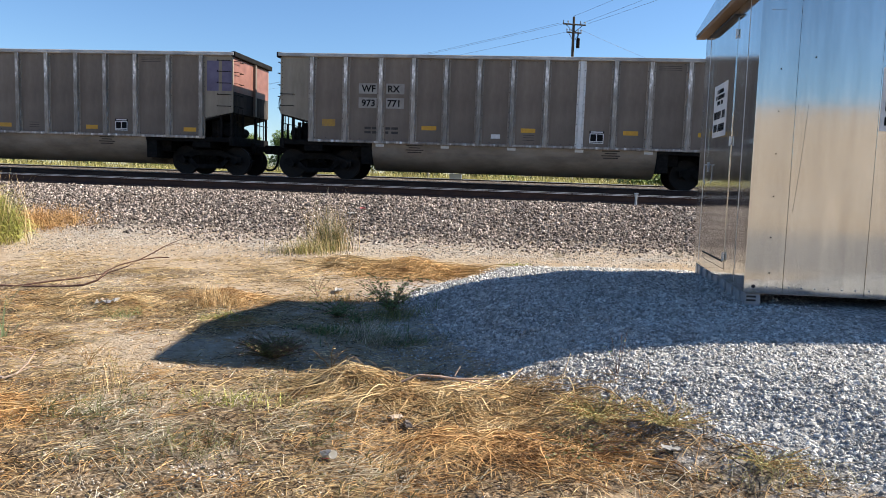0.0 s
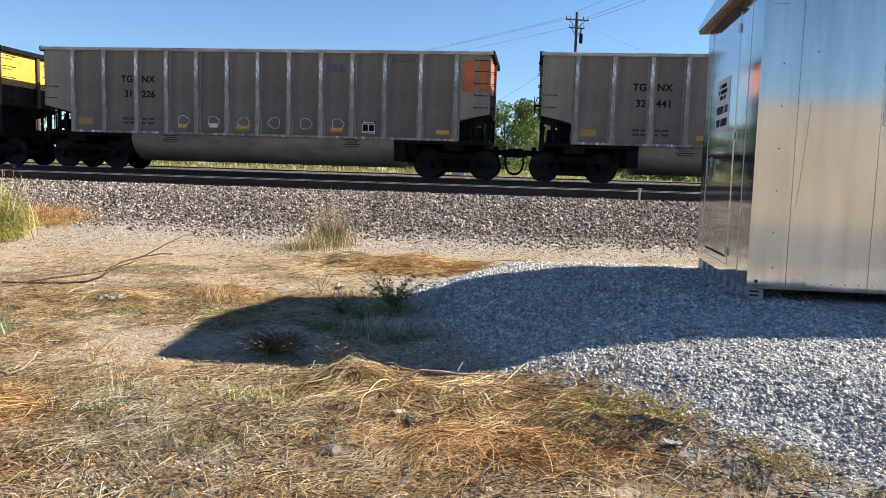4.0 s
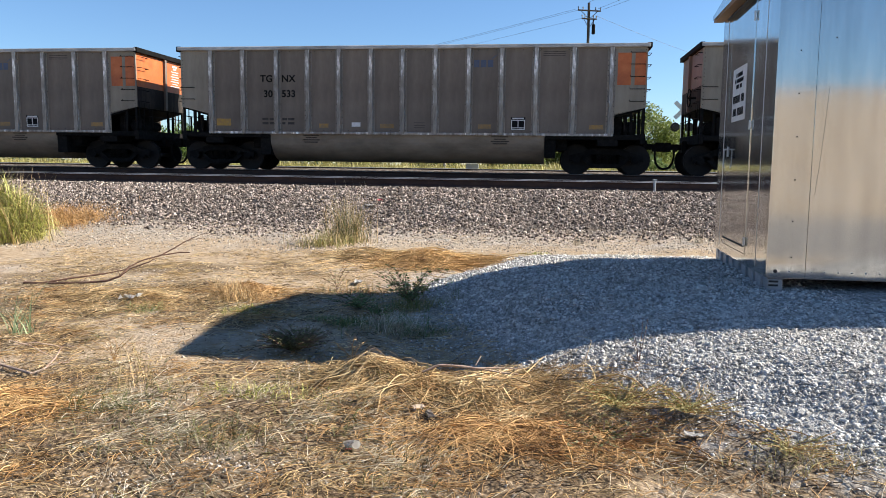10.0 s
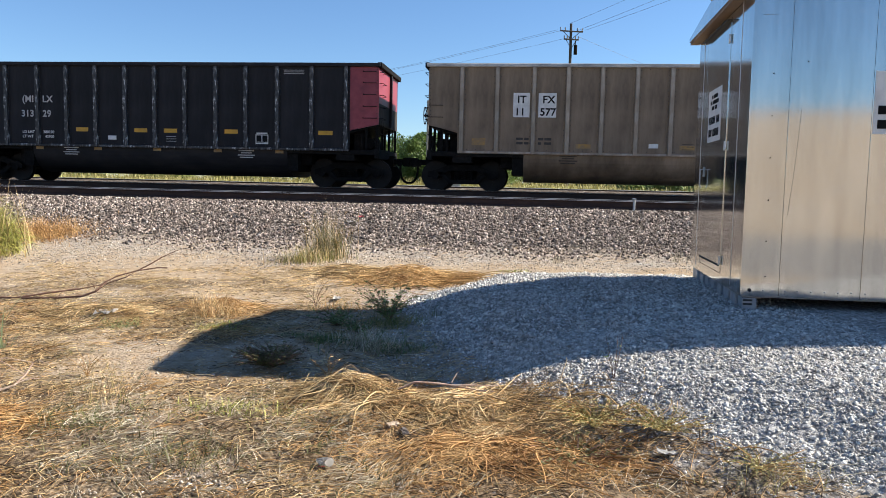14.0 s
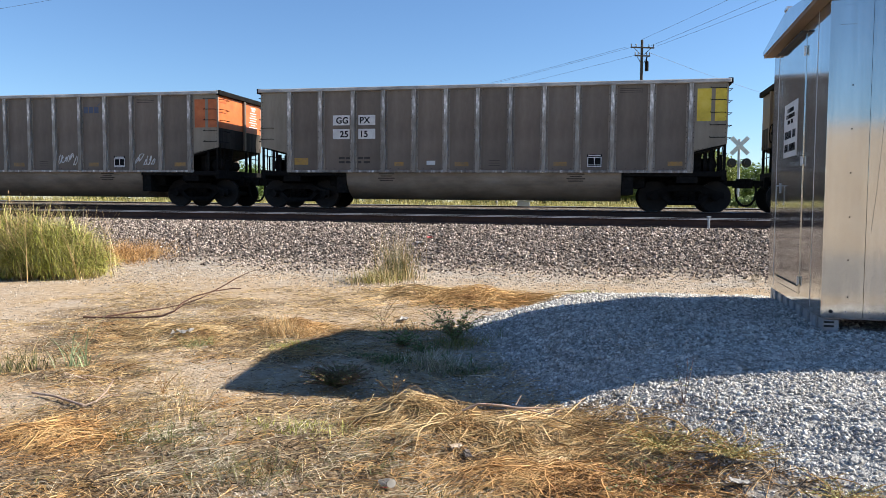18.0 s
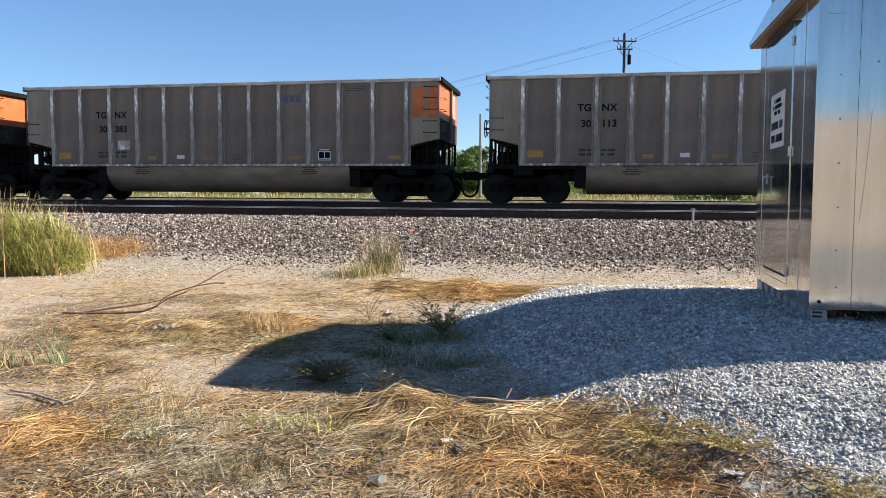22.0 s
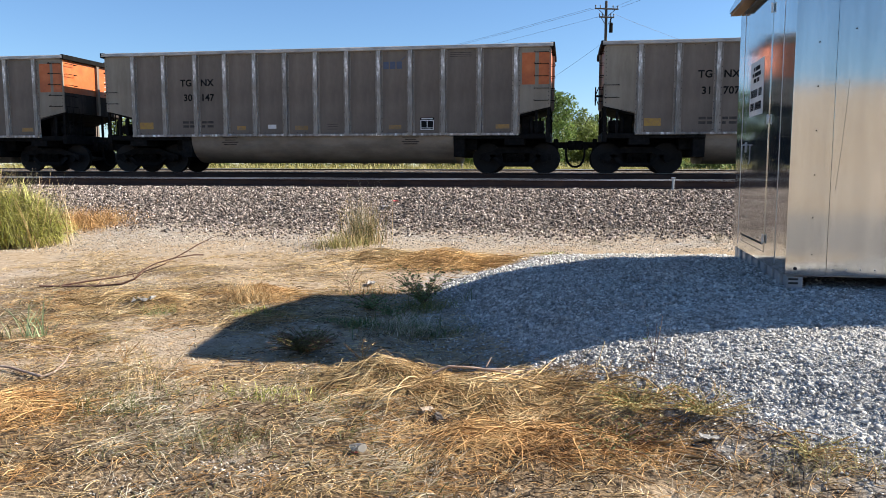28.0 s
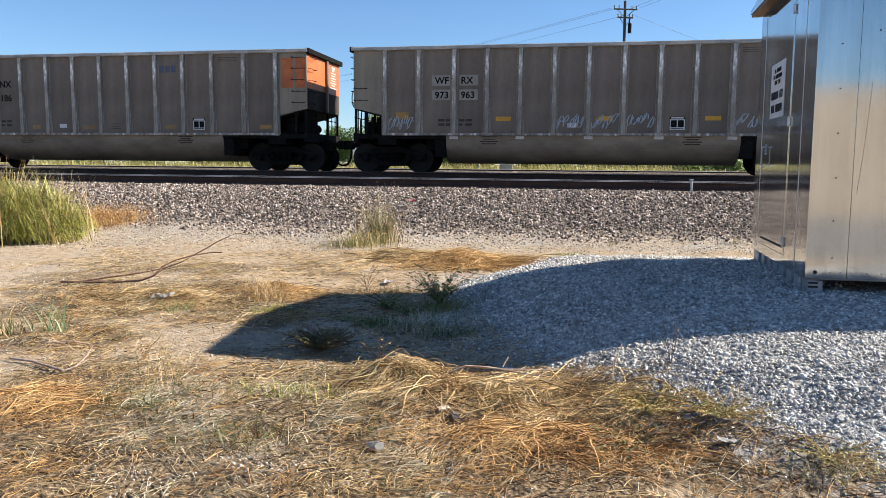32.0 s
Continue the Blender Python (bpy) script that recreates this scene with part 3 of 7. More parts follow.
# ---- railway tracks ----
def rail_mesh(length):
    """A flat-bottomed rail lying along x, its head at height zero."""
    half = [(0.030, 0.0), (0.036, -0.006), (0.037, -0.03), (0.011, -0.048), (0.010, -0.158), (0.022, -0.178), (0.076, -0.196), (0.076, -0.210)]
    outline = [(a, b) for a, b in half] + [(-a, b) for a, b in half[::-1]]
    bm = bmesh.new()
    prism(bm, outline, "x", -length / 2, length / 2)
    me = bpy.data.meshes.new("rail")
    bm.to_mesh(me)
    bm.free()
    me.materials.append(M_RAIL_SIDE)
    me.materials.append(M_RAIL_TOP)
    for p in me.polygons:
        if p.normal.z > 0.4 and p.center.z > -0.012:
            p.material_index = 1
    return me


RAIL = rail_mesh(240.0)


def build_track(y, head, ties):
    track = empty("railway_track", LINE @ pose(0, y, head))
    for side in (-0.755, 0.755):
        part("rail", RAIL, M_RAIL_SIDE, track, "rusty steel rail with a polished head", pose(0, side, 0))
    if ties:
        me = bpy.data.meshes.new("tie")
        bm = boxes((-0.115, 0.115, -1.3, 1.3, -0.39, -0.216), bevel=0.012)
        bm.to_mesh(me)
        bm.free()
        plate = bpy.data.meshes.new("tie_plate")
        bm = boxes((-0.09, 0.09, -0.17, 0.17, -0.216, -0.206), (-0.07, -0.05, 0.078, 0.10, -0.206, -0.18), (0.05, 0.07, -0.10, -0.078, -0.206, -0.18))
        bm.to_mesh(plate)
        bm.free()
        for i in range(-48, 49):
            part("tie", me, M_TIE, track, m=pose(i * 0.53 + 0.02 * math.sin(i * 3.3), 0.03 * math.sin(i * 5.1), 0))
        for i in range(-26, 22):
            part("tie_plate", plate, M_RAIL_SIDE, track, m=pose(i * 0.53 + 0.02 * math.sin(i * 3.3), -0.755, 0))
    tagged(track, "rusty steel railway track on dark stone ballast", "railway track", "parallel tracks", "structure")


build_track(TRACK_NEAR, HEAD_NEAR, True)
build_track(TRACK_TRAIN, HEAD_TRAIN, True)
build_track(TRACK_FAR, HEAD_FAR, False)


# ---- signal shed ----
def build_shed():
    shed = empty("signal_shed", SHED)
    w, d, z0, h = SHED_W, SHED_D, SHED_Z0, SHED_H
    top = z0 + h
    t = 0.06
    # walls, butted at the corners
    part("wall_panel", boxes((0.0, t, t + 0.002, d - t - 0.002, z0, top)), M_SHED, shed, "shaded brushed aluminium side wall")
    edges = [0.0, 0.352, 1.077, 1.80, 2.52, 3.25, 3.97, 4.70, w]
    for i, (a, b) in enumerate(zip(edges, edges[1:])):
        part("wall_panel", boxes((a + (0.0015 if i else 0), b - 0.0015, 0.0, t, z0, top), bevel=0.0012), M_SHED, shed, "sheet of brushed aluminium cladding")
    part("wall_panel", boxes((w - t, w, t + 0.002, d - t - 0.002, z0, top)), M_SHED, shed)
    part("wall_panel", boxes((0.0, w, d - t, d, z0, top)), M_SHED, shed)
    part("floor_panel", boxes((0.03, w - 0.03, 0.07, d - 0.03, z0 - 0.02, z0 - 0.002)), M_GALV, shed)
    # gabled roof, its ridge across the short side
    o, rise = 0.13, 0.22
    ridge = d / 2
    outline = [(-0.07, top + 0.004), (d + 0.07, top + 0.004), (d + 0.07, top + 0.05), (ridge, top + rise), (-0.07, top + 0.05)]
    bm = bmesh.new()
    prism(bm, outline, "x", -o, w + o)
    part("roof", bm, M_SHED, shed, "shallow gabled aluminium roof")
    part("soffit", boxes((-o + 0.012, -0.003, -0.03, d + 0.058, top - 0.03, top + 0.003)), M_SOFFIT, shed, "brown soffit board under the gable")
    part("soffit", boxes((0.0, w + o - 0.012, -0.03, -0.003, top - 0.03, top + 0.003)), M_SOFFIT, shed, "brown soffit board under the eave")
    part("ridge_cap", boxes((-o - 0.01, w + o + 0.01, ridge - 0.06, ridge + 0.06, top + rise - 0.012, top + rise + 0.03), bevel=0.008), M_SHED_TRIM, shed)
    # skids
    part("corner_bracket", boxes((0.03, 0.16, 0.015, 0.14, PAD_Z - 0.08, z0 - 0.021)), M_GALV, shed, "slotted galvanised corner bracket")
    part("corner_bracket", boxes((0.03, 0.16, d - 0.14, d - 0.015, PAD_Z - 0.08, z0 - 0.021)), M_GALV, shed, "slotted galvanised corner bracket")
    for a in (0.0, 1.68, 3.36, w - 0.6):
        bm = boxes((a + 0.04, a + 0.15, 0.15 if a == 0.0 else 0.6, d - 0.15, PAD_Z - 0.08, z0 - 0.021))
        part("skid", bm, M_GALV, shed, "galvanised steel skid")
    for k in range(7):
        y = 0.24 + 0.34 * k
        part("skid_rib", boxes((0.012, 0.039, y, y + 0.15, PAD_Z - 0.06, z0 - 0.021), bevel=0.004), M_GALV, shed)
    for dz in (0.025, 0.062):
        for x in (0.035,):
            part("slot", boxes((x, x + 0.085, 0.008, 0.016, PAD_Z + dz + 0.012, PAD_Z + dz + 0.03)), M_STEEL_DARK, shed)
    # bolts along the bottom of the near wall
    for i, x in enumerate((0.085, 0.208, 0.296, 0.407, 0.52, 0.64, 0.76, 0.88, 1.0, 1.12)):
        bm = bmesh.new()
        r = 0.017 if i == 0 else 0.0065
        tube(bm, (x, -0.008, z0 + 0.06), (x, 0.002, z0 + 0.06), r, 10)
        part("bolt", bm, M_STEEL_DARK if i == 0 else M_GALV, shed)
    for x, z in ((0.202, 2.744), (0.205, 2.354), (0.208, 1.959), (0.214, 1.169), (0.50, 2.85), (0.213, 1.56), (0.222, 0.83)):
        bm = bmesh.new()
        tube(bm, (x, -0.004, z), (x, 0.002, z), 0.007, 8)
        part("screw", bm, M_STEEL_DARK, shed)
    bm = bmesh.new()
    bent(bm, [(0.465, -0.0005, 2.42), (0.447, -0.0005, 2.1), (0.425, -0.0005, 1.78), (0.392, -0.0005, 1.42)], 0.0013, 5)
    part("scratch", bm, M_MARK_FAINT, shed, "long dark scratch in the sheet")
    part("lifting_plate", boxes((0.083, 0.215, -0.005, 0.0, 3.283, 3.455), bevel=0.0015), M_SHED, shed)
    # side door with frame, hinges, handle and kick line
    y0, y1 = 0.93, 2.12
    part("door", boxes((-0.006, 0.0, y0, y1, z0 + 0.14, top - 0.10), bevel=0.003), M_SHED, shed, "flush aluminium door")
    part("door_frame", boxes((-0.006, -0.0005, y0 - 0.011, y0 - 0.005, z0 + 0.11, top - 0.07), (-0.006, -0.0005, y1 + 0.005, y1 + 0.011, z0 + 0.11, top - 0.07), (-0.006, -0.0005, y0 - 0.011, y1 + 0.011, z0 + 0.104, z0 + 0.11)), M_SHED, shed)
    for z in (3.24, 2.12, 0.88):
        part("hinge", boxes((-0.014, -0.006, y0 - 0.045, y0 + 0.045, z - 0.035, z + 0.035), (-0.024, -0.008, y0 - 0.010, y0 + 0.010, z - 0.05, z + 0.05), bevel=0.003), M_SHED_TRIM, shed)
    bm = boxes((-0.018, -0.006, y1 - 0.085, y1 - 0.055, 1.80, 1.92), bevel=0.003)
    bent(bm, [(-0.015, y1 - 0.07, 1.89), (-0.05, y1 - 0.07, 1.885), (-0.05, y1 - 0.20, 1.885)], 0.007)
    bent(bm, [(-0.05, y1 - 0.07, 1.885), (-0.05, y1 - 0.07, 1.70), (-0.035, y1 - 0.07, 1.66)], 0.007)
    part("handle", bm, M_GALV, shed)
    part("wall_seam", boxes((-0.003, -0.0005, 0.43, 0.440, z0 + 0.05, top - 0.02)), M_SHED_TRIM, shed)
    part("wall_seam", boxes((-0.003, -0.0005, 2.36, 2.370, z0 + 0.05, top - 0.02)), M_SHED_TRIM, shed)
    part("door_sweep", boxes((-0.012, -0.0065, y0 + 0.05, y1 - 0.02, z0 + 0.18, z0 + 0.20)), M_STEEL_DARK, shed)
    part("rain_hood", boxes((-0.06, -0.0065, y0 - 0.04, y1 + 0.06, top - 0.115, top - 0.10)), M_STEEL_DARK, shed)
    # sign on the door with rows of writing
    sy0, sy1, sz0, sz1 = 1.23, 1.92, 2.20, 2.80
    sign = part("sign", boxes((-0.010, -0.0065, sy0, sy1, sz0, sz1), bevel=0.001), M_WHITE, shed, "white notice with five rows of black writing")
    rows = ((0.06, 0.045, 0.34, (2, 8)), (0.125, 0.045, 0.44, (2, 10)), (0.19, 0.045, 0.30, (4, 3)), (0.31, 0.085, 0.58, (7, 3)), (0.455, 0.085, 0.56, (4, 7)))
    for off, hgt, width, words in rows:
        step = width / (sum(words) + len(words) - 1)
        y = (sy0 + sy1) / 2 + width / 2
        for letters in words:
            for k in range(letters):
                part("stroke_of_writing", boxes((-0.0125, -0.0105, y - step * 0.68, y, sz1 - off - hgt, sz1 - off)), M_MARK_BLACK, sign)
                y -= step
            y -= step
    # sign on the near wall
    sign = part("sign", boxes((1.09, 1.70, -0.005, -0.001, 2.185, 2.76), bevel=0.001), M_WHITE, shed, "white notice with two rows of black writing")
    for zz in (2.235, 2.365):
        for k in range(2):
            part("line_of_writing", boxes((1.125 + k * 0.28, 1.355 + k * 0.28, -0.008, -0.0055, zz, zz + 0.08)), M_MARK_BLACK, sign)
    tagged(shed, "brushed aluminium railway signal shed standing on grey gravel", "shed")


build_shed()


# ---- coal train ----
PITCH, SPEED, FIRST_X = 16.18, 10.082, -0.64
SIDE = 1.6
# small surges of the train about its even pace: seconds and metres
SURGE = ((0, -0.02), (6, -0.19), (9, -0.14), (11, -0.12), (13, 0.28), (19, 0.40), (23, 0.29), (28, 0.07), (32, -0.21))
TOP_Z, SILL_Z, SLOPE_END, SLOPE_RIB, TUB_Z = 3.87, 1.225, 2.0, 1.77, 0.30
RIBS = [-6.275, -5.195, -4.085, -3.065, -2.055, -1.035, -0.025, 0.995, 2.025, 3.025, 4.055, 5.175, 6.275]
TRUCK_X = 6.24
CACHE = {}


def mesh_of(name, make):
    if name not in CACHE:
        me = bpy.data.meshes.new(name)
        bm = make()
        bm.to_mesh(me)
        bm.free()
        CACHE[name] = me
    return CACHE[name]


def rib_mesh():
    """A hat-section stake of the side, which hangs down over the sill."""
    bm = bmesh.new()
    prism(bm, [(-0.066, -0.012), (0.066, -0.012), (0.056, -0.085), (-0.056, -0.085)], "z", SILL_Z - 0.06, TOP_Z - 0.11)
    return bm


def flange_mesh():
    """The two riveted flanges of a stake."""
    return boxes((-0.122, -0.067, -0.012, 0.0, SILL_Z, TOP_Z - 0.11), (0.067, 0.122, -0.012, 0.0, SILL_Z, TOP_Z - 0.11), bevel=0.003)


def panel_mesh(width):
    def make():
        bm = boxes((0.0, width, 0.0, 0.05, SILL_Z, TOP_Z - 0.11))
        return bm
    return make


def end_bay_mesh():
    """The side sheet past the last stake, cut away below along the sloping end floor."""
    bm = bmesh.new()
    w = 7.31 + RIBS[0]
    prism(bm, [(0.0, SLOPE_END), (w, SLOPE_RIB), (w, TOP_Z - 0.11), (0.0, TOP_Z - 0.11)], "y", 0.0, 0.05)
    return bm


def tub_mesh():
    """The rounded tub that hangs between the trucks."""
    bm = bmesh.new()
    pts = [(-SIDE + 0.06, SILL_Z - 0.03)]
    for i in range(13):
        a = math.pi * i / 24
        pts.append((-SIDE + 0.07 + 0.95 * (1 - math.cos(a)), SILL_Z - 0.10 - (SILL_Z - 0.10 - TUB_Z) * math.sin(a)))
    pts += [(-p[0], p[1]) for p in pts[::-1]]
    prism(bm, pts, "x", -4.35, 4.35)
    return bm


def far_side_mesh():
    bm = boxes((-6.28, 6.28, SIDE - 0.05, SIDE, SILL_Z, TOP_Z - 0.11))
    for s in (-1, 1):
        prism(bm, [(s * 7.31, SLOPE_END), (s * 6.28, SLOPE_RIB), (s * 6.28, TOP_Z - 0.11), (s * 7.31, TOP_Z - 0.11)], "y", SIDE - 0.05, SIDE)
    for x in RIBS:
        box(bm, x - 0.05, x + 0.05, SIDE, SIDE + 0.09, SILL_Z, TOP_Z - 0.11)
    return bm


def end_wall_mesh(low, high):
    def make():
        return boxes((-0.06, 0.0, -SIDE + 0.05, SIDE - 0.05, low, high))
    return make


def slope_sheet_mesh():
    bm = bmesh.new()
    prism(bm, [(7.25, SLOPE_END), (7.25, SLOPE_END - 0.05), (4.5, 1.20), (4.5, 1.26)], "y", -SIDE + 0.05, SIDE - 0.05)
    return bm


def rivets_mesh():
    bm = bmesh.new()
    def dome(x, z, lift=0.0):
        r = 0.0135
        v = [bm.verts.new((x + r * math.cos(k * math.pi / 3), -SIDE - 0.001 - lift, z + r * math.sin(k * math.pi / 3))) for k in range(6)]
        c = bm.verts.new((x, -SIDE - 0.013 - lift, z))
        for k in range(6):
            bm.faces.new((v[k], v[(k + 1) % 6], c))
    for i, x in enumerate(RIBS):
        for s in (-0.097, 0.097):
            n = 13 if i % 3 else 17
            for k in range(n):
                dome(x + s, SILL_Z + 0.06 + k * (TOP_Z - SILL_Z - 0.25) / (n - 1), 0.012)
    for k in range(46):
        dome(-6.1 + k * 0.271, SILL_Z + 0.05)
        dome(-6.1 + k * 0.271, TOP_Z - 0.16)
    for s in (-1, 1):
        for k in range(16):
            dome(s * 7.25, 2.1 + k * 0.113)
        for k in range(8):
            dome(s * (6.4 + k * 0.122), SLOPE_RIB + 0.04 + k * 0.024)
    return bm


def wheelset_mesh():
    bm = bmesh.new()
    for s in (-1, 1):
        tube(bm, (0, s * 0.70, 0), (0, s * 0.80, 0), 0.457, 28)
        tube(bm, (0, s * 0.685, 0), (0, s * 0.70, 0), 0.485, 28)
        tube(bm, (0, s * 0.80, 0), (0, s * 0.83, 0), 0.15, 14)
        for k in range(5):
            a = k * math.tau / 5
            box(bm, 0.24 * math.cos(a) - 0.03, 0.24 * math.cos(a) + 0.03, s * 0.80 - 0.006, s * 0.80 + 0.006, 0.24 * math.sin(a) - 0.03, 0.24 * math.sin(a) + 0.03)
    tube(bm, (0, -1.0, 0), (0, 1.0, 0), 0.075, 10)
    return bm


def side_frame_mesh():
    """The cast side of a truck: arched top, dropped middle, two windows."""
    bm = bmesh.new()
    y0, y1 = -0.06, 0.06
    def bar(pts):
        prism(bm, pts, "y", y0, y1)
    bar([(-1.12, 0.40), (-1.12, 0.58), (-0.80, 0.66), (-0.45, 0.80), (0.45, 0.80), (0.80, 0.66), (1.12, 0.58), (1.12, 0.40), (0.72, 0.46), (0.42, 0.62), (-0.42, 0.62), (-0.72, 0.46)])
    bar([(-0.42, 0.20), (0.42, 0.20), (0.36, 0.33), (-0.36, 0.33)])
    bar([(-0.82, 0.56), (-0.66, 0.58), (-0.34, 0.30), (-0.42, 0.20)])
    bar([(0.82, 0.56), (0.66, 0.58), (0.34, 0.30), (0.42, 0.20)])
    for x in (-0.89, 0.89):
        tube(bm, (x, -0.09, 0.457), (x, 0.10, 0.457), 0.115, 12)
    return bm


def spring_mesh():
    bm = bmesh.new()
    pts = [(0.07 * math.cos(k * math.tau / 7), 0.07 * math.sin(k * math.tau / 7), 0.34 + 0.26 * k / 28) for k in range(29)]
    return bent(bm, pts, 0.017, 4)


def coupler_mesh():
    bm = boxes((7.15, 7.95, -0.10, 0.10, 0.80, 0.98), (7.85, 8.09, -0.17, 0.11, 0.74, 1.03), (7.41, 7.55, -0.28, 0.28, 0.72, 1.08), bevel=0.02)
    return bm


def hose_mesh():
    bm = bmesh.new()
    pts = [(7.80, -0.32, 0.82), (7.80, -0.32, 0.58), (7.84, -0.32, 0.38), (7.93, -0.32, 0.25), (8.02, -0.32, 0.205), (8.09, -0.32, 0.20)]
    bent(bm, pts, 0.036)
    box(bm, 7.70, 7.84, -0.36, -0.28, 0.74, 0.86)
    return bm


def frame_pieces():
    """The centre sill, bolsters, end platforms and cross bearers under the body."""
    yield "centre_sill", (-7.17, 7.17, -0.33, 0.33, 0.72, 1.049)
    for s in (-1, 1):
        for name, a, b, w, low, high in (("bolster", 5.94, 6.54, SIDE - 0.05, 0.86, 1.049), ("end_platform", 4.36, 7.17, SIDE - 0.03, 1.05, 1.20),
                                         ("end_sill", 7.18, 7.33, SIDE - 0.02, 0.94, 1.235), ("cross_bearer", 4.36, 4.7, SIDE - 0.10, 0.50, 1.049), ("brake_box", 4.71, 5.05, 1.2, 0.72, 1.049)):
            x0, x1 = sorted((s * a, s * b))
            yield name, (x0, x1, -w, w, low, high)


STRUTS = ((7.25, -SIDE + 0.06, SLOPE_END + 0.05), (6.9, -SIDE + 0.10, 1.96), (7.23, -0.55, SLOPE_END + 0.05), (7.23, 0.55, SLOPE_END + 0.05), (7.25, SIDE - 0.06, SLOPE_END + 0.05), (6.9, SIDE - 0.1, 1.96))


def strut_mesh(high):
    """A strut that holds the overhanging end up from the platform."""
    def make():
        return boxes((-0.035, 0.035, -0.03, 0.03, 1.201, high))
    return make


def brake_gear_mesh(s):
    def make():
        bm = boxes((s * 6.9 - 0.2, s * 6.9 + 0.2, -0.9, -0.3, 1.2, 1.62), (s * 6.55 - 0.12, s * 6.55 + 0.12, -1.2, 0.4, 1.2, 1.75), bevel=0.02)
        tube(bm, (s * 6.95, -1.15, 1.42), (s * 6.95, 0.3, 1.42), 0.16, 12)
        tube(bm, (s * 7.2, -1.2, 1.22), (s * 7.2, -1.2, 1.7), 0.03, 6)
        tube(bm, (s * 6.75, -1.35, 1.22), (s * 6.75, -1.35, 1.75), 0.06, 8)
        return bm
    return make


def upright_mesh():
    return tube(bmesh.new(), (0, 0, 1.236), (0, 0, 2.15), 0.016, 6)


def rail_bar_mesh():
    return tube(bmesh.new(), (0, -1.46, 1.72), (0, 1.46, 1.72), 0.014, 6)


def rung_mesh(s, y_face):
    """A bent grab iron; on the side of the car, or on its end."""
    def make():
        bm = bmesh.new()
        if y_face:
            a, b = (6.82, 7.24) if s > 0 else (-7.29, -6.86)
            bent(bm, [(a, -SIDE, 0.04), (a, -SIDE - 0.09, 0.0), (b, -SIDE - 0.09, 0.0), (b, -SIDE, 0.0)], 0.0105)
        else:
            bent(bm, [(s * 7.31, -1.50, 0), (s * 7.43, -1.50, 0), (s * 7.43, -1.02, 0), (s * 7.31, -1.02, 0)], 0.0105)
        return bm
    return make


def brake_wheel_mesh():
    bm = bmesh.new()
    pts = [(-7.52, -0.85 + 0.27 * math.cos(a * math.tau / 14), 2.35 + 0.27 * math.sin(a * math.tau / 14)) for a in range(15)]
    bent(bm, pts, 0.016)
    for k in range(4):
        a = k * math.pi / 2
        tube(bm, (-7.52, -0.85, 2.35), (-7.43, -0.85 + 0.27 * math.cos(a), 2.35 + 0.27 * math.sin(a)), 0.012, 5)
    tube(bm, (-7.31, -0.85, 2.35), (-7.54, -0.85, 2.35), 0.035, 8)
    return bm


WHEELSETS = {-1: [], 1: []}


def lettering(text, x, z, size, mat, car, side="LEFT", y=-SIDE - 0.004):
    cu = bpy.data.curves.new("lettering", "FONT")
    cu.body, cu.size, cu.extrude, cu.offset = text, size * 1.38, 0.0012, 0.004 * size / 0.3
    cu.bevel_depth, cu.bevel_resolution = 0.02 * size, 0
    cu.align_x = side
    cu.space_character = 1.04
    cu.materials.append(mat)
    ob = new("lettering", cu)
    ob.parent = car
    ob.matrix_basis = pose(x, y, z, 90, 0, 0)
    return ob


def patch(name, x0, x1, z0, z1, mat, car, label="", lift=0.003):
    return part(name, boxes((x0, x1, -SIDE - lift, -SIDE - 0.0005, z0, z1)), mat, car, label)


def scrawl_mesh(seed, x, z):
    """A looping spray-paint scrawl with no letters in it."""
    rnd = random.Random(seed * 7 + 1)
    bm = bmesh.new()
    for k in range(5):
        cx0, cz0 = x + k * 0.15, z + 0.10 + 0.22 * rnd.random()
        rx, rz, ph = 0.06 + 0.05 * rnd.random(), 0.10 + 0.10 * rnd.random(), rnd.random() * 6
        bent(bm, [(cx0 + rx * math.cos(ph + q * 0.8), -SIDE - 0.004, cz0 + rz * math.sin(ph + q * 1.05)) for q in range(8)], 0.017, 4)
    return bm


def index_of(car):
    return round(((LINE.inverted() @ car.matrix_basis).translation.x - FIRST_X) / PITCH)


PAINTS = {
    "alu": (M_ALU, M_ALU_RIB, M_TUB, "dusty grey aluminium"),
    "brown": (M_BROWN, M_BROWN_RIB, M_TAN, "dark brown painted steel"),
    "tan": (M_TAN, M_TAN_RIB, M_TAN, "tan weathered aluminium"),
    "black": (M_BLACK, M_BLACK_RIB, M_TUB_DARK, "charcoal painted steel"),
}


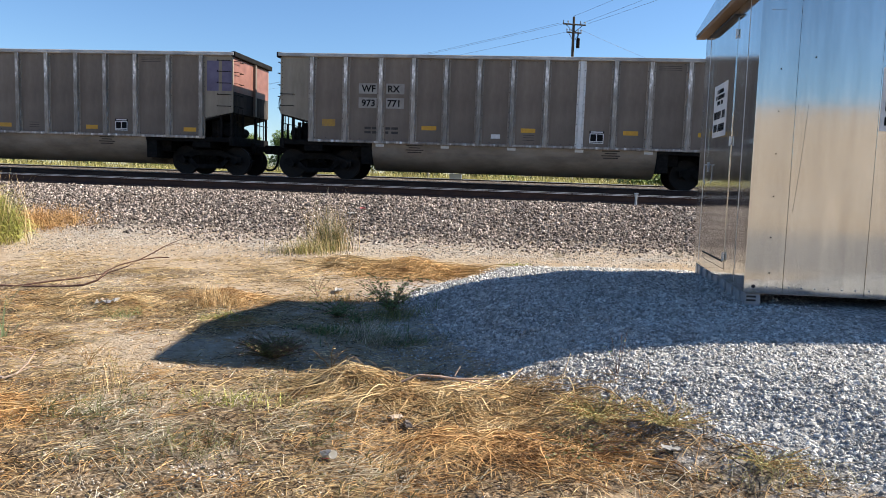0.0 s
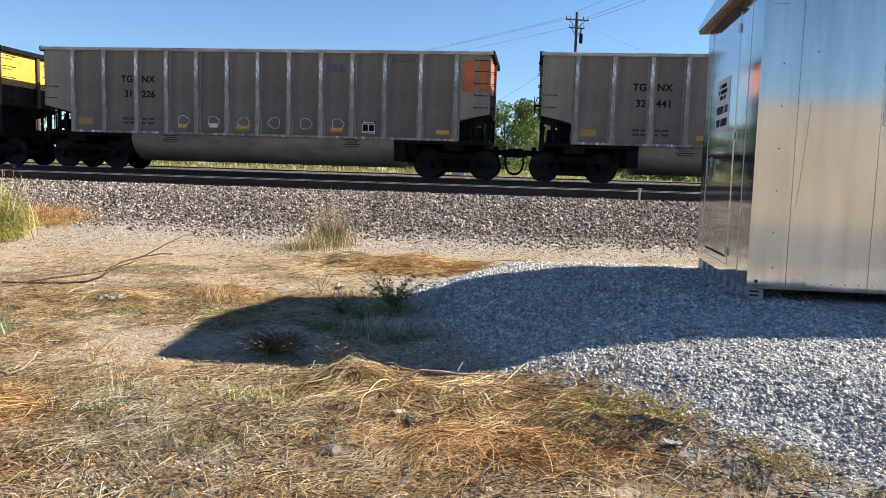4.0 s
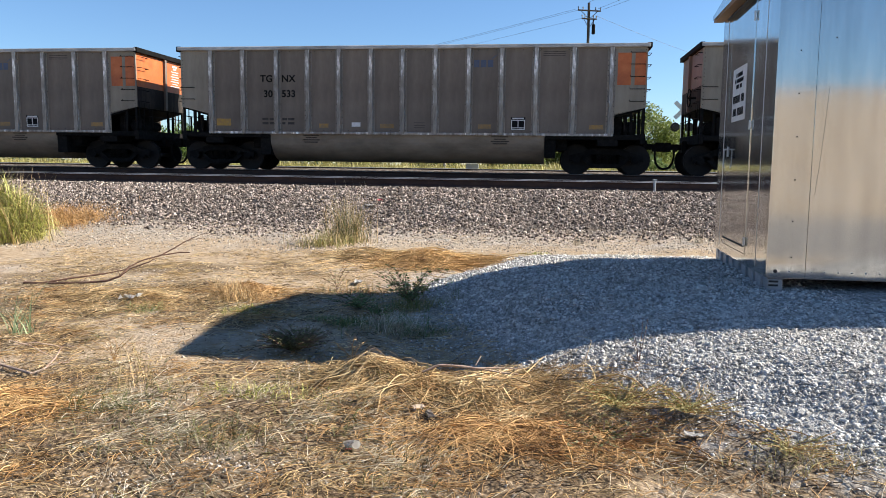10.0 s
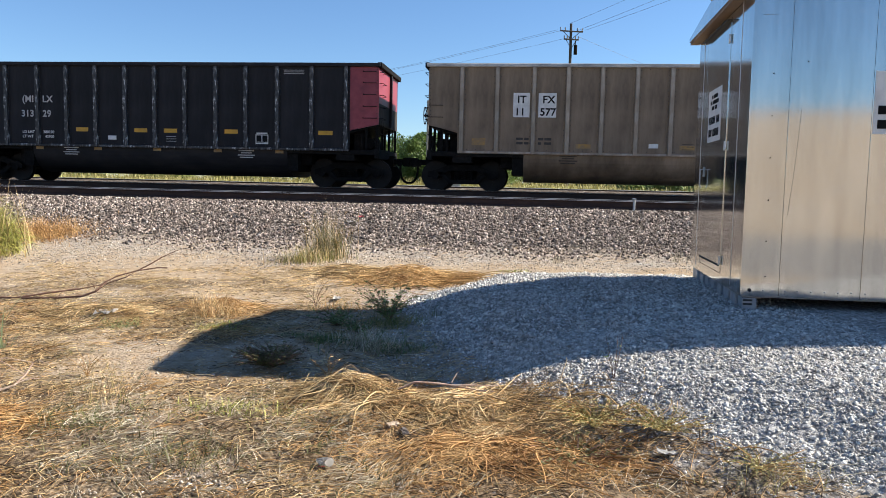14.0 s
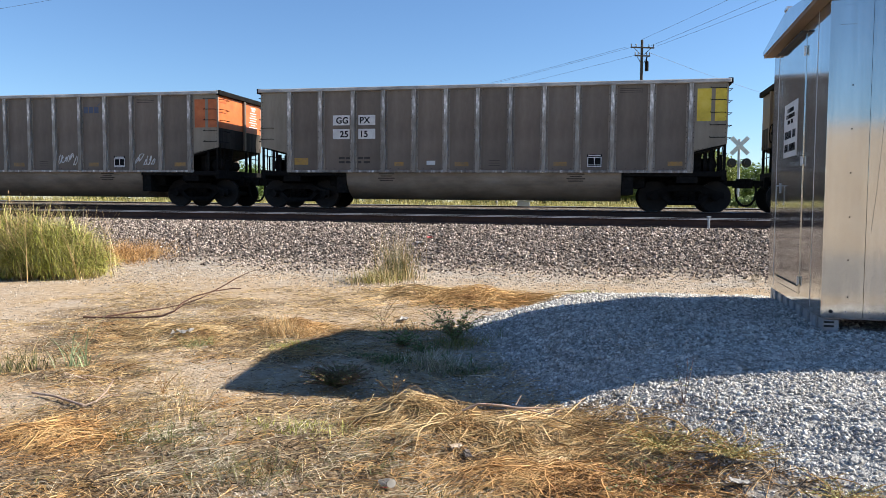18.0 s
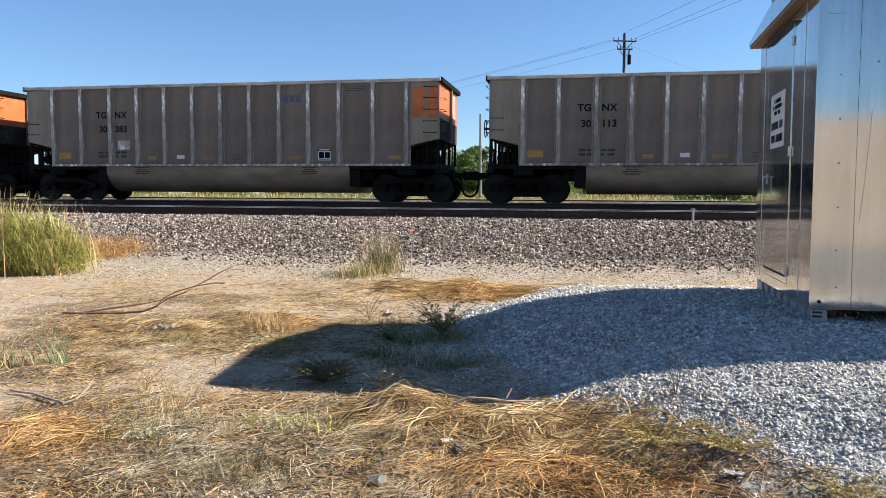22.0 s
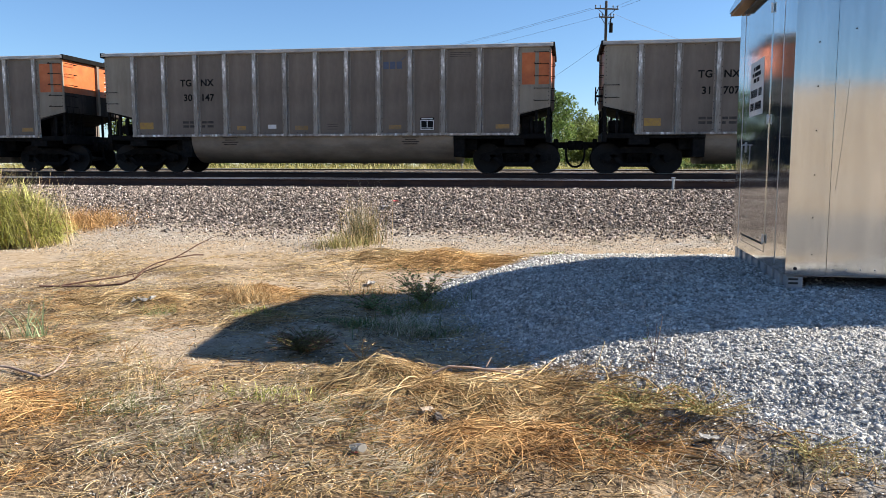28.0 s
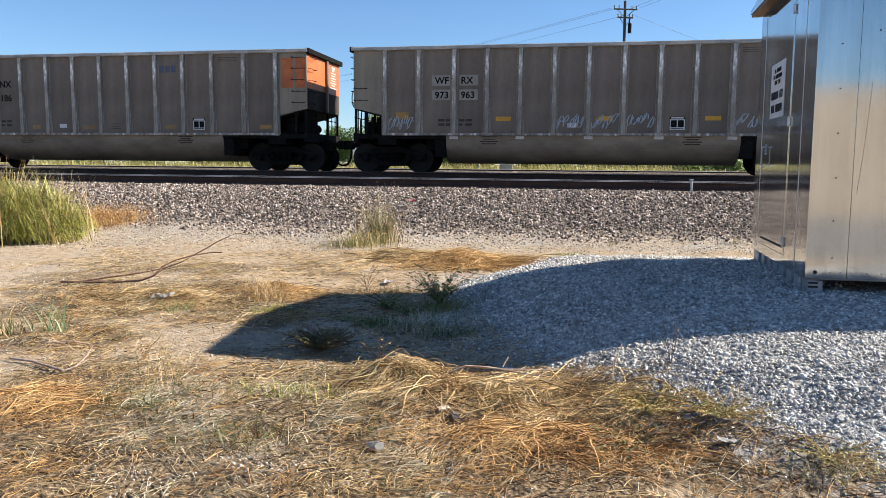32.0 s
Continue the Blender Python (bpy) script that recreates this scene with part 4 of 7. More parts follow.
def build_car(index, paint, end_mat, end_word, mark, number, style):
    """One coal gondola; style names what sets it apart."""
    body_mat, rib_mat, tub_mat, word = PAINTS[paint]
    flange_mat = M_ALU_FLANGE if paint == "alu" else body_mat
    car = empty("coal_gondola", LINE @ pose(FIRST_X + PITCH * index, TRACK_TRAIN, HEAD_TRAIN))
    xs = [-7.31, *RIBS, 7.31]
    for i in range(1, 13):
        w = xs[i + 1] - xs[i]
        part("side_panel", mesh_of("side_panel_%d" % round(w * 100), panel_mesh(w - 0.004)), body_mat, car, m=pose(xs[i] + 0.002, -SIDE, 0))
    bay = mesh_of("end_bay", end_bay_mesh)
    end_bay = M_ALU_END if paint == "alu" else body_mat
    part("side_panel", bay, end_bay, car, m=pose(-7.31, -SIDE, 0))
    bay2 = mesh_of("end_bay_right", lambda: prism(bmesh.new(), [(0.0, SLOPE_RIB), (7.31 - RIBS[-1], SLOPE_END), (7.31 - RIBS[-1], TOP_Z - 0.11), (0.0, TOP_Z - 0.11)], "y", 0.0, 0.05))
    part("side_panel", bay2, end_mat if style.get("painted_bay") else end_bay, car, m=pose(RIBS[-1], -SIDE, 0))
    for i, x in enumerate(RIBS):
        mat = M_WHITE if style.get("white_rib") == i else rib_mat
        part("rib", mesh_of("rib", rib_mesh), mat, car, m=pose(x, -SIDE, 0))
        part("rib_flange", mesh_of("rib_flange", flange_mesh), mat if style.get("white_rib") == i else flange_mat, car, m=pose(x, -SIDE, 0))
    part("far_side", mesh_of("far_side", far_side_mesh), body_mat, car)
    part("top_chord", mesh_of("top_chord", lambda: boxes((-7.37, 7.37, -SIDE - 0.10, -SIDE + 0.07, TOP_Z - 0.11, TOP_Z), bevel=0.015)), M_CHORD if paint != "black" else body_mat, car)
    part("top_chord", mesh_of("top_chord_far", lambda: boxes((-7.37, 7.37, SIDE - 0.07, SIDE + 0.10, TOP_Z - 0.11, TOP_Z), bevel=0.015)), rib_mat, car)
    part("side_sill", mesh_of("side_sill", lambda: boxes((-6.38, 6.38, -SIDE - 0.06, -SIDE + 0.05, SILL_Z - 0.075, SILL_Z - 0.001), bevel=0.01)), rib_mat, car)
    part("riveting", mesh_of("rivets", rivets_mesh), M_RIVET, car)["kind"] = "stuff"
    part("tub", mesh_of("tub", tub_mesh), tub_mat, car, "rounded tub hanging between the trucks")
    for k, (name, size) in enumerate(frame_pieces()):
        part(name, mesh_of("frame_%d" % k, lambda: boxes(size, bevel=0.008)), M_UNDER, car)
    for s in (-1, 1):
        flip = pose(0, 0, 0, 0, 0, 0 if s > 0 else 180)
        upper = style.get("end_wall", end_mat) if s > 0 else body_mat
        part("end_wall", mesh_of("end_wall_upper", end_wall_mesh(2.66, TOP_Z - 0.10)), upper, car, (end_word + " end wall") if s > 0 else "", pose(7.31, 0, 0) if s > 0 else pose(-7.25, 0, 0))
        # The lower sheet carries its shade in the colour.
        part("end_wall", mesh_of("end_wall_lower", end_wall_mesh(SLOPE_END, 2.659)), M_END_SHADE, car, m=pose(7.31, 0, 0) if s > 0 else pose(-7.25, 0, 0))
        part("end_chord", mesh_of("end_chord", lambda: boxes((-0.02, 0.12, -SIDE - 0.08, SIDE + 0.08, TOP_Z - 0.14, TOP_Z + 0.02), bevel=0.015)), M_UNDER, car, m=pose(7.30 if s > 0 else -7.40, 0, 0))
        part("end_post", mesh_of("end_post", lambda: boxes((-0.02, 0.06, -0.06, 0.06, SLOPE_END, TOP_Z - 0.14))), body_mat, car, m=pose(7.33 if s > 0 else -7.37, 0.2, 0))
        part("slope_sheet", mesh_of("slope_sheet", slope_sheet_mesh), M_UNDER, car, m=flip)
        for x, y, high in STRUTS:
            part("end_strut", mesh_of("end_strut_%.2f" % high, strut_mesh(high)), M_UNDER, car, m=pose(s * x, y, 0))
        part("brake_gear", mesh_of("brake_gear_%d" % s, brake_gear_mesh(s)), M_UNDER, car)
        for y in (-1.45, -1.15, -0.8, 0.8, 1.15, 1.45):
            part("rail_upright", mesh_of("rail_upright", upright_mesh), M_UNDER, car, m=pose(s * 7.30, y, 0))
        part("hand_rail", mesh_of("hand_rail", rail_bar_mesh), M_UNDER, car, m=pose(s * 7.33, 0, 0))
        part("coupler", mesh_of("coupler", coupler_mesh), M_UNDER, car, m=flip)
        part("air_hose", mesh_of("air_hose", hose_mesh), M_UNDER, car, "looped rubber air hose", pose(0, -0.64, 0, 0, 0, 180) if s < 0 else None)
        side_rungs = (2.24, 2.60) if s < 0 else (2.18, 2.54, 2.90, 3.26, 3.60)
        for z in side_rungs:
            part("grab_iron", mesh_of("grab_side_%d" % s, rung_mesh(s, True)), M_UNDER, car, m=pose(0, 0, z))
        for z in (2.18, 2.54, 2.90, 3.26, 3.60):
            part("grab_iron", mesh_of("grab_end_%d" % s, rung_mesh(s, False)), M_UNDER, car, m=pose(0, 0, z))
        # The longer, lower box is added filler that keeps the truck's windows dark.
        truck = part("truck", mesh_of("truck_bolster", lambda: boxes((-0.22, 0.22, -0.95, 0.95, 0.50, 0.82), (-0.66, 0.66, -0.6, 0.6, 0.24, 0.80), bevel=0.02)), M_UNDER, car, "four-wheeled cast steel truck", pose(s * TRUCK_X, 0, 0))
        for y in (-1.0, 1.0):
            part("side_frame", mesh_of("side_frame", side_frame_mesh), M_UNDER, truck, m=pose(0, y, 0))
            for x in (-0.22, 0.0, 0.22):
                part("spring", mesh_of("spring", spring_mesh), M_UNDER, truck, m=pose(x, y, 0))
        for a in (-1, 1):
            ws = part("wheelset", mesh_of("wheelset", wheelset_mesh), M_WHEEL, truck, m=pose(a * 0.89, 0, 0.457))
            WHEELSETS[a].append(ws)
    part("brake_wheel", mesh_of("brake_wheel", brake_wheel_mesh), M_UNDER, car)
    decorate(car, paint, end_mat, mark, number, style)
    tagged(car, "%s coal gondola with %s painted end%s" % (word, end_word, style.get("also", "")), "freight car", "cars of the coal train")
    CARS.append((index, car))
    return car


CARS = []


def bay_x(bay):
    """x of a place between the stakes, counted in bays from the first one."""
    i = min(11, int(bay))
    return RIBS[i] + (bay - i) * (RIBS[i + 1] - RIBS[i])


def decorate(car, paint, end_mat, mark, number, style):
    """Reporting marks, stripes, stickers and faded writing on the near side."""
    dark = paint == "black"
    ink = M_MARK_GREY if dark else M_MARK_BLACK
    cx = RIBS[2]
    if mark:
        a, b = mark
        c, d = number
        if style.get("tall_box"):
            for x0, top_text, low_text, x1 in ((cx - 0.62, a, c, cx - 0.10), (cx + 0.14, b, d, cx + 0.68)):
                patch("white_panel", x0, x1, 2.27, 3.0, M_WHITE, car, "white panel behind the lettering")
                lettering(top_text, x0 + 0.12, 2.70, 0.225, M_MARK_BLACK, car, y=-SIDE - 0.006)
                lettering(low_text, x0 + 0.05, 2.33, 0.225, M_MARK_BLACK, car, y=-SIDE - 0.006)
        elif style.get("boxed"):
            for (text, z, left) in ((a, 2.73, True), (b, 2.73, False), (c, 2.29, True), (d, 2.29, False)):
                w = 0.57
                x0 = cx - 0.135 - w if left else cx + 0.16
                patch("white_panel", x0, x0 + w, z - 0.06, z + 0.26, style.get("panel", M_WHITE), car)
                lettering(text, x0 + w - 0.04 if left else x0 + 0.04, z, 0.205, M_MARK_BLACK, car, "RIGHT" if left else "LEFT", y=-SIDE - 0.006)
        else:
            low = style.get("low_mark", 0.0)
            for (text, z, left) in ((a, 2.78 - low, True), (b, 2.78 - low, False), (c, 2.31 - low, True), (d, 2.31 - low, False)):
                lettering(text, cx - 0.15 if left else cx + 0.15, z, 0.215, ink, car, "RIGHT" if left else "LEFT")
    faint = M_MARK_GREY if dark else M_MARK_FAINT
    if style.get("load"):
        lettering("LD LMT", cx - 0.58, 1.57, 0.09, M_WHITE, car)
        lettering("LT WT", cx - 0.58, 1.42, 0.09, M_WHITE, car)
        if number[0] == "313":
            lettering("288100", cx + 0.16, 1.57, 0.09, M_WHITE, car)
            lettering("43900", cx + 0.22, 1.42, 0.09, M_WHITE, car)
    if style.get("tub_text"):
        for bx in (-3.0, 3.0):
            for k, text in enumerate(("ALUMINUM CAR", "RADIANT THAW", "HEAT ONLY")):
                lettering(text, bx - 0.34 + 0.06 * (k == 2), 1.09 - 0.095 * k, 0.065, M_WHITE, car, y=-SIDE + 0.058)
    for k, z in enumerate((1.58, 1.45)):
        for x0, x1 in () if style.get("load") and number[0] == "313" else ((cx - 0.50, cx - 0.30), (cx - 0.26, cx - 0.12), (cx + 0.16, cx + 0.32 - 0.06 * k), (cx + 0.35, cx + 0.56)):
            patch("line_of_writing", x0, x1, z, z + 0.075, faint, car)
    stripe = style.get("stripe", M_STRIPE_FADED)
    if style.get("upright"):
        for k, bay in enumerate(style["upright"]):
            x = bay_x(bay)
            h = 0.95 if k in (0, len(style["upright"]) - 1) else 0.46
            patch("amber_stripe", x - 0.06, x + 0.06, SILL_Z + 0.14, SILL_Z + 0.14 + h, M_STRIPE, car, "amber reflective stripe")
    else:
        if style.get("boxed") and mark[0] == "WF" or style.get("tall_box"):
            spots = ((0.5, 0.42), (3.5, 0.46), (6.5, 0.44), (9.5, 0.44), (11.5, 0.46))
        elif dark:
            spots = ((0.5, 0.46), (3.5, 0.42), (5.5, 0.44), (6.5, 0.44), (8.5, 0.44), (11.4, 0.46))
        else:
            spots = ((0.36, 0.48), (3.5, 0.30), (5.5, 0.44), (8.5, 0.40), (11.64, 0.42))
        for bay, w in spots:
            x = bay_x(bay)
            low = SILL_Z + style.get("stripe_z", 0.13) + (0.05 if bay < 1 else 0.0)
            patch("amber_stripe", x - w / 2, x + w / 2, low, low + (0.22 if bay < 1 else 0.13), M_STRIPE_DULL if bay < 1 and paint == "alu" and not style.get("faded") else stripe, car, "dusty amber reflective stripe")
    if end_mat is not M_ALU and end_mat is not None and not style.get("painted_bay"):
        patch("end_paint", 6.45, 6.84, 2.66, TOP_Z - 0.27, end_mat, car, "square of the end colour")
        patch("end_paint", 6.95, 7.27, 2.66, TOP_Z - 0.27, end_mat, car, "square of the end colour")
    # data plate with windows
    px = RIBS[8 if mark and mark[0] in ("WF", "IT") else 9] + 0.52
    plate = patch("data_plate", px - 0.22, px + 0.22, SILL_Z + 0.095, SILL_Z + 0.48, M_MARK_BLACK, car, "black data plate with white ruling")
    for x0, x1, z0, z1 in ((-0.21, 0.21, 0.105, 0.135), (-0.21, -0.185, 0.135, 0.40), (0.185, 0.21, 0.135, 0.40), (-0.21, 0.21, 0.38, 0.405), (-0.0125, 0.0125, 0.17, 0.38), (-0.21, 0.21, 0.155, 0.175), (-0.18, 0.18, 0.43, 0.465)):
        part("ruling", boxes((px + x0, px + x1, -SIDE - 0.006, -SIDE - 0.0035, SILL_Z + z0, SILL_Z + z1)), M_WHITE, plate)
    sb = RIBS[5 if mark and mark[0] in ("WF", "IT") else 4]
    patch("sticker", sb + 0.40, sb + 0.68, SILL_Z + 0.17, SILL_Z + 0.30, M_WHITE, car, "small white sticker")
    for k in range(3):
        patch("line_of_writing", RIBS[6] + 0.36, RIBS[6] + 0.70, SILL_Z + 0.14 + k * 0.075, SILL_Z + 0.155 + k * 0.075, faint, car)
        patch("line_of_writing", RIBS[10] + 0.20, RIBS[10] + 0.86, TOP_Z - 0.34 + k * 0.055, TOP_Z - 0.325 + k * 0.055, faint, car)
    if style.get("badge"):
        for k, w in enumerate((0.34, 0.22, 0.50, 0.40, 0.56, 0.46, 0.58, 0.36, 0.60)):
            part("line_of_writing", boxes((7.311, 7.315, 0.95 - w / 2, 0.95 + w / 2, 3.55 - 0.085 * k, (3.61 if k < 2 else 3.58) - 0.085 * k)), M_WHITE, car)
    for bx in (-3.0, 3.0) if not style.get("tub_text") else ():
        for k, w in enumerate((0.52, 0.36, 0.56, 0.44)):
            part("line_of_writing", boxes((bx - w / 2, bx + w / 2, -SIDE + 0.066, -SIDE + 0.075, 1.10 - k * 0.07, 1.13 - k * 0.07)), M_MARK_GREY if dark else M_MARK_FAINT, car)
    if style.get("badge"):
        # the owner's badge, drawn as plain strokes
        bx = RIBS[8] + 0.14
        badge = patch("owner_badge", bx, bx + 0.17, 3.20, 3.42, M_BLUE, car, "faded blue badge")
        for k in (1, 2):
            part("badge_stroke", boxes((bx + 0.21 * k, bx + 0.21 * k + 0.17, -SIDE - 0.003, -SIDE - 0.0005, 3.20, 3.42)), M_BLUE, badge)
        bm = bmesh.new()
        prism(bm, [(bx + 0.52, 3.44), (bx + 0.60, 3.47), (bx + 0.78, 3.62), (bx + 0.62, 3.52)], "y", -SIDE - 0.003, -SIDE - 0.0005)
        part("badge_stroke", bm, M_BLUE, badge)
    if style.get("tags"):
        for k in range(5):
            part("tub_tag", boxes((-4.1 + k * 2.05 - 0.13, -4.1 + k * 2.05 + 0.13, -SIDE + 0.045, -SIDE + 0.058, 1.05, 1.14)), M_STRIPE_FADED if dark else M_WHITE, car, "small pale tag on the tub")
    if style.get("pale_patch"):
        patch("pale_patch", RIBS[2] + 0.25, RIBS[2] + 0.70, 1.72, 2.02, M_ALU_RIB, car, "rubbed pale patch")
    if style.get("end_text"):
        lettering(style["end_text"], 6.60, 3.46, 0.10, M_WHITE, car, y=-SIDE - 0.006)
    for bay in style.get("circles", ()):
        bm = bmesh.new()
        r, wob = 0.19, random.Random(bay).random() * 6
        pts = [(RIBS[bay] + 0.53 + (r + 0.03 * math.sin(3 * q + wob)) * math.cos(q), -SIDE - 0.004, SILL_Z + 0.36 + r * math.sin(q) * 0.9) for q in [wob + k * 0.42 for k in range(19)]]
        part("chalk_circle", bent(bm, pts, 0.009, 4), M_CHALK, car, "chalked circle")
    for bay in style.get("scrawls", ()):
        part("scrawl", scrawl_mesh(bay, RIBS[bay] + 0.20, SILL_Z + 0.16), M_CHALK if index_of(car) != 20 else M_CHALK_BLUE, car, "sprayed scrawl")
    if style.get("tub_scrawl"):
        bm = bmesh.new()
        rnd = random.Random(5)
        x = -1.4
        while x < 1.6:
            bent(bm, [(x, -SIDE + 0.05, 0.95), (x, -SIDE + 0.06, 1.15), (x + 0.16 * rnd.random() + 0.08, -SIDE + 0.06, 1.12), (x + 0.14, -SIDE + 0.055, 1.03)], 0.014, 4)
            x += 0.32
        part("scrawl", bm, M_ALU_RIB, car, "rubbed scrawl on the tub")
    if style.get("pink"):
        patch("sticker", RIBS[0] + 0.62, RIBS[0] + 0.78, SILL_Z + 0.28, SILL_Z + 0.40, M_PINK, car, "pink sticker")
        patch("sill_plate", RIBS[0] + 0.18, RIBS[0] + 0.90, SILL_Z + 0.01, SILL_Z + 0.06, M_WHITE, car, "pale sill plate")


BADGE = {"badge": True}
FLEET = [
    (-1, "alu", M_PURPLE, "faded purple", None, None, {"stripe": M_STRIPE, "end_wall": M_MAROON}),
    (0, "alu", M_AMBER, "amber", ("WF", "RX"), ("973", "771"), {"boxed": True, "white_rib": 8, "stripe": M_STRIPE, "tags": True, "stripe_z": 0.37, "panel": M_PANEL_GREY, "also": ", one rib white"}),
    (1, "brown", M_GOLD, "gold", ("MI", "LX"), ("320", "181"), {"boxed": True, "upright": (0.2, 4.8, 6.12, 8.8, 11.72), "pink": True}),
    (2, "alu", M_ORANGE, "orange", ("TG", "NX"), ("31", "226"), {**BADGE, "circles": (3, 4, 5, 6, 7, 8), "stripe": M_STRIPE, "also": " and chalked circles"}),
    (3, "alu", M_ORANGE, "orange", ("TG", "NX"), ("32", "441"), {**BADGE, "stripe": M_STRIPE}),
    (4, "black", M_GREEN, "green", ("ES", "CX"), ("62", "63"), {"upright": (0.22, 2.75, 4.7, 7.45, 9.4, 11.75), "pink": True, "painted_bay": True, "tags": True, "tub_text": True, "load": True}),
    (5, "alu", M_ORANGE, "orange", ("TG", "NX"), ("30", "918"), {**BADGE, "tub_scrawl": True}),
    (6, "alu", M_ORANGE, "orange", ("TG", "NX"), ("30", "533"), {**BADGE}),
    (7, "alu", M_ORANGE, "orange", ("TG", "NX"), ("32", "317"), {**BADGE}),
    (8, "black", M_RED, "dark red", ("(MI", "LX"), ("313", "29"), {"stripe": M_STRIPE, "stripe_z": 0.42, "low_mark": 0.2, "painted_bay": True, "tags": True, "load": True}),
    (9, "tan", M_PURPLE, "faded purple", ("IT", "FX"), ("11", "577"), {"tall_box": True, "end_wall": M_MAROON, "end_text": "ROTARY END"}),
    (10, "alu", M_ORANGE, "orange", ("TG", "NX"), ("31", "681"), {**BADGE, "scrawls": (3, 7, 10), "also": " and scrawls"}),
    (11, "alu", M_YELLOW, "yellow", ("GG", "PX"), ("25", "15"), {"boxed": True}),
    (12, "alu", M_ORANGE, "orange", ("TG", "NX"), ("30", "245"), {**BADGE, "tub_scrawl": True}),
    (13, "alu", M_ORANGE, "orange", ("TG", "NX"), ("30", "383"), {**BADGE, "pale_patch": True}),
    (14, "alu", M_ORANGE, "orange", ("TG", "NX"), ("30", "113"), {**BADGE}),
    (15, "alu", M_ORANGE, "orange", ("TG", "NX"), ("30", "680"), {**BADGE, "scrawls": (0,), "stripe": M_STRIPE, "also": " and scrawl"}),
    (16, "alu", M_ORANGE, "orange", ("TG", "NX"), ("31", "490"), {**BADGE}),
    (17, "alu", M_ORANGE, "orange", ("TG", "NX"), ("30", "147"), {**BADGE}),
    (18, "alu", M_ORANGE, "orange", ("TG", "NX"), ("31", "707"), {**BADGE}),
    (19, "alu", M_ORANGE, "orange", ("TG", "NX"), ("31", "186"), {**BADGE}),
    (20, "alu", M_AMBER, "amber", ("WF", "RX"), ("973", "963"), {"boxed": True, "stripe": M_STRIPE, "tags": True, "stripe_z": 0.37, "panel": M_PANEL_GREY, "scrawls": (0, 5, 6, 7, 10), "also": " and scrawls"}),
    (21, "alu", M_ORANGE, "orange", None, None, {**BADGE}),
]
for row in FLEET:
    build_car(*row)


# ---- beyond the tracks ----
def leaf_cloud(seed, lumps_list, count, size):
    """Leaf clumps as small tilted quads scattered in and on several uneven lumps."""
    rng = np.random.default_rng(seed)
    vol = np.array([r[3] ** 2 for r in lumps_list])
    pick = rng.choice(len(lumps_list), count, p=vol / vol.sum())
    c = np.array([r[:3] for r in lumps_list])[pick]
    rad = np.array([r[3] for r in lumps_list])[pick]
    d = rng.normal(size=(count, 3))
    d /= np.linalg.norm(d, axis=1, keepdims=True)
    r = rad * (0.3 + 0.78 * rng.random(count) ** 0.5)
    p = c + d * r[:, None] * np.array([1.0, 1.0, 0.85])
    u = rng.normal(size=(count, 3))
    u /= np.linalg.norm(u, axis=1, keepdims=True)
    v = np.cross(u, rng.normal(size=(count, 3)))
    v /= np.linalg.norm(v, axis=1, keepdims=True)
    s = size * (0.5 + rng.random(count))[:, None]
    quad = np.stack([p - u * s, p + v * s * 0.55, p + u * s, p - v * s * 0.55], 1).reshape(-1, 3)
    i = np.arange(count) * 4
    tris = np.concatenate([np.stack([i, i + 1, i + 2], 1), np.stack([i, i + 2, i + 3], 1)])
    return quad, tris


def build_tree(x, y, height, width, seed, leaf, count=15000):
    rng = random.Random(seed)
    z = gz(x, y)
    tree = empty("tree", pose(x, y, z))
    bm = bmesh.new()
    th = height * 0.45
    tube(bm, (0, 0, -0.2), (0.1, 0, th), 0.035 * height * 0.6, 8, 0.02 * height * 0.6)
    for k in range(5):
        a = k * 1.3 + rng.random()
        tube(bm, (0.05, 0, th * (0.6 + 0.08 * k)), (width * 0.3 * math.cos(a), width * 0.3 * math.sin(a), height * (0.6 + 0.06 * k)), 0.012 * height, 6, 0.004 * height)
    part("trunk", bm, M_BARK, tree)
    lump = []
    for k in range(24):
        a, r = rng.random() * math.tau, width * 0.38 * math.sqrt(rng.random())
        h = height * (0.06 + 0.80 * (k + rng.random()) / 24)
        lump.append((r * math.cos(a), r * math.sin(a), h, width * (0.12 + 0.12 * rng.random()) * (1.2 - 0.5 * h / height)))
    verts, tris = leaf_cloud(seed, lump, count, 0.13)
    crown = fast_mesh("crown", verts, tris, leaf)
    crown.parent = tree
    tagged(tree, "broad leafy green tree beyond the tracks" if leaf is M_LEAF else "yellowish green leafy tree beyond the tracks", "tree", "trees beyond the tracks")


def bearing(px, depth):
    """x and y of a place at that depth, from its slope to the right of straight ahead."""
    return px * depth, depth


for k, (slope, depth, height, width, light) in enumerate((
        (-0.62, 95, 8.0, 9.0, 0), (-0.50, 100, 9.0, 10.0, 1), (-0.40, 90, 4.8, 8.0, 0), (-0.31, 95, 4.6, 8.0, 1), (-0.225, 105, 6.0, 9.0, 0), (-0.165, 100, 7.6, 8.0, 1), (-0.105, 105, 7.8, 8.5, 0), (-0.055, 80, 6.0, 6.0, 0),
        (0.013, 76, 8.2, 5.0, 0), (0.05, 74, 7.8, 7.5, 0), (0.10, 82, 6.8, 7.5, 1), (0.16, 86, 6.4, 8.0, 0), (0.215, 82, 6.6, 8.0, 1), (0.275, 88, 4.6, 8.0, 0), (0.34, 95, 5.0, 9.0, 1), (0.42, 95, 8.5, 9.0, 0))):
    x, y = bearing(slope, depth)
    build_tree(x, y, height, width, 40 + k, M_LEAF_LIGHT if light else M_LEAF)


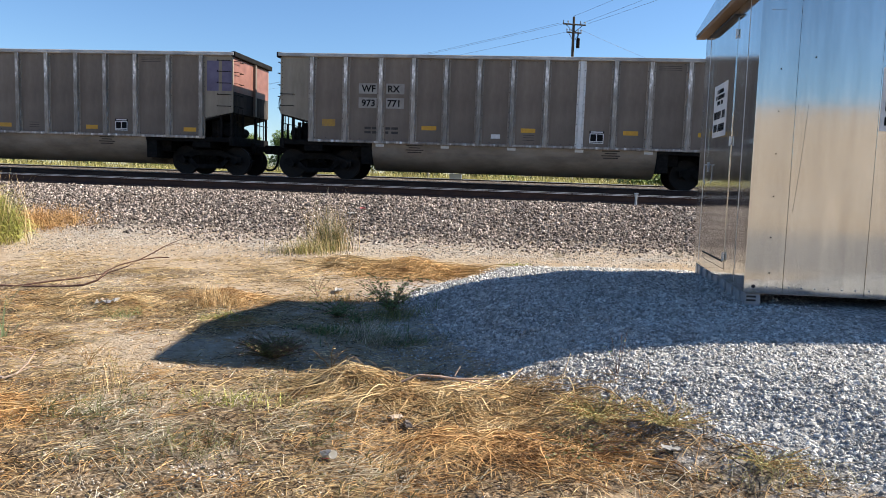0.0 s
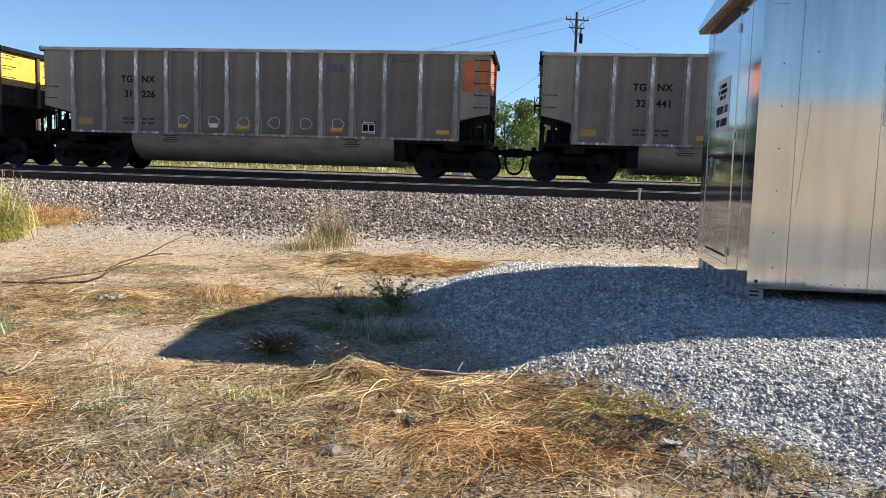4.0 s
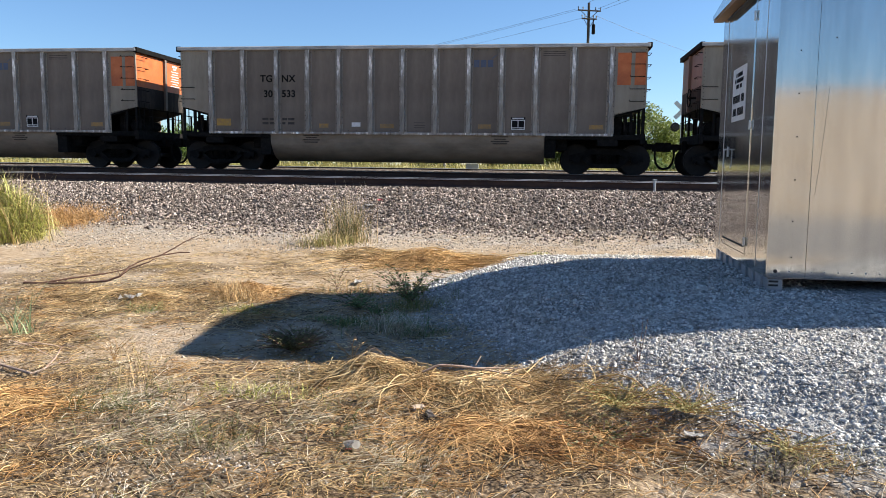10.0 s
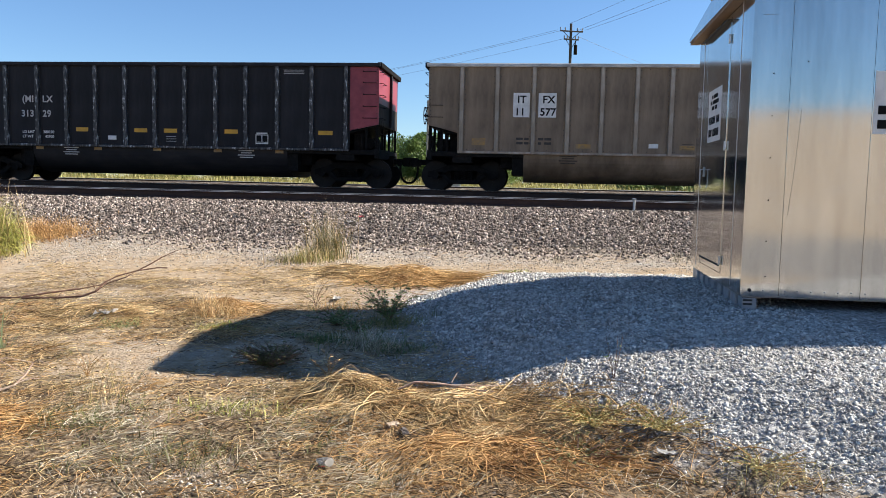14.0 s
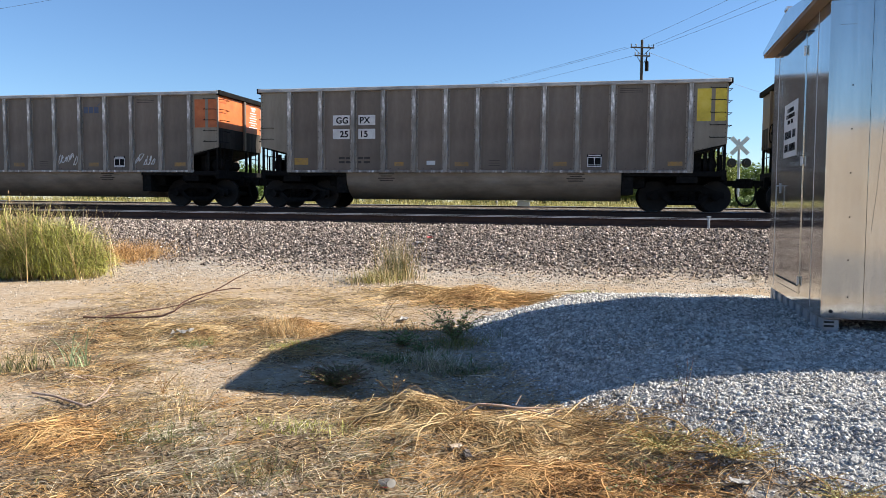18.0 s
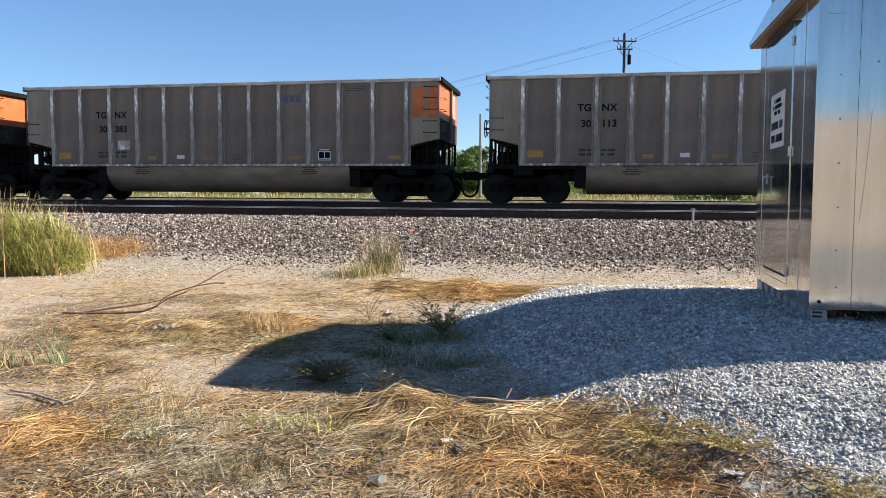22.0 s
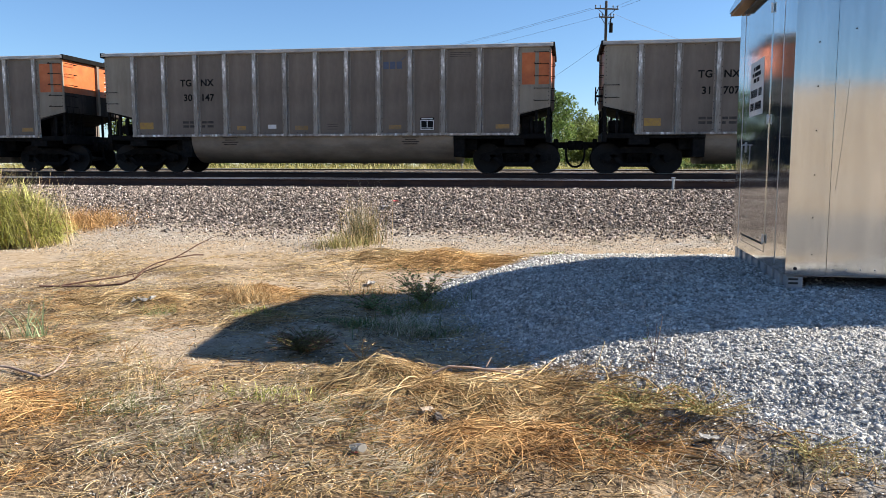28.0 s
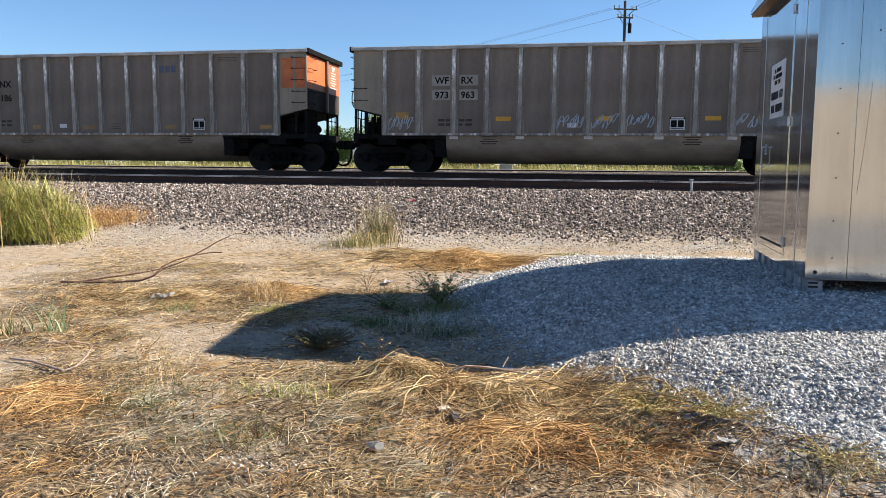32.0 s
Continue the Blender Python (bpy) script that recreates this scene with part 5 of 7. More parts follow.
def build_hedge(x0, x1, y, h, seed, count, leaf, name, label):
    rng = random.Random(seed)
    lump = []
    n = int((x1 - x0) / 0.6)
    for k in range(n):
        x = x0 + (x1 - x0) * (k + rng.random()) / n
        yy = y + rng.uniform(-0.8, 0.8)
        lump.append((x, yy, gz(x, yy) + h * 0.35 * rng.random(), h * (0.4 + 0.4 * rng.random())))
    verts, tris = leaf_cloud(seed, lump, count, 0.10)
    ob = fast_mesh(name, verts, tris, leaf)
    tagged(ob, label, "bushes", kind="stuff")


build_hedge(8.2, 17.0, 37.5, 0.85, 5, 5200, M_WEED, "low_bushes", "low dark green bushes beyond the far track")
build_hedge(-60, 60, 128, 6.0, 6, 9000, M_LEAF, "far_woods", "distant dark green woods on the skyline")


def build_pole(x, y, height, seed, arms, can=False):
    z = gz(x, y)
    pole = empty("utility_pole", pose(x, y, z, 0, 0, 14))
    bm = bmesh.new()
    tube(bm, (0, 0, -0.5), (0, 0, height), 0.16, 12, 0.10)
    part("pole", bm, M_POLE, pole)
    for k, zz in enumerate(arms):
        half = 0.95 if k == 0 else 0.62
        part("crossarm", boxes((-half, half, -0.17, -0.07, zz - 0.05, zz + 0.05), bevel=0.01), M_POLE, pole)
        for s in (-1, 1):
            bm = bmesh.new()
            tube(bm, (s * 0.10, -0.12, zz - 0.55), (s * 0.7 * half, -0.12, zz - 0.06), 0.025, 6)
            part("brace", bm, M_POLE, pole)
            for xx in (0.95, 0.55):
                bm = bmesh.new()
                tube(bm, (s * xx * half, -0.12, zz + 0.07), (s * xx * half, -0.12, zz + 0.2), 0.05, 8, 0.03)
                tube(bm, (s * xx * half, -0.12, zz + 0.2), (s * xx * half, -0.12, zz + 0.27), 0.065, 8, 0.045)
                part("insulator", bm, M_WIRE, pole)
    if can:
        bm = bmesh.new()
        tube(bm, (0.38, -0.1, arms[0] - 1.78), (0.38, -0.1, arms[0] - 1.1), 0.14, 14)
        tube(bm, (0.38, -0.1, arms[0] - 1.1), (0.38, -0.1, arms[0] - 1.04), 0.15, 14, 0.12)
        tube(bm, (0.35, -0.1, arms[0] - 1.02), (0.35, -0.1, arms[0] - 0.7), 0.05, 8)
        part("transformer", bm, M_UNDER, pole, "grey pole-mounted transformer can")
    tagged(pole, "brown wooden utility pole with crossarms and wires", "utility pole", "utility poles")


POLE = (8.4, 60.0)
POLE_TOP = 12.85
build_pole(*POLE, POLE_TOP, 1, (POLE_TOP - 0.62, POLE_TOP - 1.25), True)
build_pole(-54.0, 130.0, POLE_TOP, 2, (POLE_TOP - 0.75,))


def wire(a, b, sag, label="thin dark overhead wire between poles"):
    a, b = Vector(a), Vector(b)
    cu = bpy.data.curves.new("power_line", "CURVE")
    cu.dimensions, cu.bevel_depth, cu.bevel_resolution = "3D", 0.009, 1
    sp = cu.splines.new("POLY")
    n = 24
    sp.points.add(n)
    for k in range(n + 1):
        f = k / n
        p = a.lerp(b, f)
        sp.points[k].co = (p.x, p.y, p.z - sag * 4 * f * (1 - f), 1)
    cu.materials.append(M_WIRE)
    tagged(new("power_line", cu), label, "wire", "overhead wires")


PZ = gz(*POLE) + POLE_TOP
P2Z = gz(-54.0, 130.0) + POLE_TOP
for dx, dz in ((-1.1, -0.5), (-0.6, -0.5), (0.0, -1.05)):
    wire((POLE[0] + dx, POLE[1], PZ + dz), (-54.0 + dx, 130.0, P2Z + dz), 1.0)
for dx, dz, ex in ((0.0, 0.05, 0.0), (0.6, -0.5, 2.2), (1.15, -0.5, 5.5)):
    wire((POLE[0] + dx, POLE[1], PZ + dz), (27.0 + ex, -8.0, PZ + 1.0), 0.9)
wire((POLE[0] + 0.6, POLE[1], PZ - 1.0), (52.0, 92.0, PZ - 4.5), 1.6)
wire((8.25, 60.0, 11.25), (-6.0, 64.0, 3.2), 0.5, "thin dark service wire running down from the pole")
wire((-44.0, 52.0, 15.6), (30.0, 24.0, 16.6), 0.7)
wire((-60.0, 60.0, 22.0), (14.0, 34.0, 19.2), 0.8)


def build_lamp_pole(slope, depth, height, lamp):
    x, y = bearing(slope, depth)
    pole = empty("street_lamp" if lamp else "wooden_post", pose(x, y, gz(x, y)))
    bm = bmesh.new()
    tube(bm, (0, 0, -0.3), (0, 0, height), 0.09, 10, 0.06)
    part("pole", bm, M_POST, pole)
    if lamp:
        bm = bmesh.new()
        bent(bm, [(0, 0, height - 0.3), (0.7, 0, height + 0.05), (1.6, 0, height + 0.1)], 0.035, 6)
        part("arm", bm, M_GALV, pole)
        part("lamp_head", boxes((1.5, 2.1, -0.12, 0.12, height + 0.0, height + 0.16), bevel=0.03), M_GALV, pole)
        tagged(pole, "grey steel street lamp with a short arm", "street lamp")
    else:
        tagged(pole, "bare grey post standing beyond the tracks", "post", "posts beyond the tracks")


build_lamp_pole(0.146, 58.0, 7.4, True)
build_lamp_pole(-0.0475, 44.0, 5.0, False)
build_lamp_pole(-0.182, 62.0, 7.4, False)
build_lamp_pole(-0.168, 66.0, 6.2, False)


def build_crossing_signal(x, y, height, arm):
    """A crossing mast with a crossbuck, two lamp hoods and, where it has one, a raised barrier."""
    sig = empty("crossing_signal", pose(x, y, gz(x, y)))
    bm = bmesh.new()
    tube(bm, (0, 0, -0.3), (0, 0, height), 0.07, 10)
    part("mast", bm, M_GALV, sig)
    for s in (-1, 1):
        bm = boxes((-0.61, 0.61, -0.012, 0.012, -0.11, 0.11))
        part("crossbuck_blade", bm, M_WHITE, sig, "white crossbuck board", pose(0, -0.10 - 0.03 * (s > 0), height - 0.35, 0, 45 * s, 0))
    for s in (-1, 1):
        bm = bmesh.new()
        tube(bm, (s * 0.38, -0.06, height - 1.25), (s * 0.38, -0.28, height - 1.25), 0.15, 12)
        tube(bm, (s * 0.38, -0.04, height - 1.25), (s * 0.38, -0.06, height - 1.25), 0.25, 14)
        part("lamp_hood", bm, M_STEEL_DARK, sig)
    part("lamp_bar", boxes((-0.40, 0.40, -0.03, 0.03, height - 1.29, height - 1.21)), M_GALV, sig)
    if arm:
        part("barrier_arm", boxes((-0.04, 0.04, -0.16, -0.10, 1.0, 5.6)), M_WHITE, sig, "raised white barrier arm", pose(0, 0, 0, 0, -7, 0))
        part("mechanism", boxes((-0.25, 0.25, -0.25, 0.25, 0.7, 1.3), bevel=0.03), M_GALV, sig)
    tagged(sig, "railway crossing mast with a white crossbuck sign", "crossing signal", "crossing signals")


build_crossing_signal(*bearing(-0.014, 46.0), 2.35, True)
build_crossing_signal(*bearing(0.266, 41.0), 3.65, False)


def build_pickup(x, y, heading, paint, word):
    car = empty("pickup_truck", pose(x, y, gz(x, y), 0, 0, heading))
    L, W = 5.4, 1.95
    outline = [(-2.7, 0.5), (-2.7, 1.1), (-0.75, 1.15), (-0.45, 1.15), (1.0, 1.12), (2.55, 0.98), (2.7, 0.8), (2.7, 0.5)]
    bm = bmesh.new()
    prism(bm, outline, "y", -W / 2, W / 2)
    part("body", bm, paint, car)
    bm = bmesh.new()
    prism(bm, [(-0.7, 1.15), (1.15, 1.13), (0.6, 1.78), (-0.5, 1.80)], "y", -W / 2 + 0.12, W / 2 - 0.12)
    part("cab", bm, paint, car)
    for s in (-1, 1):
        for a, b in ((-0.48, 0.12), (0.2, 0.75)):
            part("side_window", boxes((a, b, s * (W / 2 - 0.115) - 0.006, s * (W / 2 - 0.115) + 0.006, 1.22, 1.68)), M_CAR_GLASS, car)
    for xx in (-1.7, 1.75):
        for s in (-1, 1):
            bm = bmesh.new()
            tube(bm, (xx, s * (W / 2 - 0.22), 0.38), (xx, s * (W / 2 + 0.02), 0.38), 0.38, 18)
            part("wheel", bm, M_TYRE, car)
    tagged(car, "%s pickup truck parked beyond the tracks" % word, "pickup truck", "vehicles beyond the tracks")


def build_trailer(x, y, length, heading, top=2.5):
    tr = empty("cargo_trailer", pose(x, y, gz(x, y), 0, 0, heading))
    part("box", boxes((-length / 2, length / 2, -1.05, 1.05, 0.55, top), bevel=0.05), M_CAR_WHITE, tr)
    part("roof", boxes((-length / 2 - 0.02, length / 2 + 0.02, -1.07, 1.07, top + 0.001, top + 0.06)), M_CAR_WHITE, tr)
    part("chassis", boxes((-length / 2 + 0.1, length / 2 + 0.6, -0.8, 0.8, 0.42, 0.548)), M_UNDER, tr)
    for xx in (-0.45, 0.45):
        for s in (-1, 1):
            bm = bmesh.new()
            tube(bm, (xx, s * 0.85, 0.34), (xx, s * 1.06, 0.34), 0.34, 16)
            part("wheel", bm, M_TYRE, tr)
    tagged(tr, "white enclosed cargo trailer parked beyond the tracks", "trailer", "vehicles beyond the tracks")


build_pickup(*bearing(-0.158, 92.0), 172, M_CAR_RED, "red")
build_trailer(*bearing(-0.178, 55.0), 4.2, 3, 2.05)
build_trailer(*bearing(0.015, 90.0), 3.6, -4)


def build_cabinet(x, y):
    cab = empty("track_cabinet", pose(x, y, gz(x, y)))
    part("cabinet_body", boxes((-0.28, 0.28, -0.15, 0.15, 0.0, 0.30), bevel=0.015), M_BOX_GREY, cab)
    part("lid", boxes((-0.30, 0.30, -0.17, 0.17, 0.301, 0.325), bevel=0.004), M_BOX_GREY, cab)
    tagged(cab, "low grey metal cabinet beside the far track", "cabinet")


build_cabinet(*bearing(-0.010, 33.4))


# ---- stones ----
def patches(x, y, scale, seed, level=0.0):
    return smooth01((lumps(x * scale, y * scale, seed) - level) / 0.4)


ICO_V = np.array([(0, 1, 1.618), (0, -1, 1.618), (0, 1, -1.618), (0, -1, -1.618), (1, 1.618, 0), (-1, 1.618, 0), (1, -1.618, 0), (-1, -1.618, 0), (1.618, 0, 1), (1.618, 0, -1), (-1.618, 0, 1), (-1.618, 0, -1)]) / 1.902
ICO_F = np.array([(0, 1, 8), (0, 8, 4), (0, 4, 5), (0, 5, 10), (0, 10, 1), (1, 10, 7), (1, 7, 6), (1, 6, 8), (8, 6, 9), (8, 9, 4), (4, 9, 2), (4, 2, 5), (5, 2, 11), (5, 11, 10), (10, 11, 7), (3, 2, 9), (3, 9, 6), (3, 6, 7), (3, 7, 11), (3, 11, 2)])
OCT_V = np.array([(1, 0, 0), (-1, 0, 0), (0, 1, 0), (0, -1, 0), (0, 0, 1), (0, 0, -1)], dtype=float)
OCT_F = np.array([(0, 2, 4), (2, 1, 4), (1, 3, 4), (3, 0, 4), (2, 0, 5), (1, 2, 5), (3, 1, 5), (0, 3, 5)])


def scatter(rng, n, x0, x1, y0, y1, keep):
    x, y = rng.uniform(x0, x1, n), rng.uniform(y0, y1, n)
    k = rng.random(n) < keep(x, y)
    return x[k], y[k]


def stone_field(name, x, y, radii, mat, label, rng, fine=True, sink=0.25, flat=0.7):
    base, faces = (ICO_V, ICO_F) if fine else (OCT_V, OCT_F)
    n, m = len(x), len(base)
    p = np.repeat(base[None], n, 0) * (0.58 + 0.74 * rng.random((n, m, 1)))
    p = p * (np.array([1.0, 1.0, flat]) * (0.6 + 0.75 * rng.random((n, 3))))[:, None, :]
    q = rng.normal(size=(n, 4)) * np.array([1.0, 0.35, 0.35, 1.0])
    q /= np.linalg.norm(q, axis=1, keepdims=True)
    w, a, b, c = q.T
    R = np.stack([1 - 2 * (b * b + c * c), 2 * (a * b - c * w), 2 * (a * c + b * w), 2 * (a * b + c * w), 1 - 2 * (a * a + c * c), 2 * (b * c - a * w), 2 * (a * c - b * w), 2 * (b * c + a * w), 1 - 2 * (a * a + b * b)], 1).reshape(n, 3, 3)
    p = np.einsum("nij,nmj->nmi", R, p) * radii[:, None, None]
    z = ground_z(x, y) + radii * (0.55 - sink)
    p += np.stack([x, y, z], 1)[:, None, :]
    tris = (faces[None] + (np.arange(n) * m)[:, None, None]).reshape(-1, 3)
    ob = fast_mesh(name, p.reshape(-1, 3), tris, mat)
    tagged(ob, label, "stones", kind="stuff")
    return ob


rng = np.random.default_rng(11)


def gravel_keep(x, y):
    return smooth01((pad_amount(x, y) - 0.10 + 0.05 * lumps(x * 2, y * 2)) / 0.3)


x, y = scatter(rng, 34000, -0.9, 3.4, 3.0, 6.6, gravel_keep)
stone_field("gravel", x, y, 0.006 + 0.0155 * rng.random(len(x)) ** 2.6, M_STONE, "loose crushed grey gravel before the shed", rng, sink=0.4, flat=0.6)
x, y = scatter(rng, 90000, -0.9, 3.4, 3.0, 6.6, gravel_keep)
stone_field("gravel_chips", x, y, 0.0042 + 0.0055 * rng.random(len(x)), M_STONE, "small crushed grey chips before the shed", rng, fine=False, sink=0.35, flat=0.55)
x, y = scatter(rng, 50000, -1.8, 3.2, 6.6, 11.9, gravel_keep)
stone_field("shaded_gravel", x, y, 0.009 + 0.019 * rng.random(len(x)) ** 2.2, M_STONE, "loose crushed grey gravel beside the shed", rng, fine=False, sink=0.15, flat=0.6)
x, y = scatter(rng, 19000, -2.6, 3.5, 3.4, 9.5, lambda x, y: 0.75 * smooth01((pad_depth(x, y) + 0.95) / 0.9))
stone_field("stray_gravel", x, y, 0.005 + 0.008 * rng.random(len(x)), M_STONE, "stray grey gravel thinning out on the dirt", rng)
x, y = scatter(rng, 14000, -2.5, 0.6, 5.7, 8.6, lambda x, y: np.clip(0.25 + 0.6 * smooth01((x + 1.9) / 1.3), 0, 1) * (0.3 + 0.7 * patches(x, y, 2.2, 8.0, 0.0)) * no_pad(x, y))
stone_field("dirt_gravel", x, y, 0.005 + 0.012 * rng.random(len(x)) ** 2, M_PEBBLE, "small grey and tan stones bedded in dry dirt", rng, fine=False, sink=0.35, flat=0.6)
x, y = scatter(rng, 5000, -2.4, -0.7, 3.3, 4.4, lambda x, y: (0.15 + 0.5 * patches(x, y, 3.4, 3.0, 0.0)) * blob(x, y, -1.5, 3.8, 0.7, 0.35))
stone_field("foreground_gravel", x, y, 0.004 + 0.009 * rng.random(len(x)) ** 2, M_PEBBLE, "pale chips of gravel among bleached straw", rng, fine=False, sink=0.3, flat=0.6)
x, y = scatter(rng, 66000, -14, 9.0, 13.4, 20.4, lambda x, y: smooth01((across(x, y) - 14.4 + 0.4 * lumps(x * 0.7, y)) / 1.8) * (across(x, y) < 18.75))
stone_field("ballast", x, y, 0.018 + 0.028 * rng.random(len(x)) ** 1.4, M_BALLAST, "broken dark and pale ballast stones of the railway bank", rng, fine=False, sink=0.1)
x, y = scatter(rng, 46000, -11, 7.5, 12.0, 17.2, lambda x, y: 0.6 * smooth01((y - 12.3 + 0.5 * lumps(x * 0.8, y)) / 1.8) * smooth01((16.9 - across(x, y) + 0.4 * lumps(x, y)) / 2.0))
stone_field("fine_gravel", x, y, 0.008 + 0.015 * rng.random(len(x)) ** 2, M_PEBBLE, "pale fine gravel at the foot of the bank", rng, fine=False, sink=0.2)
x, y = scatter(rng, 26000, -9.5, 1.0, 3.2, 13.4, lambda x, y: (0.10 + 0.5 * patches(x, y, 0.9, 6.0, 0.0)) + 0.65 * smooth01((-x - 3.6) / 1.2) * smooth01((y - 7.4) / 1.0) * smooth01((11 - y) / 1.0))
stone_field("pebbles", x, y, 0.006 + 0.012 * rng.random(len(x)) ** 2, M_PEBBLE, "pale pebbles scattered over dry dirt", rng, fine=False, sink=0.4, flat=0.55)


def build_big_stones():
    """The larger stones on the pad that can be told apart."""
    bed = empty("gravel_bed", pose(0, 0, 0))
    shapes = []
    for k in range(10):
        bm = bmesh.new()
        bmesh.ops.create_icosphere(bm, subdivisions=1, radius=1.0)
        r = random.Random(k)
        for v in bm.verts:
            v.co = v.co * (0.55 + 0.65 * r.random())
        for v in bm.verts:
            v.co.z *= 0.65
        me = bpy.data.meshes.new("stone")
        bm.to_mesh(me)
        bm.free()
        shapes.append(me)
    r = random.Random(99)
    done = 0
    while done < 280:
        x, y = r.uniform(0.2, 3.6), r.uniform(3.9, 8.0)
        if r.random() > float(gravel_keep(np.array(x), np.array(y))) or (SHED_INV @ Vector((x, y, 0))).y > -0.02 and (SHED_INV @ Vector((x, y, 0))).x > -0.02:
            continue
        s = 0.014 + 0.022 * r.random() ** 2.5
        m = Matrix.LocRotScale((x, y, gz(x, y) + 0.25 * s), Euler((r.uniform(-0.4, 0.4), r.uniform(-0.4, 0.4), r.uniform(0, 6))), (s * r.uniform(0.8, 1.3), s, s))
        part("stone", shapes[done % 10], M_STONE_BIG, bed, m=m)
        done += 1
    tagged(bed, "larger grey stones lying on the gravel pad", "stones", kind="structure")


# ---- dry grass and weeds ----
def blades(name, x, y, height, width, lean, mat, label, rng, category="grass", kind="stuff", lift=0.0, spread=1.0, parent=None, bow=0.5):
    """Many bent blades: each a narrow ribbon of three joints that rises, leans over and tapers."""
    n = len(x)
    ang = rng.random(n) * math.tau
    if isinstance(lean, tuple):
        lean, wind = lean
        ang = wind + rng.normal(size=n) * spread
    out = np.stack([np.cos(ang), np.sin(ang)], 1)
    side = np.stack([-out[:, 1], out[:, 0]], 1)
    tilt = lean * (0.4 + 0.9 * rng.random(n))
    pts = []
    pos = np.stack([x, y, ground_z(x, y) - 0.01 + lift], 1)
    a = tilt * 0.6
    steps = 4
    for k in range(steps):
        w = width * (1 - 0.8 * k / (steps - 1))
        tw = rng.normal(size=n) * 0.25 + 0.6
        for s in (-1, 1):
            q = pos.copy()
            q[:, :2] += s * side * (w / 2)[:, None]
            q[:, 2] += s * w * 0.35 * tw
            pts.append(q)
        step = height / (steps - 1)
        pos = pos.copy()
        pos[:, :2] += out * (np.sin(a) * step)[:, None]
        pos[:, 2] += np.cos(a) * step
        a = a + tilt * bow + rng.normal(size=n) * 0.12
    v = np.stack(pts, 1)
    v[:, :, 2] = np.maximum(v[:, :, 2], ground_z(v[:, :, 0], v[:, :, 1]) + 0.004)
    m = 2 * steps
    f = []
    for k in range(steps - 1):
        f += [(2 * k, 2 * k + 1, 2 * k + 3), (2 * k, 2 * k + 3, 2 * k + 2)]
    tris = (np.array(f)[None] + (np.arange(n) * m)[:, None, None]).reshape(-1, 3)
    ob = fast_mesh(name, v.reshape(-1, 3), tris, mat)
    if parent:
        ob.parent = parent
        ob.matrix_parent_inverse = parent.matrix_basis.inverted()
        ob["kind"] = "stuff"
        if label:
            ob["label"] = label
    else:
        tagged(ob, label, category, kind=kind)
    return ob


def stems(name, x, y, length, radius, heading, rise, mat, label, rng, parent=None, kind="stuff", category="straw", curl=1.0, steps=6, dome=None, spread=0.55):
    """Lying stalks: thin three-sided tubes that wander and arch a little over the ground."""
    n = len(x)
    ang = heading + rng.normal(size=n) * spread
    pos = np.stack([x, y], 1)
    ring = np.array([(1, 0), (-0.5, 0.87), (-0.5, -0.87)])
    ph = rng.random(n) * 0.5 + 0.25
    up = 0.25 + 0.75 * rng.random(n)
    pts = []
    turn = rng.normal(size=n) * 0.22 * curl
    for k in range(steps):
        f = k / (steps - 1)
        h = ground_z(pos[:, 0], pos[:, 1]) + radius + rise * np.clip(1 - ((f - ph) / 0.5) ** 2, 0, 1)
        if dome:
            h = h + dome[4] * np.exp(-((pos[:, 0] - dome[0]) / dome[2]) ** 2 - ((pos[:, 1] - dome[1]) / dome[3]) ** 2) * up
        d = np.stack([np.cos(ang), np.sin(ang)], 1)
        s = np.stack([-d[:, 1], d[:, 0]], 1)
        r = radius * (1 - 0.55 * f)
        for u, w in ring:
            q = np.empty((n, 3))
            q[:, :2] = pos + s * (r * u)[:, None]
            q[:, 2] = h + r * w
            pts.append(q)
        pos = pos + d * (length / (steps - 1))[:, None]
        ang = ang + turn + rng.normal(size=n) * 0.18 * curl
    v = np.stack(pts, 1)
    f = []
    for k in range(steps - 1):
        for j in range(3):
            a, b = 3 * k + j, 3 * k + (j + 1) % 3
            f += [(a, b, b + 3), (a, b + 3, a + 3)]
    tris = (np.array(f)[None] + (np.arange(n) * steps * 3)[:, None, None]).reshape(-1, 3)
    ob = fast_mesh(name, v.reshape(-1, 3), tris, mat)
    if parent:
        ob.parent = parent
        ob.matrix_parent_inverse = parent.matrix_basis.inverted()
        ob["kind"] = "stuff"
    else:
        tagged(ob, label, category, kind=kind)
    return ob


def drift(x, y):
    """The way dead stalks lie, turning slowly from place to place."""
    return 0.25 + 1.1 * lumps(x * 0.45, y * 0.5, 5.0)


rng = np.random.default_rng(21)
x, y = scatter(rng, 62000, -6.5, 2.4, 2.7, 11.5, lambda x, y: straw_cover(x, y) * (1 - 0.65 * blob(x, y, -1.9, 4.5, 1.5, 0.9)) * (0.08 + 0.92 * patches(x, y, 2.4, 3.0, -0.05)))
stems("straw_litter", x, y, 0.06 + 0.26 * rng.random(len(x)) ** 2, 0.0016 + 0.0026 * rng.random(len(x)) ** 2, drift(x, y) + rng.choice([0, math.pi], len(x)) + 0.5 * rng.normal(size=len(x)), 0.003 + 0.028 * rng.random(len(x)) ** 1.5, M_STRAW, "golden dead straw lying over the dirt", rng, curl=0.45, steps=4, spread=0.95)
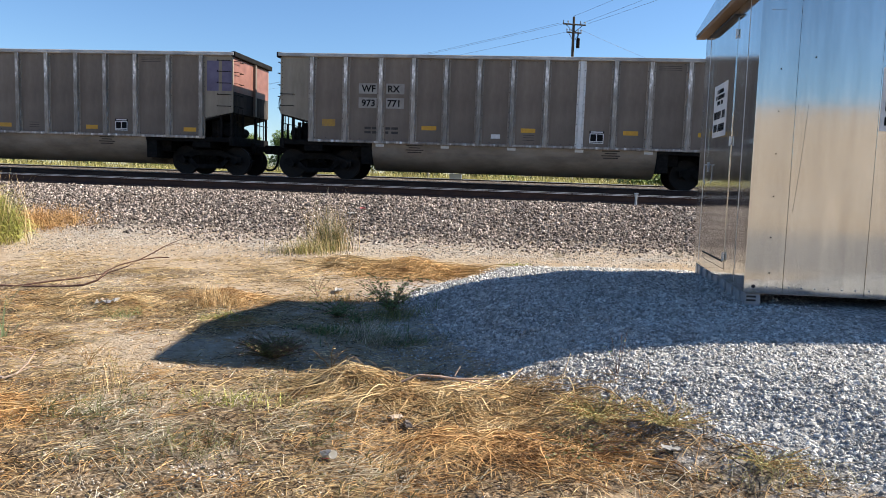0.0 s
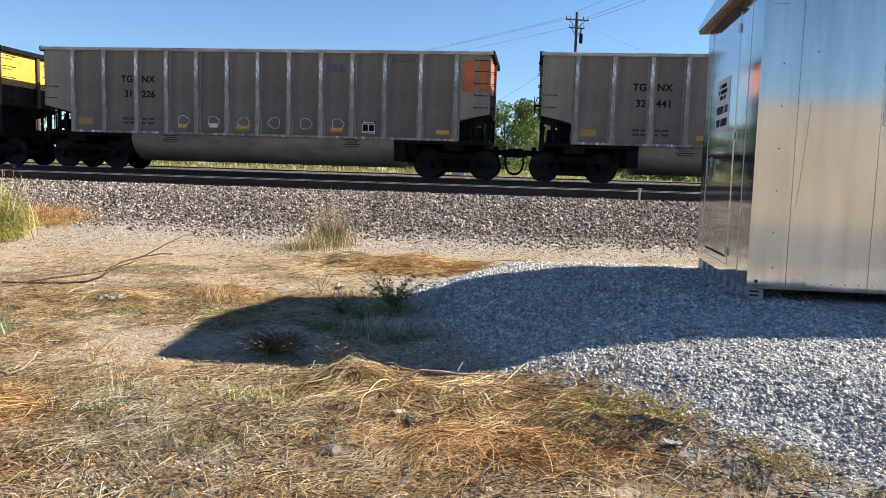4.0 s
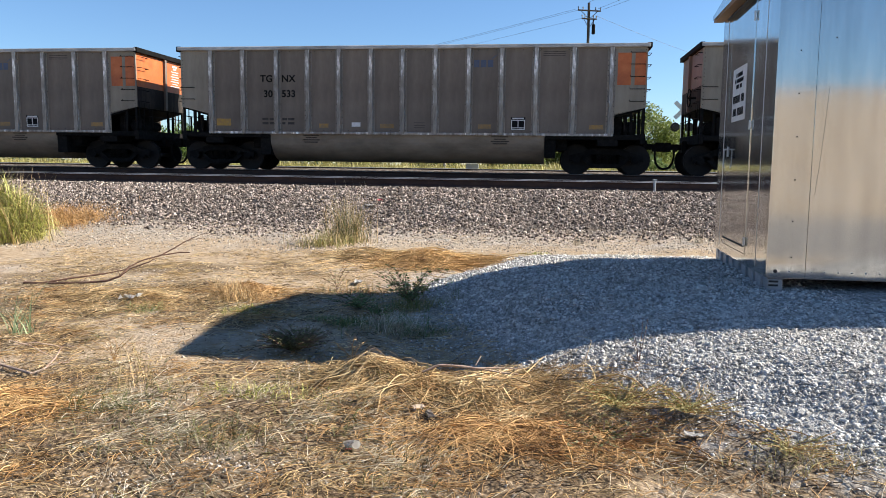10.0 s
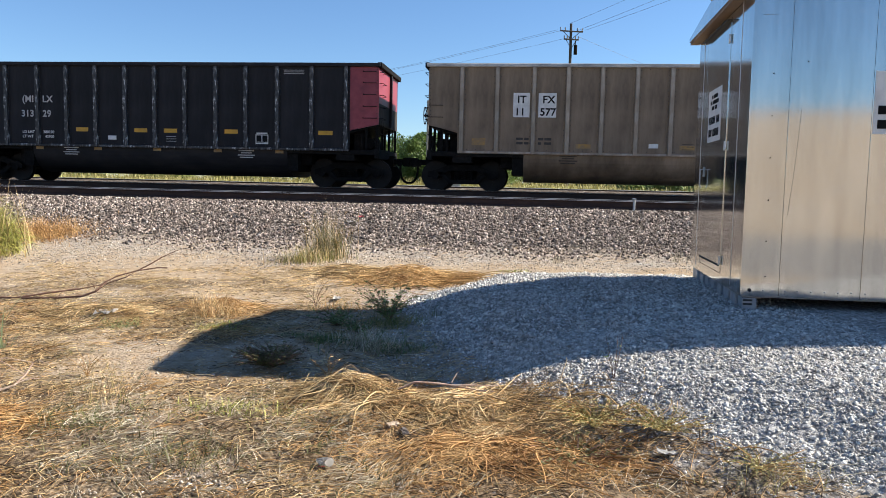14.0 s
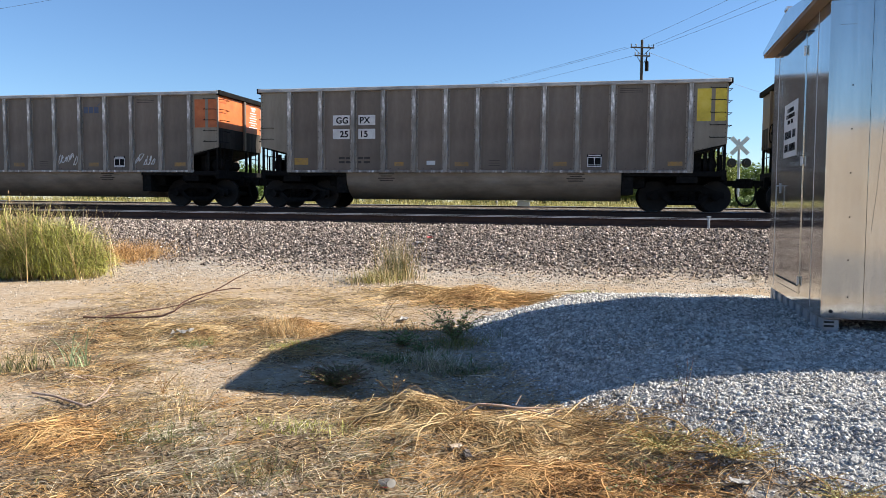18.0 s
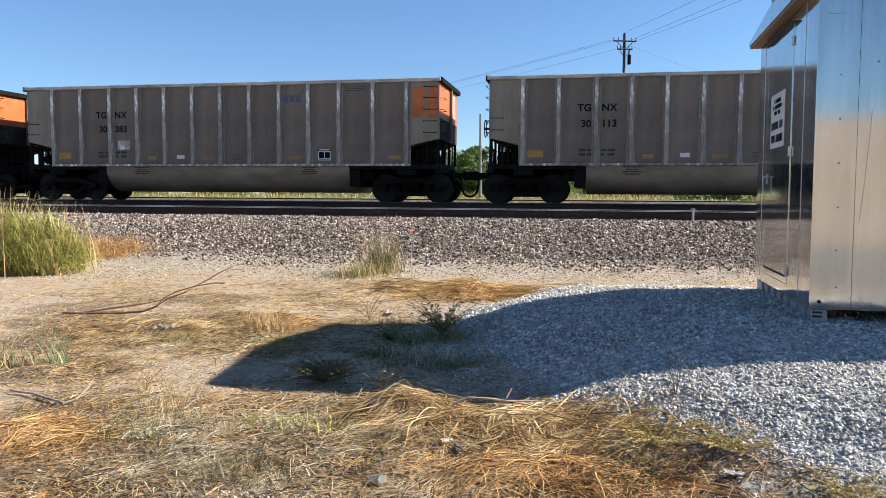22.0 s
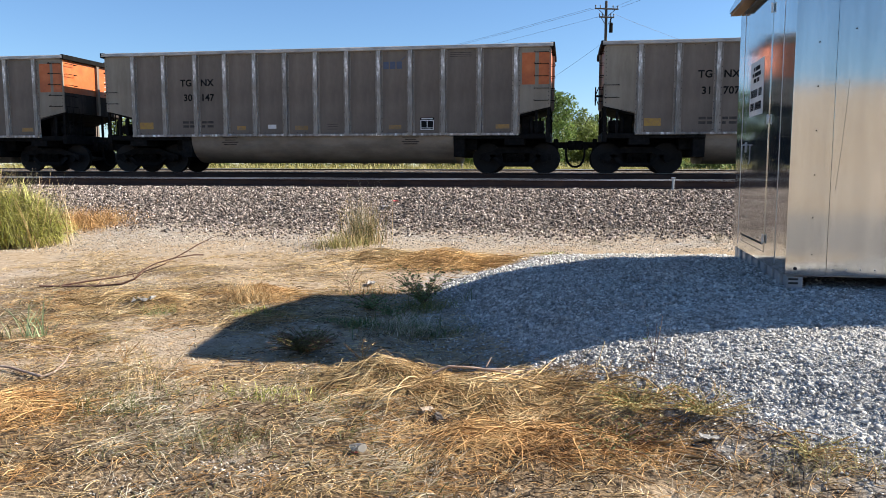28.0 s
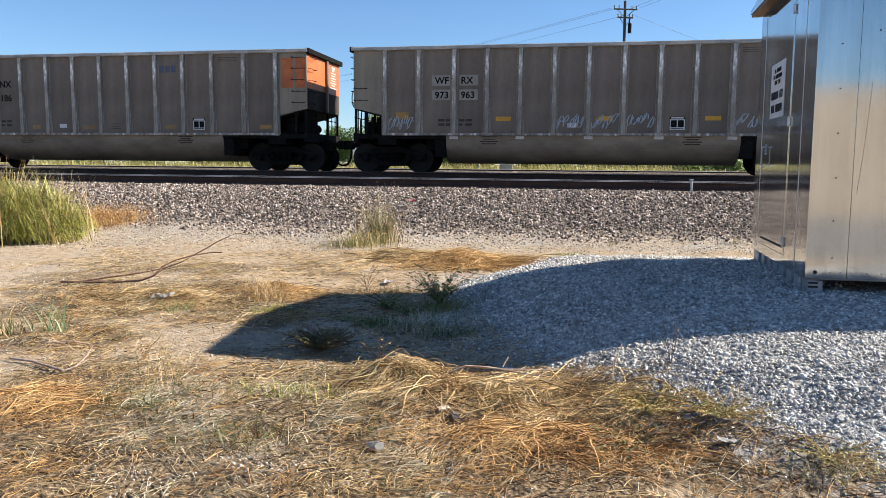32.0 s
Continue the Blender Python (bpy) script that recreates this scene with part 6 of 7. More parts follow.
x, y = scatter(rng, 44000, -6.0, 2.2, 2.7, 10.5, lambda x, y: np.clip(straw_cover(x, y) * 0.35 + 1.0 * blob(x, y, -1.8, 4.5, 1.2, 0.75) + 0.4 * blob(x, y, -0.8, 3.4, 2.4, 0.5) + 0.5 * blob(x, y, 0.9, 4.3, 0.9, 0.45), 0, 1) * no_pad(x, y) * (0.08 + 0.92 * patches(x, y, 2.6, 7.0, 0.0)))
stems("bleached_litter", x, y, 0.06 + 0.32 * rng.random(len(x)) ** 2, 0.0016 + 0.0026 * rng.random(len(x)) ** 2, drift(x, y) + 0.5, 0.004 + 0.022 * rng.random(len(x)), M_STRAW_PALE, "bleached dead grass stalks matted on the dirt", rng, curl=0.3, steps=4, spread=0.7)
x, y = scatter(rng, 40000, -5.8, 2.4, 2.7, 9.0, lambda x, y: straw_cover(x, y) * (0.15 + 0.85 * patches(x, y, 2.9, 5.0, 0.0)))
stems("rusty_litter", x, y, 0.04 + 0.16 * rng.random(len(x)), 0.0014 + 0.002 * rng.random(len(x)), rng.random(len(x)) * 6, 0.004 + 0.025 * rng.random(len(x)), M_STRAW_RED, "rust brown broken stalks among the straw", rng, curl=0.5, steps=4)
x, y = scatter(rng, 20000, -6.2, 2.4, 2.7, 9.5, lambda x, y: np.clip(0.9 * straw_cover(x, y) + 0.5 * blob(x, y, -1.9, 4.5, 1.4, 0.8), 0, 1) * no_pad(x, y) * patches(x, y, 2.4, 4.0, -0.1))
stems("rotted_litter", x, y, 0.04 + 0.14 * rng.random(len(x)), 0.0016 + 0.0026 * rng.random(len(x)), drift(x, y) + rng.normal(size=len(x)), 0.004 + 0.03 * rng.random(len(x)), M_STRAW_DARK, "dark brown stalks under the straw", rng, curl=0.8, steps=4)
x, y = scatter(rng, 19000, -5.5, 2.4, 2.8, 8.5, lambda x, y: np.clip(0.8 * blob(x, y, -2.3, 4.7, 1.3, 0.7) + 0.4 * blob(x, y, 1.0, 4.5, 0.8, 0.45) + 0.6 * straw_cover(x, y) + 0.5 * blob(x, y, -1.3, 4.9, 0.8, 0.4), 0, 1) * no_pad(x, y) * patches(x, y, 2.6, 1.0, -0.05))
blades("olive_undergrowth", x, y, 0.03 + 0.10 * rng.random(len(x)) ** 1.5, 0.004 + 0.005 * rng.random(len(x)), 0.9, M_OLIVE, "low olive weeds growing through the dead straw", rng)
x, y = scatter(rng, 22000, -7.5, 1.0, 3.0, 13.0, lambda x, y: 0.35 * no_pad(x, y) * patches(x, y, 1.3, 9.0, 0.0))
stems("dirt_crumbs", x, y, 0.015 + 0.05 * rng.random(len(x)), 0.002 + 0.003 * rng.random(len(x)), rng.random(len(x)) * 6, 0.004 * rng.random(len(x)), M_STRAW_DARK, "dark crumbs and short twigs scattered over dirt", rng, steps=3)
x, y = scatter(rng, 40000, -7.5, 1.0, 5.0, 13.0, lambda x, y: 0.6 * no_pad(x, y) * patches(x, y, 1.1, 2.0, -0.3))
stems("straw_bits", x, y, 0.03 + 0.10 * rng.random(len(x)), 0.0015 + 0.002 * rng.random(len(x)), rng.random(len(x)) * 6, 0.004 + 0.012 * rng.random(len(x)), M_STRAW, "short golden straw bits scattered over dirt", rng, steps=3)


def build_straw_heap(name, cx, cy, rx, ry, count, long, mat, label, heading, rise, seed):
    """A heap of long bent stalks, pulled over to one side."""
    rng = np.random.default_rng(seed)
    heap = empty(name, pose(cx, cy, gz(cx, cy)))
    dome = (cx, cy, rx * 0.75, ry * 0.8, rise)
    x, y = cx + rng.normal(size=count) * rx * 0.5, cy + rng.normal(size=count) * ry * 0.5
    stems("long_straw", x, y, long * (0.35 + 0.85 * rng.random(count)), 0.0024 + 0.0052 * rng.random(count) ** 2.5, heading, 0.45 * rise * rng.random(count) ** 2, mat, "", rng, parent=heap, curl=1.0, dome=dome, spread=1.1)
    n = count * 2
    x, y = cx + rng.normal(size=n) * rx * 0.55, cy + rng.normal(size=n) * ry * 0.55
    stems("fine_straw", x, y, 0.10 + 0.30 * rng.random(n), 0.0013 + 0.0016 * rng.random(n), heading + rng.choice([0, math.pi], n), 0.02 * rng.random(n), mat, "", rng, parent=heap, curl=0.6, steps=4, dome=dome, spread=1.2)
    n = count // 2
    x, y = x[:n], y[:n]
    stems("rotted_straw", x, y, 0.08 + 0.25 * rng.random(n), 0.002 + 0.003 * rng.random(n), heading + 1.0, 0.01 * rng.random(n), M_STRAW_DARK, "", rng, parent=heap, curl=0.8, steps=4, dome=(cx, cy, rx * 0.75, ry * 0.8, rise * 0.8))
    x, y = cx + rng.normal(size=count) * rx * 0.5, cy + rng.normal(size=count) * ry * 0.5
    stems("broken_straw", x, y, 0.06 + 0.2 * rng.random(count), 0.0014 + 0.0018 * rng.random(count), rng.random(count) * 6.3, 0.03 * rng.random(count), M_STRAW_RED, "", rng, parent=heap, curl=0.5, steps=4, dome=dome)
    tagged(heap, label, "straw heap", "straw heaps")


build_straw_heap("straw_heap", -0.05, 5.22, 0.85, 0.30, 520, 0.55, M_STRAW, "heap of long golden stalks bent over the dirt", -0.15, 0.10, 1)
build_straw_heap("straw_heap", -0.75, 5.55, 0.45, 0.24, 230, 0.60, M_STRAW, "heap of long golden stalks bent over the dirt", 2.9, 0.17, 2)
build_straw_heap("straw_heap", 0.40, 4.85, 0.60, 0.26, 280, 0.42, M_STRAW, "golden heap of bent stalks beside the gravel", 0.1, 0.04, 3)
build_straw_heap("straw_heap", -0.75, 11.55, 0.95, 0.70, 1300, 0.85, M_STRAW_GOLD, "rust golden drift of dead grass before the bank", -0.55, 0.20, 4)
build_straw_heap("straw_heap", -1.95, 12.3, 0.65, 0.5, 420, 0.75, M_STRAW, "pale golden dead grass round a standing tuft", -0.6, 0.12, 5)
build_straw_heap("straw_heap", -2.85, 8.85, 0.40, 0.25, 260, 0.35, M_STRAW_RED, "small rusty drift of dead grass on dirt", 0.4, 0.09, 6)
build_straw_heap("straw_heap", -4.2, 8.4, 0.8, 0.45, 220, 0.45, M_STRAW, "thin golden drift of dead grass on dirt", 0.3, 0.07, 7)
build_straw_heap("straw_heap", 0.35, 4.35, 0.8, 0.35, 330, 0.42, M_STRAW_RED, "rusty mat of broken stalks beside the gravel", 0.2, 0.08, 8)
build_straw_heap("straw_heap", -3.3, 4.7, 0.5, 0.35, 200, 0.5, M_STRAW_RED, "rusty mat of broken stalks on dirt", 0.9, 0.06, 9)


def build_tuft(name, cx, cy, rx, ry, count, height, width, lean, mat, label, seed, mix=None, plumes=0, category="grass tuft", bow=0.5):
    rng = np.random.default_rng(seed)
    tuft = empty(name, pose(cx, cy, gz(cx, cy)))
    x, y = cx + rng.normal(size=count) * rx * 0.5, cy + rng.normal(size=count) * ry * 0.5
    dome = np.exp(-0.5 * (((x - cx) / rx) ** 2 + ((y - cy) / ry) ** 2))
    h = height * (0.45 + 0.6 * rng.random(count)) * (0.35 + 0.65 * dome)
    blades("grass_mass", x, y, h, width * (0.6 + 0.7 * rng.random(count)), lean, mat, "", rng, parent=tuft, bow=bow)
    if mix:
        n = count // 2
        x, y = cx + rng.normal(size=n) * rx * 0.55, cy + rng.normal(size=n) * ry * 0.55
        blades("dry_grass", x, y, height * (0.5 + 0.7 * rng.random(n)), width * (0.5 + 0.5 * rng.random(n)), lean * 1.1, mix, "dry blades", rng, parent=tuft, bow=bow)
    if plumes:
        x, y = cx + rng.normal(size=plumes) * rx * 0.5, cy + rng.normal(size=plumes) * ry * 0.5
        blades("seed_head", x, y, height * (1.0 + 0.35 * rng.random(plumes)), np.full(plumes, width * 0.5), lean * 0.55, M_STRAW_PALE, "pale seed stalks", rng, parent=tuft, bow=0.3)
    tagged(tuft, label, category, "grass tufts")
    return tuft


def build_clump(cx, cy, rx, ry, high, count, mat, label, seed):
    """A rounded clump of drooping grass: blades that spring from all through a low dome, with seed heads over it."""
    rng = np.random.default_rng(seed)
    clump = empty("grass_clump", pose(cx, cy, gz(cx, cy)))
    for name, part_count, stuff, long, word in (("grass_mass", count, mat, 0.5, ""), ("dry_grass", count // 2, M_GRASS_DRY, 0.55, "dry blades")):
        r, a = np.sqrt(rng.random(part_count)), rng.random(part_count) * math.tau
        x, y = cx + rx * r * np.cos(a), cy + ry * r * np.sin(a)
        dome = high * np.sqrt(np.clip(1 - r * r, 0, 1)) * (0.9 + 0.1 * np.sin(3 * a) + 0.12 * np.sin(7 * a + 1))
        blades(name, x, y, long * (0.6 + 0.8 * rng.random(part_count)), 0.009 + 0.010 * rng.random(part_count), 1.0, stuff, word, rng, parent=clump, bow=0.85, lift=dome * rng.random(part_count) ** 0.6 * 0.85)
    n = 220
    x, y = cx + rng.normal(size=n) * rx * 0.5, cy + rng.normal(size=n) * ry * 0.4
    blades("seed_head", x, y, high * (0.85 + 0.5 * rng.random(n)), np.full(n, 0.016), 0.5, M_STRAW, "pale seed stalks", rng, parent=clump, bow=0.45)
    tagged(clump, label, "grass clump", "grass clumps")


build_clump(-9.5, 13.75, 1.0, 0.8, 1.15, 4200, M_GRASS, "large rounded clump of tall yellow green grass at the bank's foot", 31)
build_clump(-10.9, 14.5, 1.0, 0.8, 1.35, 3000, M_GRASS, "tall half-dry grass clump with pale seed heads", 32)
build_tuft("grass_tuft", -9.5, 16.3, 1.1, 0.9, 2000, 0.55, 0.010, 1.2, M_STRAW_RED, "rusty dry grass tuft on the bank", 33, None, 20)
build_tuft("grass_tuft", -10.2, 15.6, 0.45, 0.35, 80, 1.25, 0.012, 0.6, M_STRAW_PALE, "bleached stalks standing on the bank", 34, None, 12)
build_tuft("grass_tuft", -2.55, 14.15, 0.36, 0.28, 300, 0.95, 0.009, 0.42, M_OLIVE, "upright half-dry grass tuft before the bank", 35, M_STRAW, 40)
build_tuft("grass_tuft", -2.85, 13.6, 0.6, 0.4, 240, 0.45, 0.010, 0.7, M_GRASS_DRY, "half-dry grass tuft before the bank", 36, M_STRAW)
build_tuft("grass_tuft", -0.85, 7.15, 0.36, 0.26, 330, 0.30, 0.007, 0.9, M_STRAW_PALE, "greyish dry grass tuft in the shed's shadow", 37, M_WEED)
build_tuft("grass_tuft", -2.85, 8.45, 0.34, 0.26, 420, 0.36, 0.006, 1.0, M_STRAW, "low golden grass tuft on dirt", 38, M_STRAW_RED)
build_tuft("grass_tuft", -2.5, 7.75, 0.45, 0.2, 300, 0.10, 0.007, 0.9, M_GRASS, "low green grass patch at the shadow's edge", 39)
build_tuft("grass_tuft", -3.6, 7.7, 0.26, 0.22, 90, 0.2, 0.006, 0.9, M_WEED, "small green grass tuft among straw", 40, M_STRAW)
build_tuft("grass_tuft", -0.72, 5.5, 0.15, 0.12, 130, 0.16, 0.007, 0.7, M_GRASS, "small green grass tuft in the straw heap", 41)
build_tuft("grass_tuft", -2.45, 4.75, 0.6, 0.4, 260, 0.20, 0.006, 1.3, M_OLIVE, "thin olive dry grass patch", 42, M_STRAW_PALE)
build_tuft("grass_tuft", -1.55, 4.2, 0.5, 0.35, 320, 0.16, 0.005, 1.0, M_OLIVE, "thin olive dry grass patch", 43, M_STRAW_PALE)
build_tuft("grass_tuft", -1.6, 5.05, 0.5, 0.25, 300, 0.14, 0.006, 0.9, M_GRASS, "thin green grass patch among straw", 44, M_STRAW_PALE)
build_tuft("grass_tuft", -2.6, 5.3, 0.28, 0.3, 46, 0.46, 0.004, 0.5, M_STRAW, "tall thin dry stalks standing in straw", 45, M_GRASS_DRY)
build_tuft("grass_tuft", 1.75, 3.95, 0.35, 0.2, 120, 0.14, 0.005, 0.9, M_GRASS_DRY, "low green grass tuft beside gravel", 46, M_GRASS_DRY)
build_tuft("grass_tuft", -4.4, 6.75, 0.14, 0.14, 26, 0.62, 0.016, 0.6, M_SAGE, "tall grey green stalks with drooping blades", 47)
build_tuft("grass_tuft", -4.9, 6.6, 0.3, 0.3, 120, 0.30, 0.008, 0.7, M_OLIVE, "olive grass tuft among straw", 49, M_STRAW)
build_tuft("grass_tuft", 1.9, 14.1, 0.16, 0.14, 60, 0.3, 0.008, 0.9, M_STRAW_PALE, "small bleached tuft at the bank's foot", 50)
build_tuft("grass_tuft", 4.3, 14.5, 0.16, 0.14, 50, 0.35, 0.008, 0.7, M_STRAW_PALE, "small bleached tuft at the bank's foot", 51)
build_tuft("grass_tuft", 0.96, 12.8, 0.35, 0.15, 160, 0.08, 0.01, 0.9, M_GRASS, "low green patch at the gravel's edge", 48)


def build_weed(name, cx, cy, height, spread, twigs, mat, label, seed, leaf_len=0.05, leaves=14, bare=False):
    """A branching weed: thin stems with small pointed leaves along them."""
    r = random.Random(seed)
    weed = empty(name, pose(cx, cy, gz(cx, cy)))
    bm = bmesh.new()
    lv, lf = [], []
    for k in range(twigs):
        a = r.random() * math.tau
        reach, top = spread * (0.35 + 0.65 * r.random()), height * (0.4 + 0.6 * r.random())
        pts = [Vector((reach * f ** 1.2 * math.cos(a + 0.5 * f), reach * f ** 1.2 * math.sin(a + 0.5 * f), top * f ** 0.8)) for f in (0, 0.33, 0.66, 1.0)]
        bent(bm, pts, 0.0018, 4)
        for j in range(0 if bare else leaves):
            f = 0.2 + 0.8 * r.random()
            i = min(2, int(f * 3))
            p = pts[i].lerp(pts[i + 1], f * 3 - i)
            b = r.random() * math.tau
            d = Vector((math.cos(b), math.sin(b), r.uniform(-0.2, 0.7))).normalized() * leaf_len * r.uniform(0.6, 1.3)
            w = d.cross(Vector((r.uniform(-1, 1), r.uniform(-1, 1), 1))).normalized() * leaf_len * 0.22
            n = len(lv)
            lv += [p, p + d * 0.5 + w, p + d, p + d * 0.5 - w]
            lf += [(n, n + 1, n + 2), (n, n + 2, n + 3)]
    part("stem_work", bm, M_BRANCH if mat in (M_WEED, M_OLIVE) else M_STRAW_RED, weed)["kind"] = "stuff"
    if lv:
        ob = fast_mesh("foliage", np.array([tuple(v) for v in lv]), np.array(lf), mat)
        ob.parent = weed
        ob["kind"] = "stuff"
    tagged(weed, label, "weed", "weeds")


build_weed("weed", -0.78, 8.3, 0.46, 0.48, 60, M_WEED, "leafy green weed growing at the gravel's edge", 1, 0.05, 12)
build_tuft("grass_tuft", -0.74, 8.1, 0.42, 0.22, 170, 0.28, 0.008, 1.0, M_GRASS_DRY, "half-dry grass round a weed at the gravel's edge", 52, M_WEED)
build_tuft("grass_tuft", -1.45, 8.95, 0.5, 0.16, 220, 0.20, 0.007, 1.0, M_STRAW_RED, "rusty dry grass at the shadow's edge", 53, M_OLIVE)
build_tuft("grass_tuft", -1.62, 7.5, 0.30, 0.12, 240, 0.07, 0.008, 1.0, M_WEED, "low green patch on shaded dirt", 54)
build_tuft("grass_tuft", -1.32, 7.35, 0.22, 0.14, 220, 0.13, 0.008, 0.9, M_WEED, "low green patch on shaded dirt", 55, M_GRASS_DRY)
build_tuft("grass_tuft", -0.50, 7.0, 0.34, 0.14, 150, 0.12, 0.007, 1.0, M_OLIVE, "low olive grass at the shaded gravel's edge", 56, M_WEED)
build_tuft("grass_tuft", -1.95, 8.0, 0.5, 0.16, 160, 0.07, 0.007, 1.0, M_OLIVE, "low olive patch on shaded dirt", 57)
build_weed("weed", -1.80, 9.2, 0.36, 0.26, 14, M_WEED, "sparse weed with bare reddish twigs", 2, 0.03, 3)
build_weed("weed", -1.62, 6.28, 0.20, 0.36, 240, M_OLIVE, "low dark olive weed bush in the shed's shadow", 3, 0.024, 20)
build_weed("weed", -1.35, 8.1, 0.16, 0.40, 40, M_WEED, "low spreading green weed in shadow", 4, 0.04, 14)
build_weed("weed", -1.05, 7.75, 0.14, 0.30, 26, M_WEED, "low spreading green weed in shadow", 5, 0.035, 12)
build_weed("weed", 0.95, 4.85, 0.13, 0.40, 80, M_GRASS_DRY, "yellowish weed growing beside gravel", 6, 0.022, 22)
build_weed("weed", 1.35, 4.65, 0.13, 0.34, 60, M_GRASS_DRY, "yellowish weed growing beside gravel", 7, 0.022, 22)
build_weed("weed", 0.75, 4.4, 0.12, 0.45, 34, M_OLIVE, "dull green weed among rusty straw", 8, 0.03, 12)
build_weed("weed", 1.75, 4.1, 0.11, 0.30, 30, M_GRASS_DRY, "fresh green weed beside gravel", 9, 0.022, 14)
build_weed("weed", 1.18, 5.35, 0.34, 0.10, 5, M_WEED, "single bare twig standing in gravel", 11, 0.03, 2)
build_weed("weed", -3.05, 5.9, 0.22, 0.2, 10, M_STRAW_PALE, "bleached standing weed with bare twigs", 12, 0.03, 6)
build_weed("weed", -1.05, 6.0, 0.30, 0.22, 14, M_STRAW, "dead curled weed at the shadow's edge", 13, 0.03, 5)


def build_branch(limbs, label, seed, twigs, bark=M_BRANCH):
    """A dead branch lying on the ground: limbs that thin out, and a few side twigs."""
    r = random.Random(seed)
    x0, y0, h0 = limbs[0][1][0]
    base = Vector((x0, y0, gz(x0, y0)))
    branch = empty("dead_branch", Matrix.Translation(base))
    for radius, points in limbs:
        pts = [Vector((x, y, gz(x, y) + h)) - base for x, y, h in points]
        half = max(2, len(pts) // 2)
        part("limb", bent(bmesh.new(), pts[:half + 1], radius, 7), bark, branch)
        if len(pts) > half + 1:
            part("limb", bent(bmesh.new(), pts[half:], radius * 0.6, 7), bark, branch)
        for k in range(twigs):
            p = pts[r.randrange(1, len(pts))]
            d = Vector((r.uniform(-1, 1), r.uniform(-1, 1), r.uniform(0.0, 0.5))).normalized() * r.uniform(0.15, 0.4)
            part("twig", bent(bmesh.new(), [p, p + d * 0.5 + Vector((0, 0, 0.03)), p + d], radius * 0.3, 5), bark, branch)
    tagged(branch, label, "branch", "fallen branches")


build_branch([(0.014, [(-5.95, 9.25, 0.02), (-5.6, 9.27, 0.02), (-5.2, 9.28, 0.02), (-4.85, 9.28, 0.03), (-4.70, 9.35, 0.08), (-4.62, 9.45, 0.20), (-4.50, 9.55, 0.27), (-4.28, 9.65, 0.33), (-4.05, 9.75, 0.36), (-3.92, 9.75, 0.36)]), (0.008, [(-4.28, 9.65, 0.33), (-4.12, 9.72, 0.42), (-4.0, 9.78, 0.50), (-3.84, 9.85, 0.58)]), (0.012, [(-5.75, 9.25, 0.02), (-5.4, 9.4, 0.06), (-5.0, 9.55, 0.10), (-4.7, 9.65, 0.15), (-4.45, 9.7, 0.24)])], "forked reddish dead branch lying on dry dirt", 3, 3)
build_branch([(0.010, [(-0.42, 5.42, 0.10), (-0.30, 5.44, 0.15), (-0.12, 5.45, 0.14), (0.05, 5.44, 0.10), (0.20, 5.42, 0.07), (0.30, 5.42, 0.05)]), (0.007, [(-0.20, 5.40, 0.16), (-0.02, 5.36, 0.15), (0.16, 5.40, 0.12), (0.34, 5.44, 0.08)]), (0.006, [(-0.02, 5.45, 0.14), (0.00, 5.47, 0.17), (0.02, 5.48, 0.20)])], "pale broken dead stalks over a straw heap", 8, 0, M_BRANCH_PALE)
build_branch([(0.011, [(-4.14, 5.73, 0.03), (-3.9, 5.66, 0.03), (-3.66, 5.55, 0.03), (-3.50, 5.47, 0.03), (-3.43, 5.52, 0.05), (-3.40, 5.62, 0.10), (-3.38, 5.7, 0.18)])], "pale curved dead branch among straw", 5, 4, M_BRANCH_PALE)


# ---- litter ----
def build_cup(x, y):
    """A crushed cup lying on its side: rings of a thin wall, dented at random."""
    r = random.Random(4)
    cup = empty("plastic_cup", pose(x, y, gz(x, y) + 0.03, 80, 10, 50))
    rings, sides = 6, 16
    verts = [[(0.024 + 0.002 * k) * (1 + 0.16 * math.sin(3 * a + k) + r.uniform(-0.10, 0.10)) for a in (math.tau * i / sides for i in range(sides))] for k in range(rings)]
    bm = bmesh.new()
    loops = []
    for k, ring in enumerate(verts):
        loops.append([bm.verts.new((rad * math.cos(math.tau * i / sides), 0.72 * rad * math.sin(math.tau * i / sides), 0.017 * k)) for i, rad in enumerate(ring)])
    for low, high in zip(loops, loops[1:]):
        for i in range(sides):
            bm.faces.new((low[i], low[(i + 1) % sides], high[(i + 1) % sides], high[i]))
    bm.faces.new(loops[0][::-1])
    part("cup_body", bm, M_PLASTIC, cup)
    bm = bmesh.new()
    tube(bm, (0, 0, 0.084), (0, 0, 0.09), 0.033, 16)
    for v in bm.verts:
        v.co.y *= 0.72
    part("rim", bm, M_PLASTIC, cup)
    part("label_patch", boxes((-0.022, 0.012, -0.030, -0.026, 0.015, 0.04)), M_PINK, cup, "red print on the cup")
    tagged(cup, "crushed clear plastic cup lying in straw", "plastic cup")


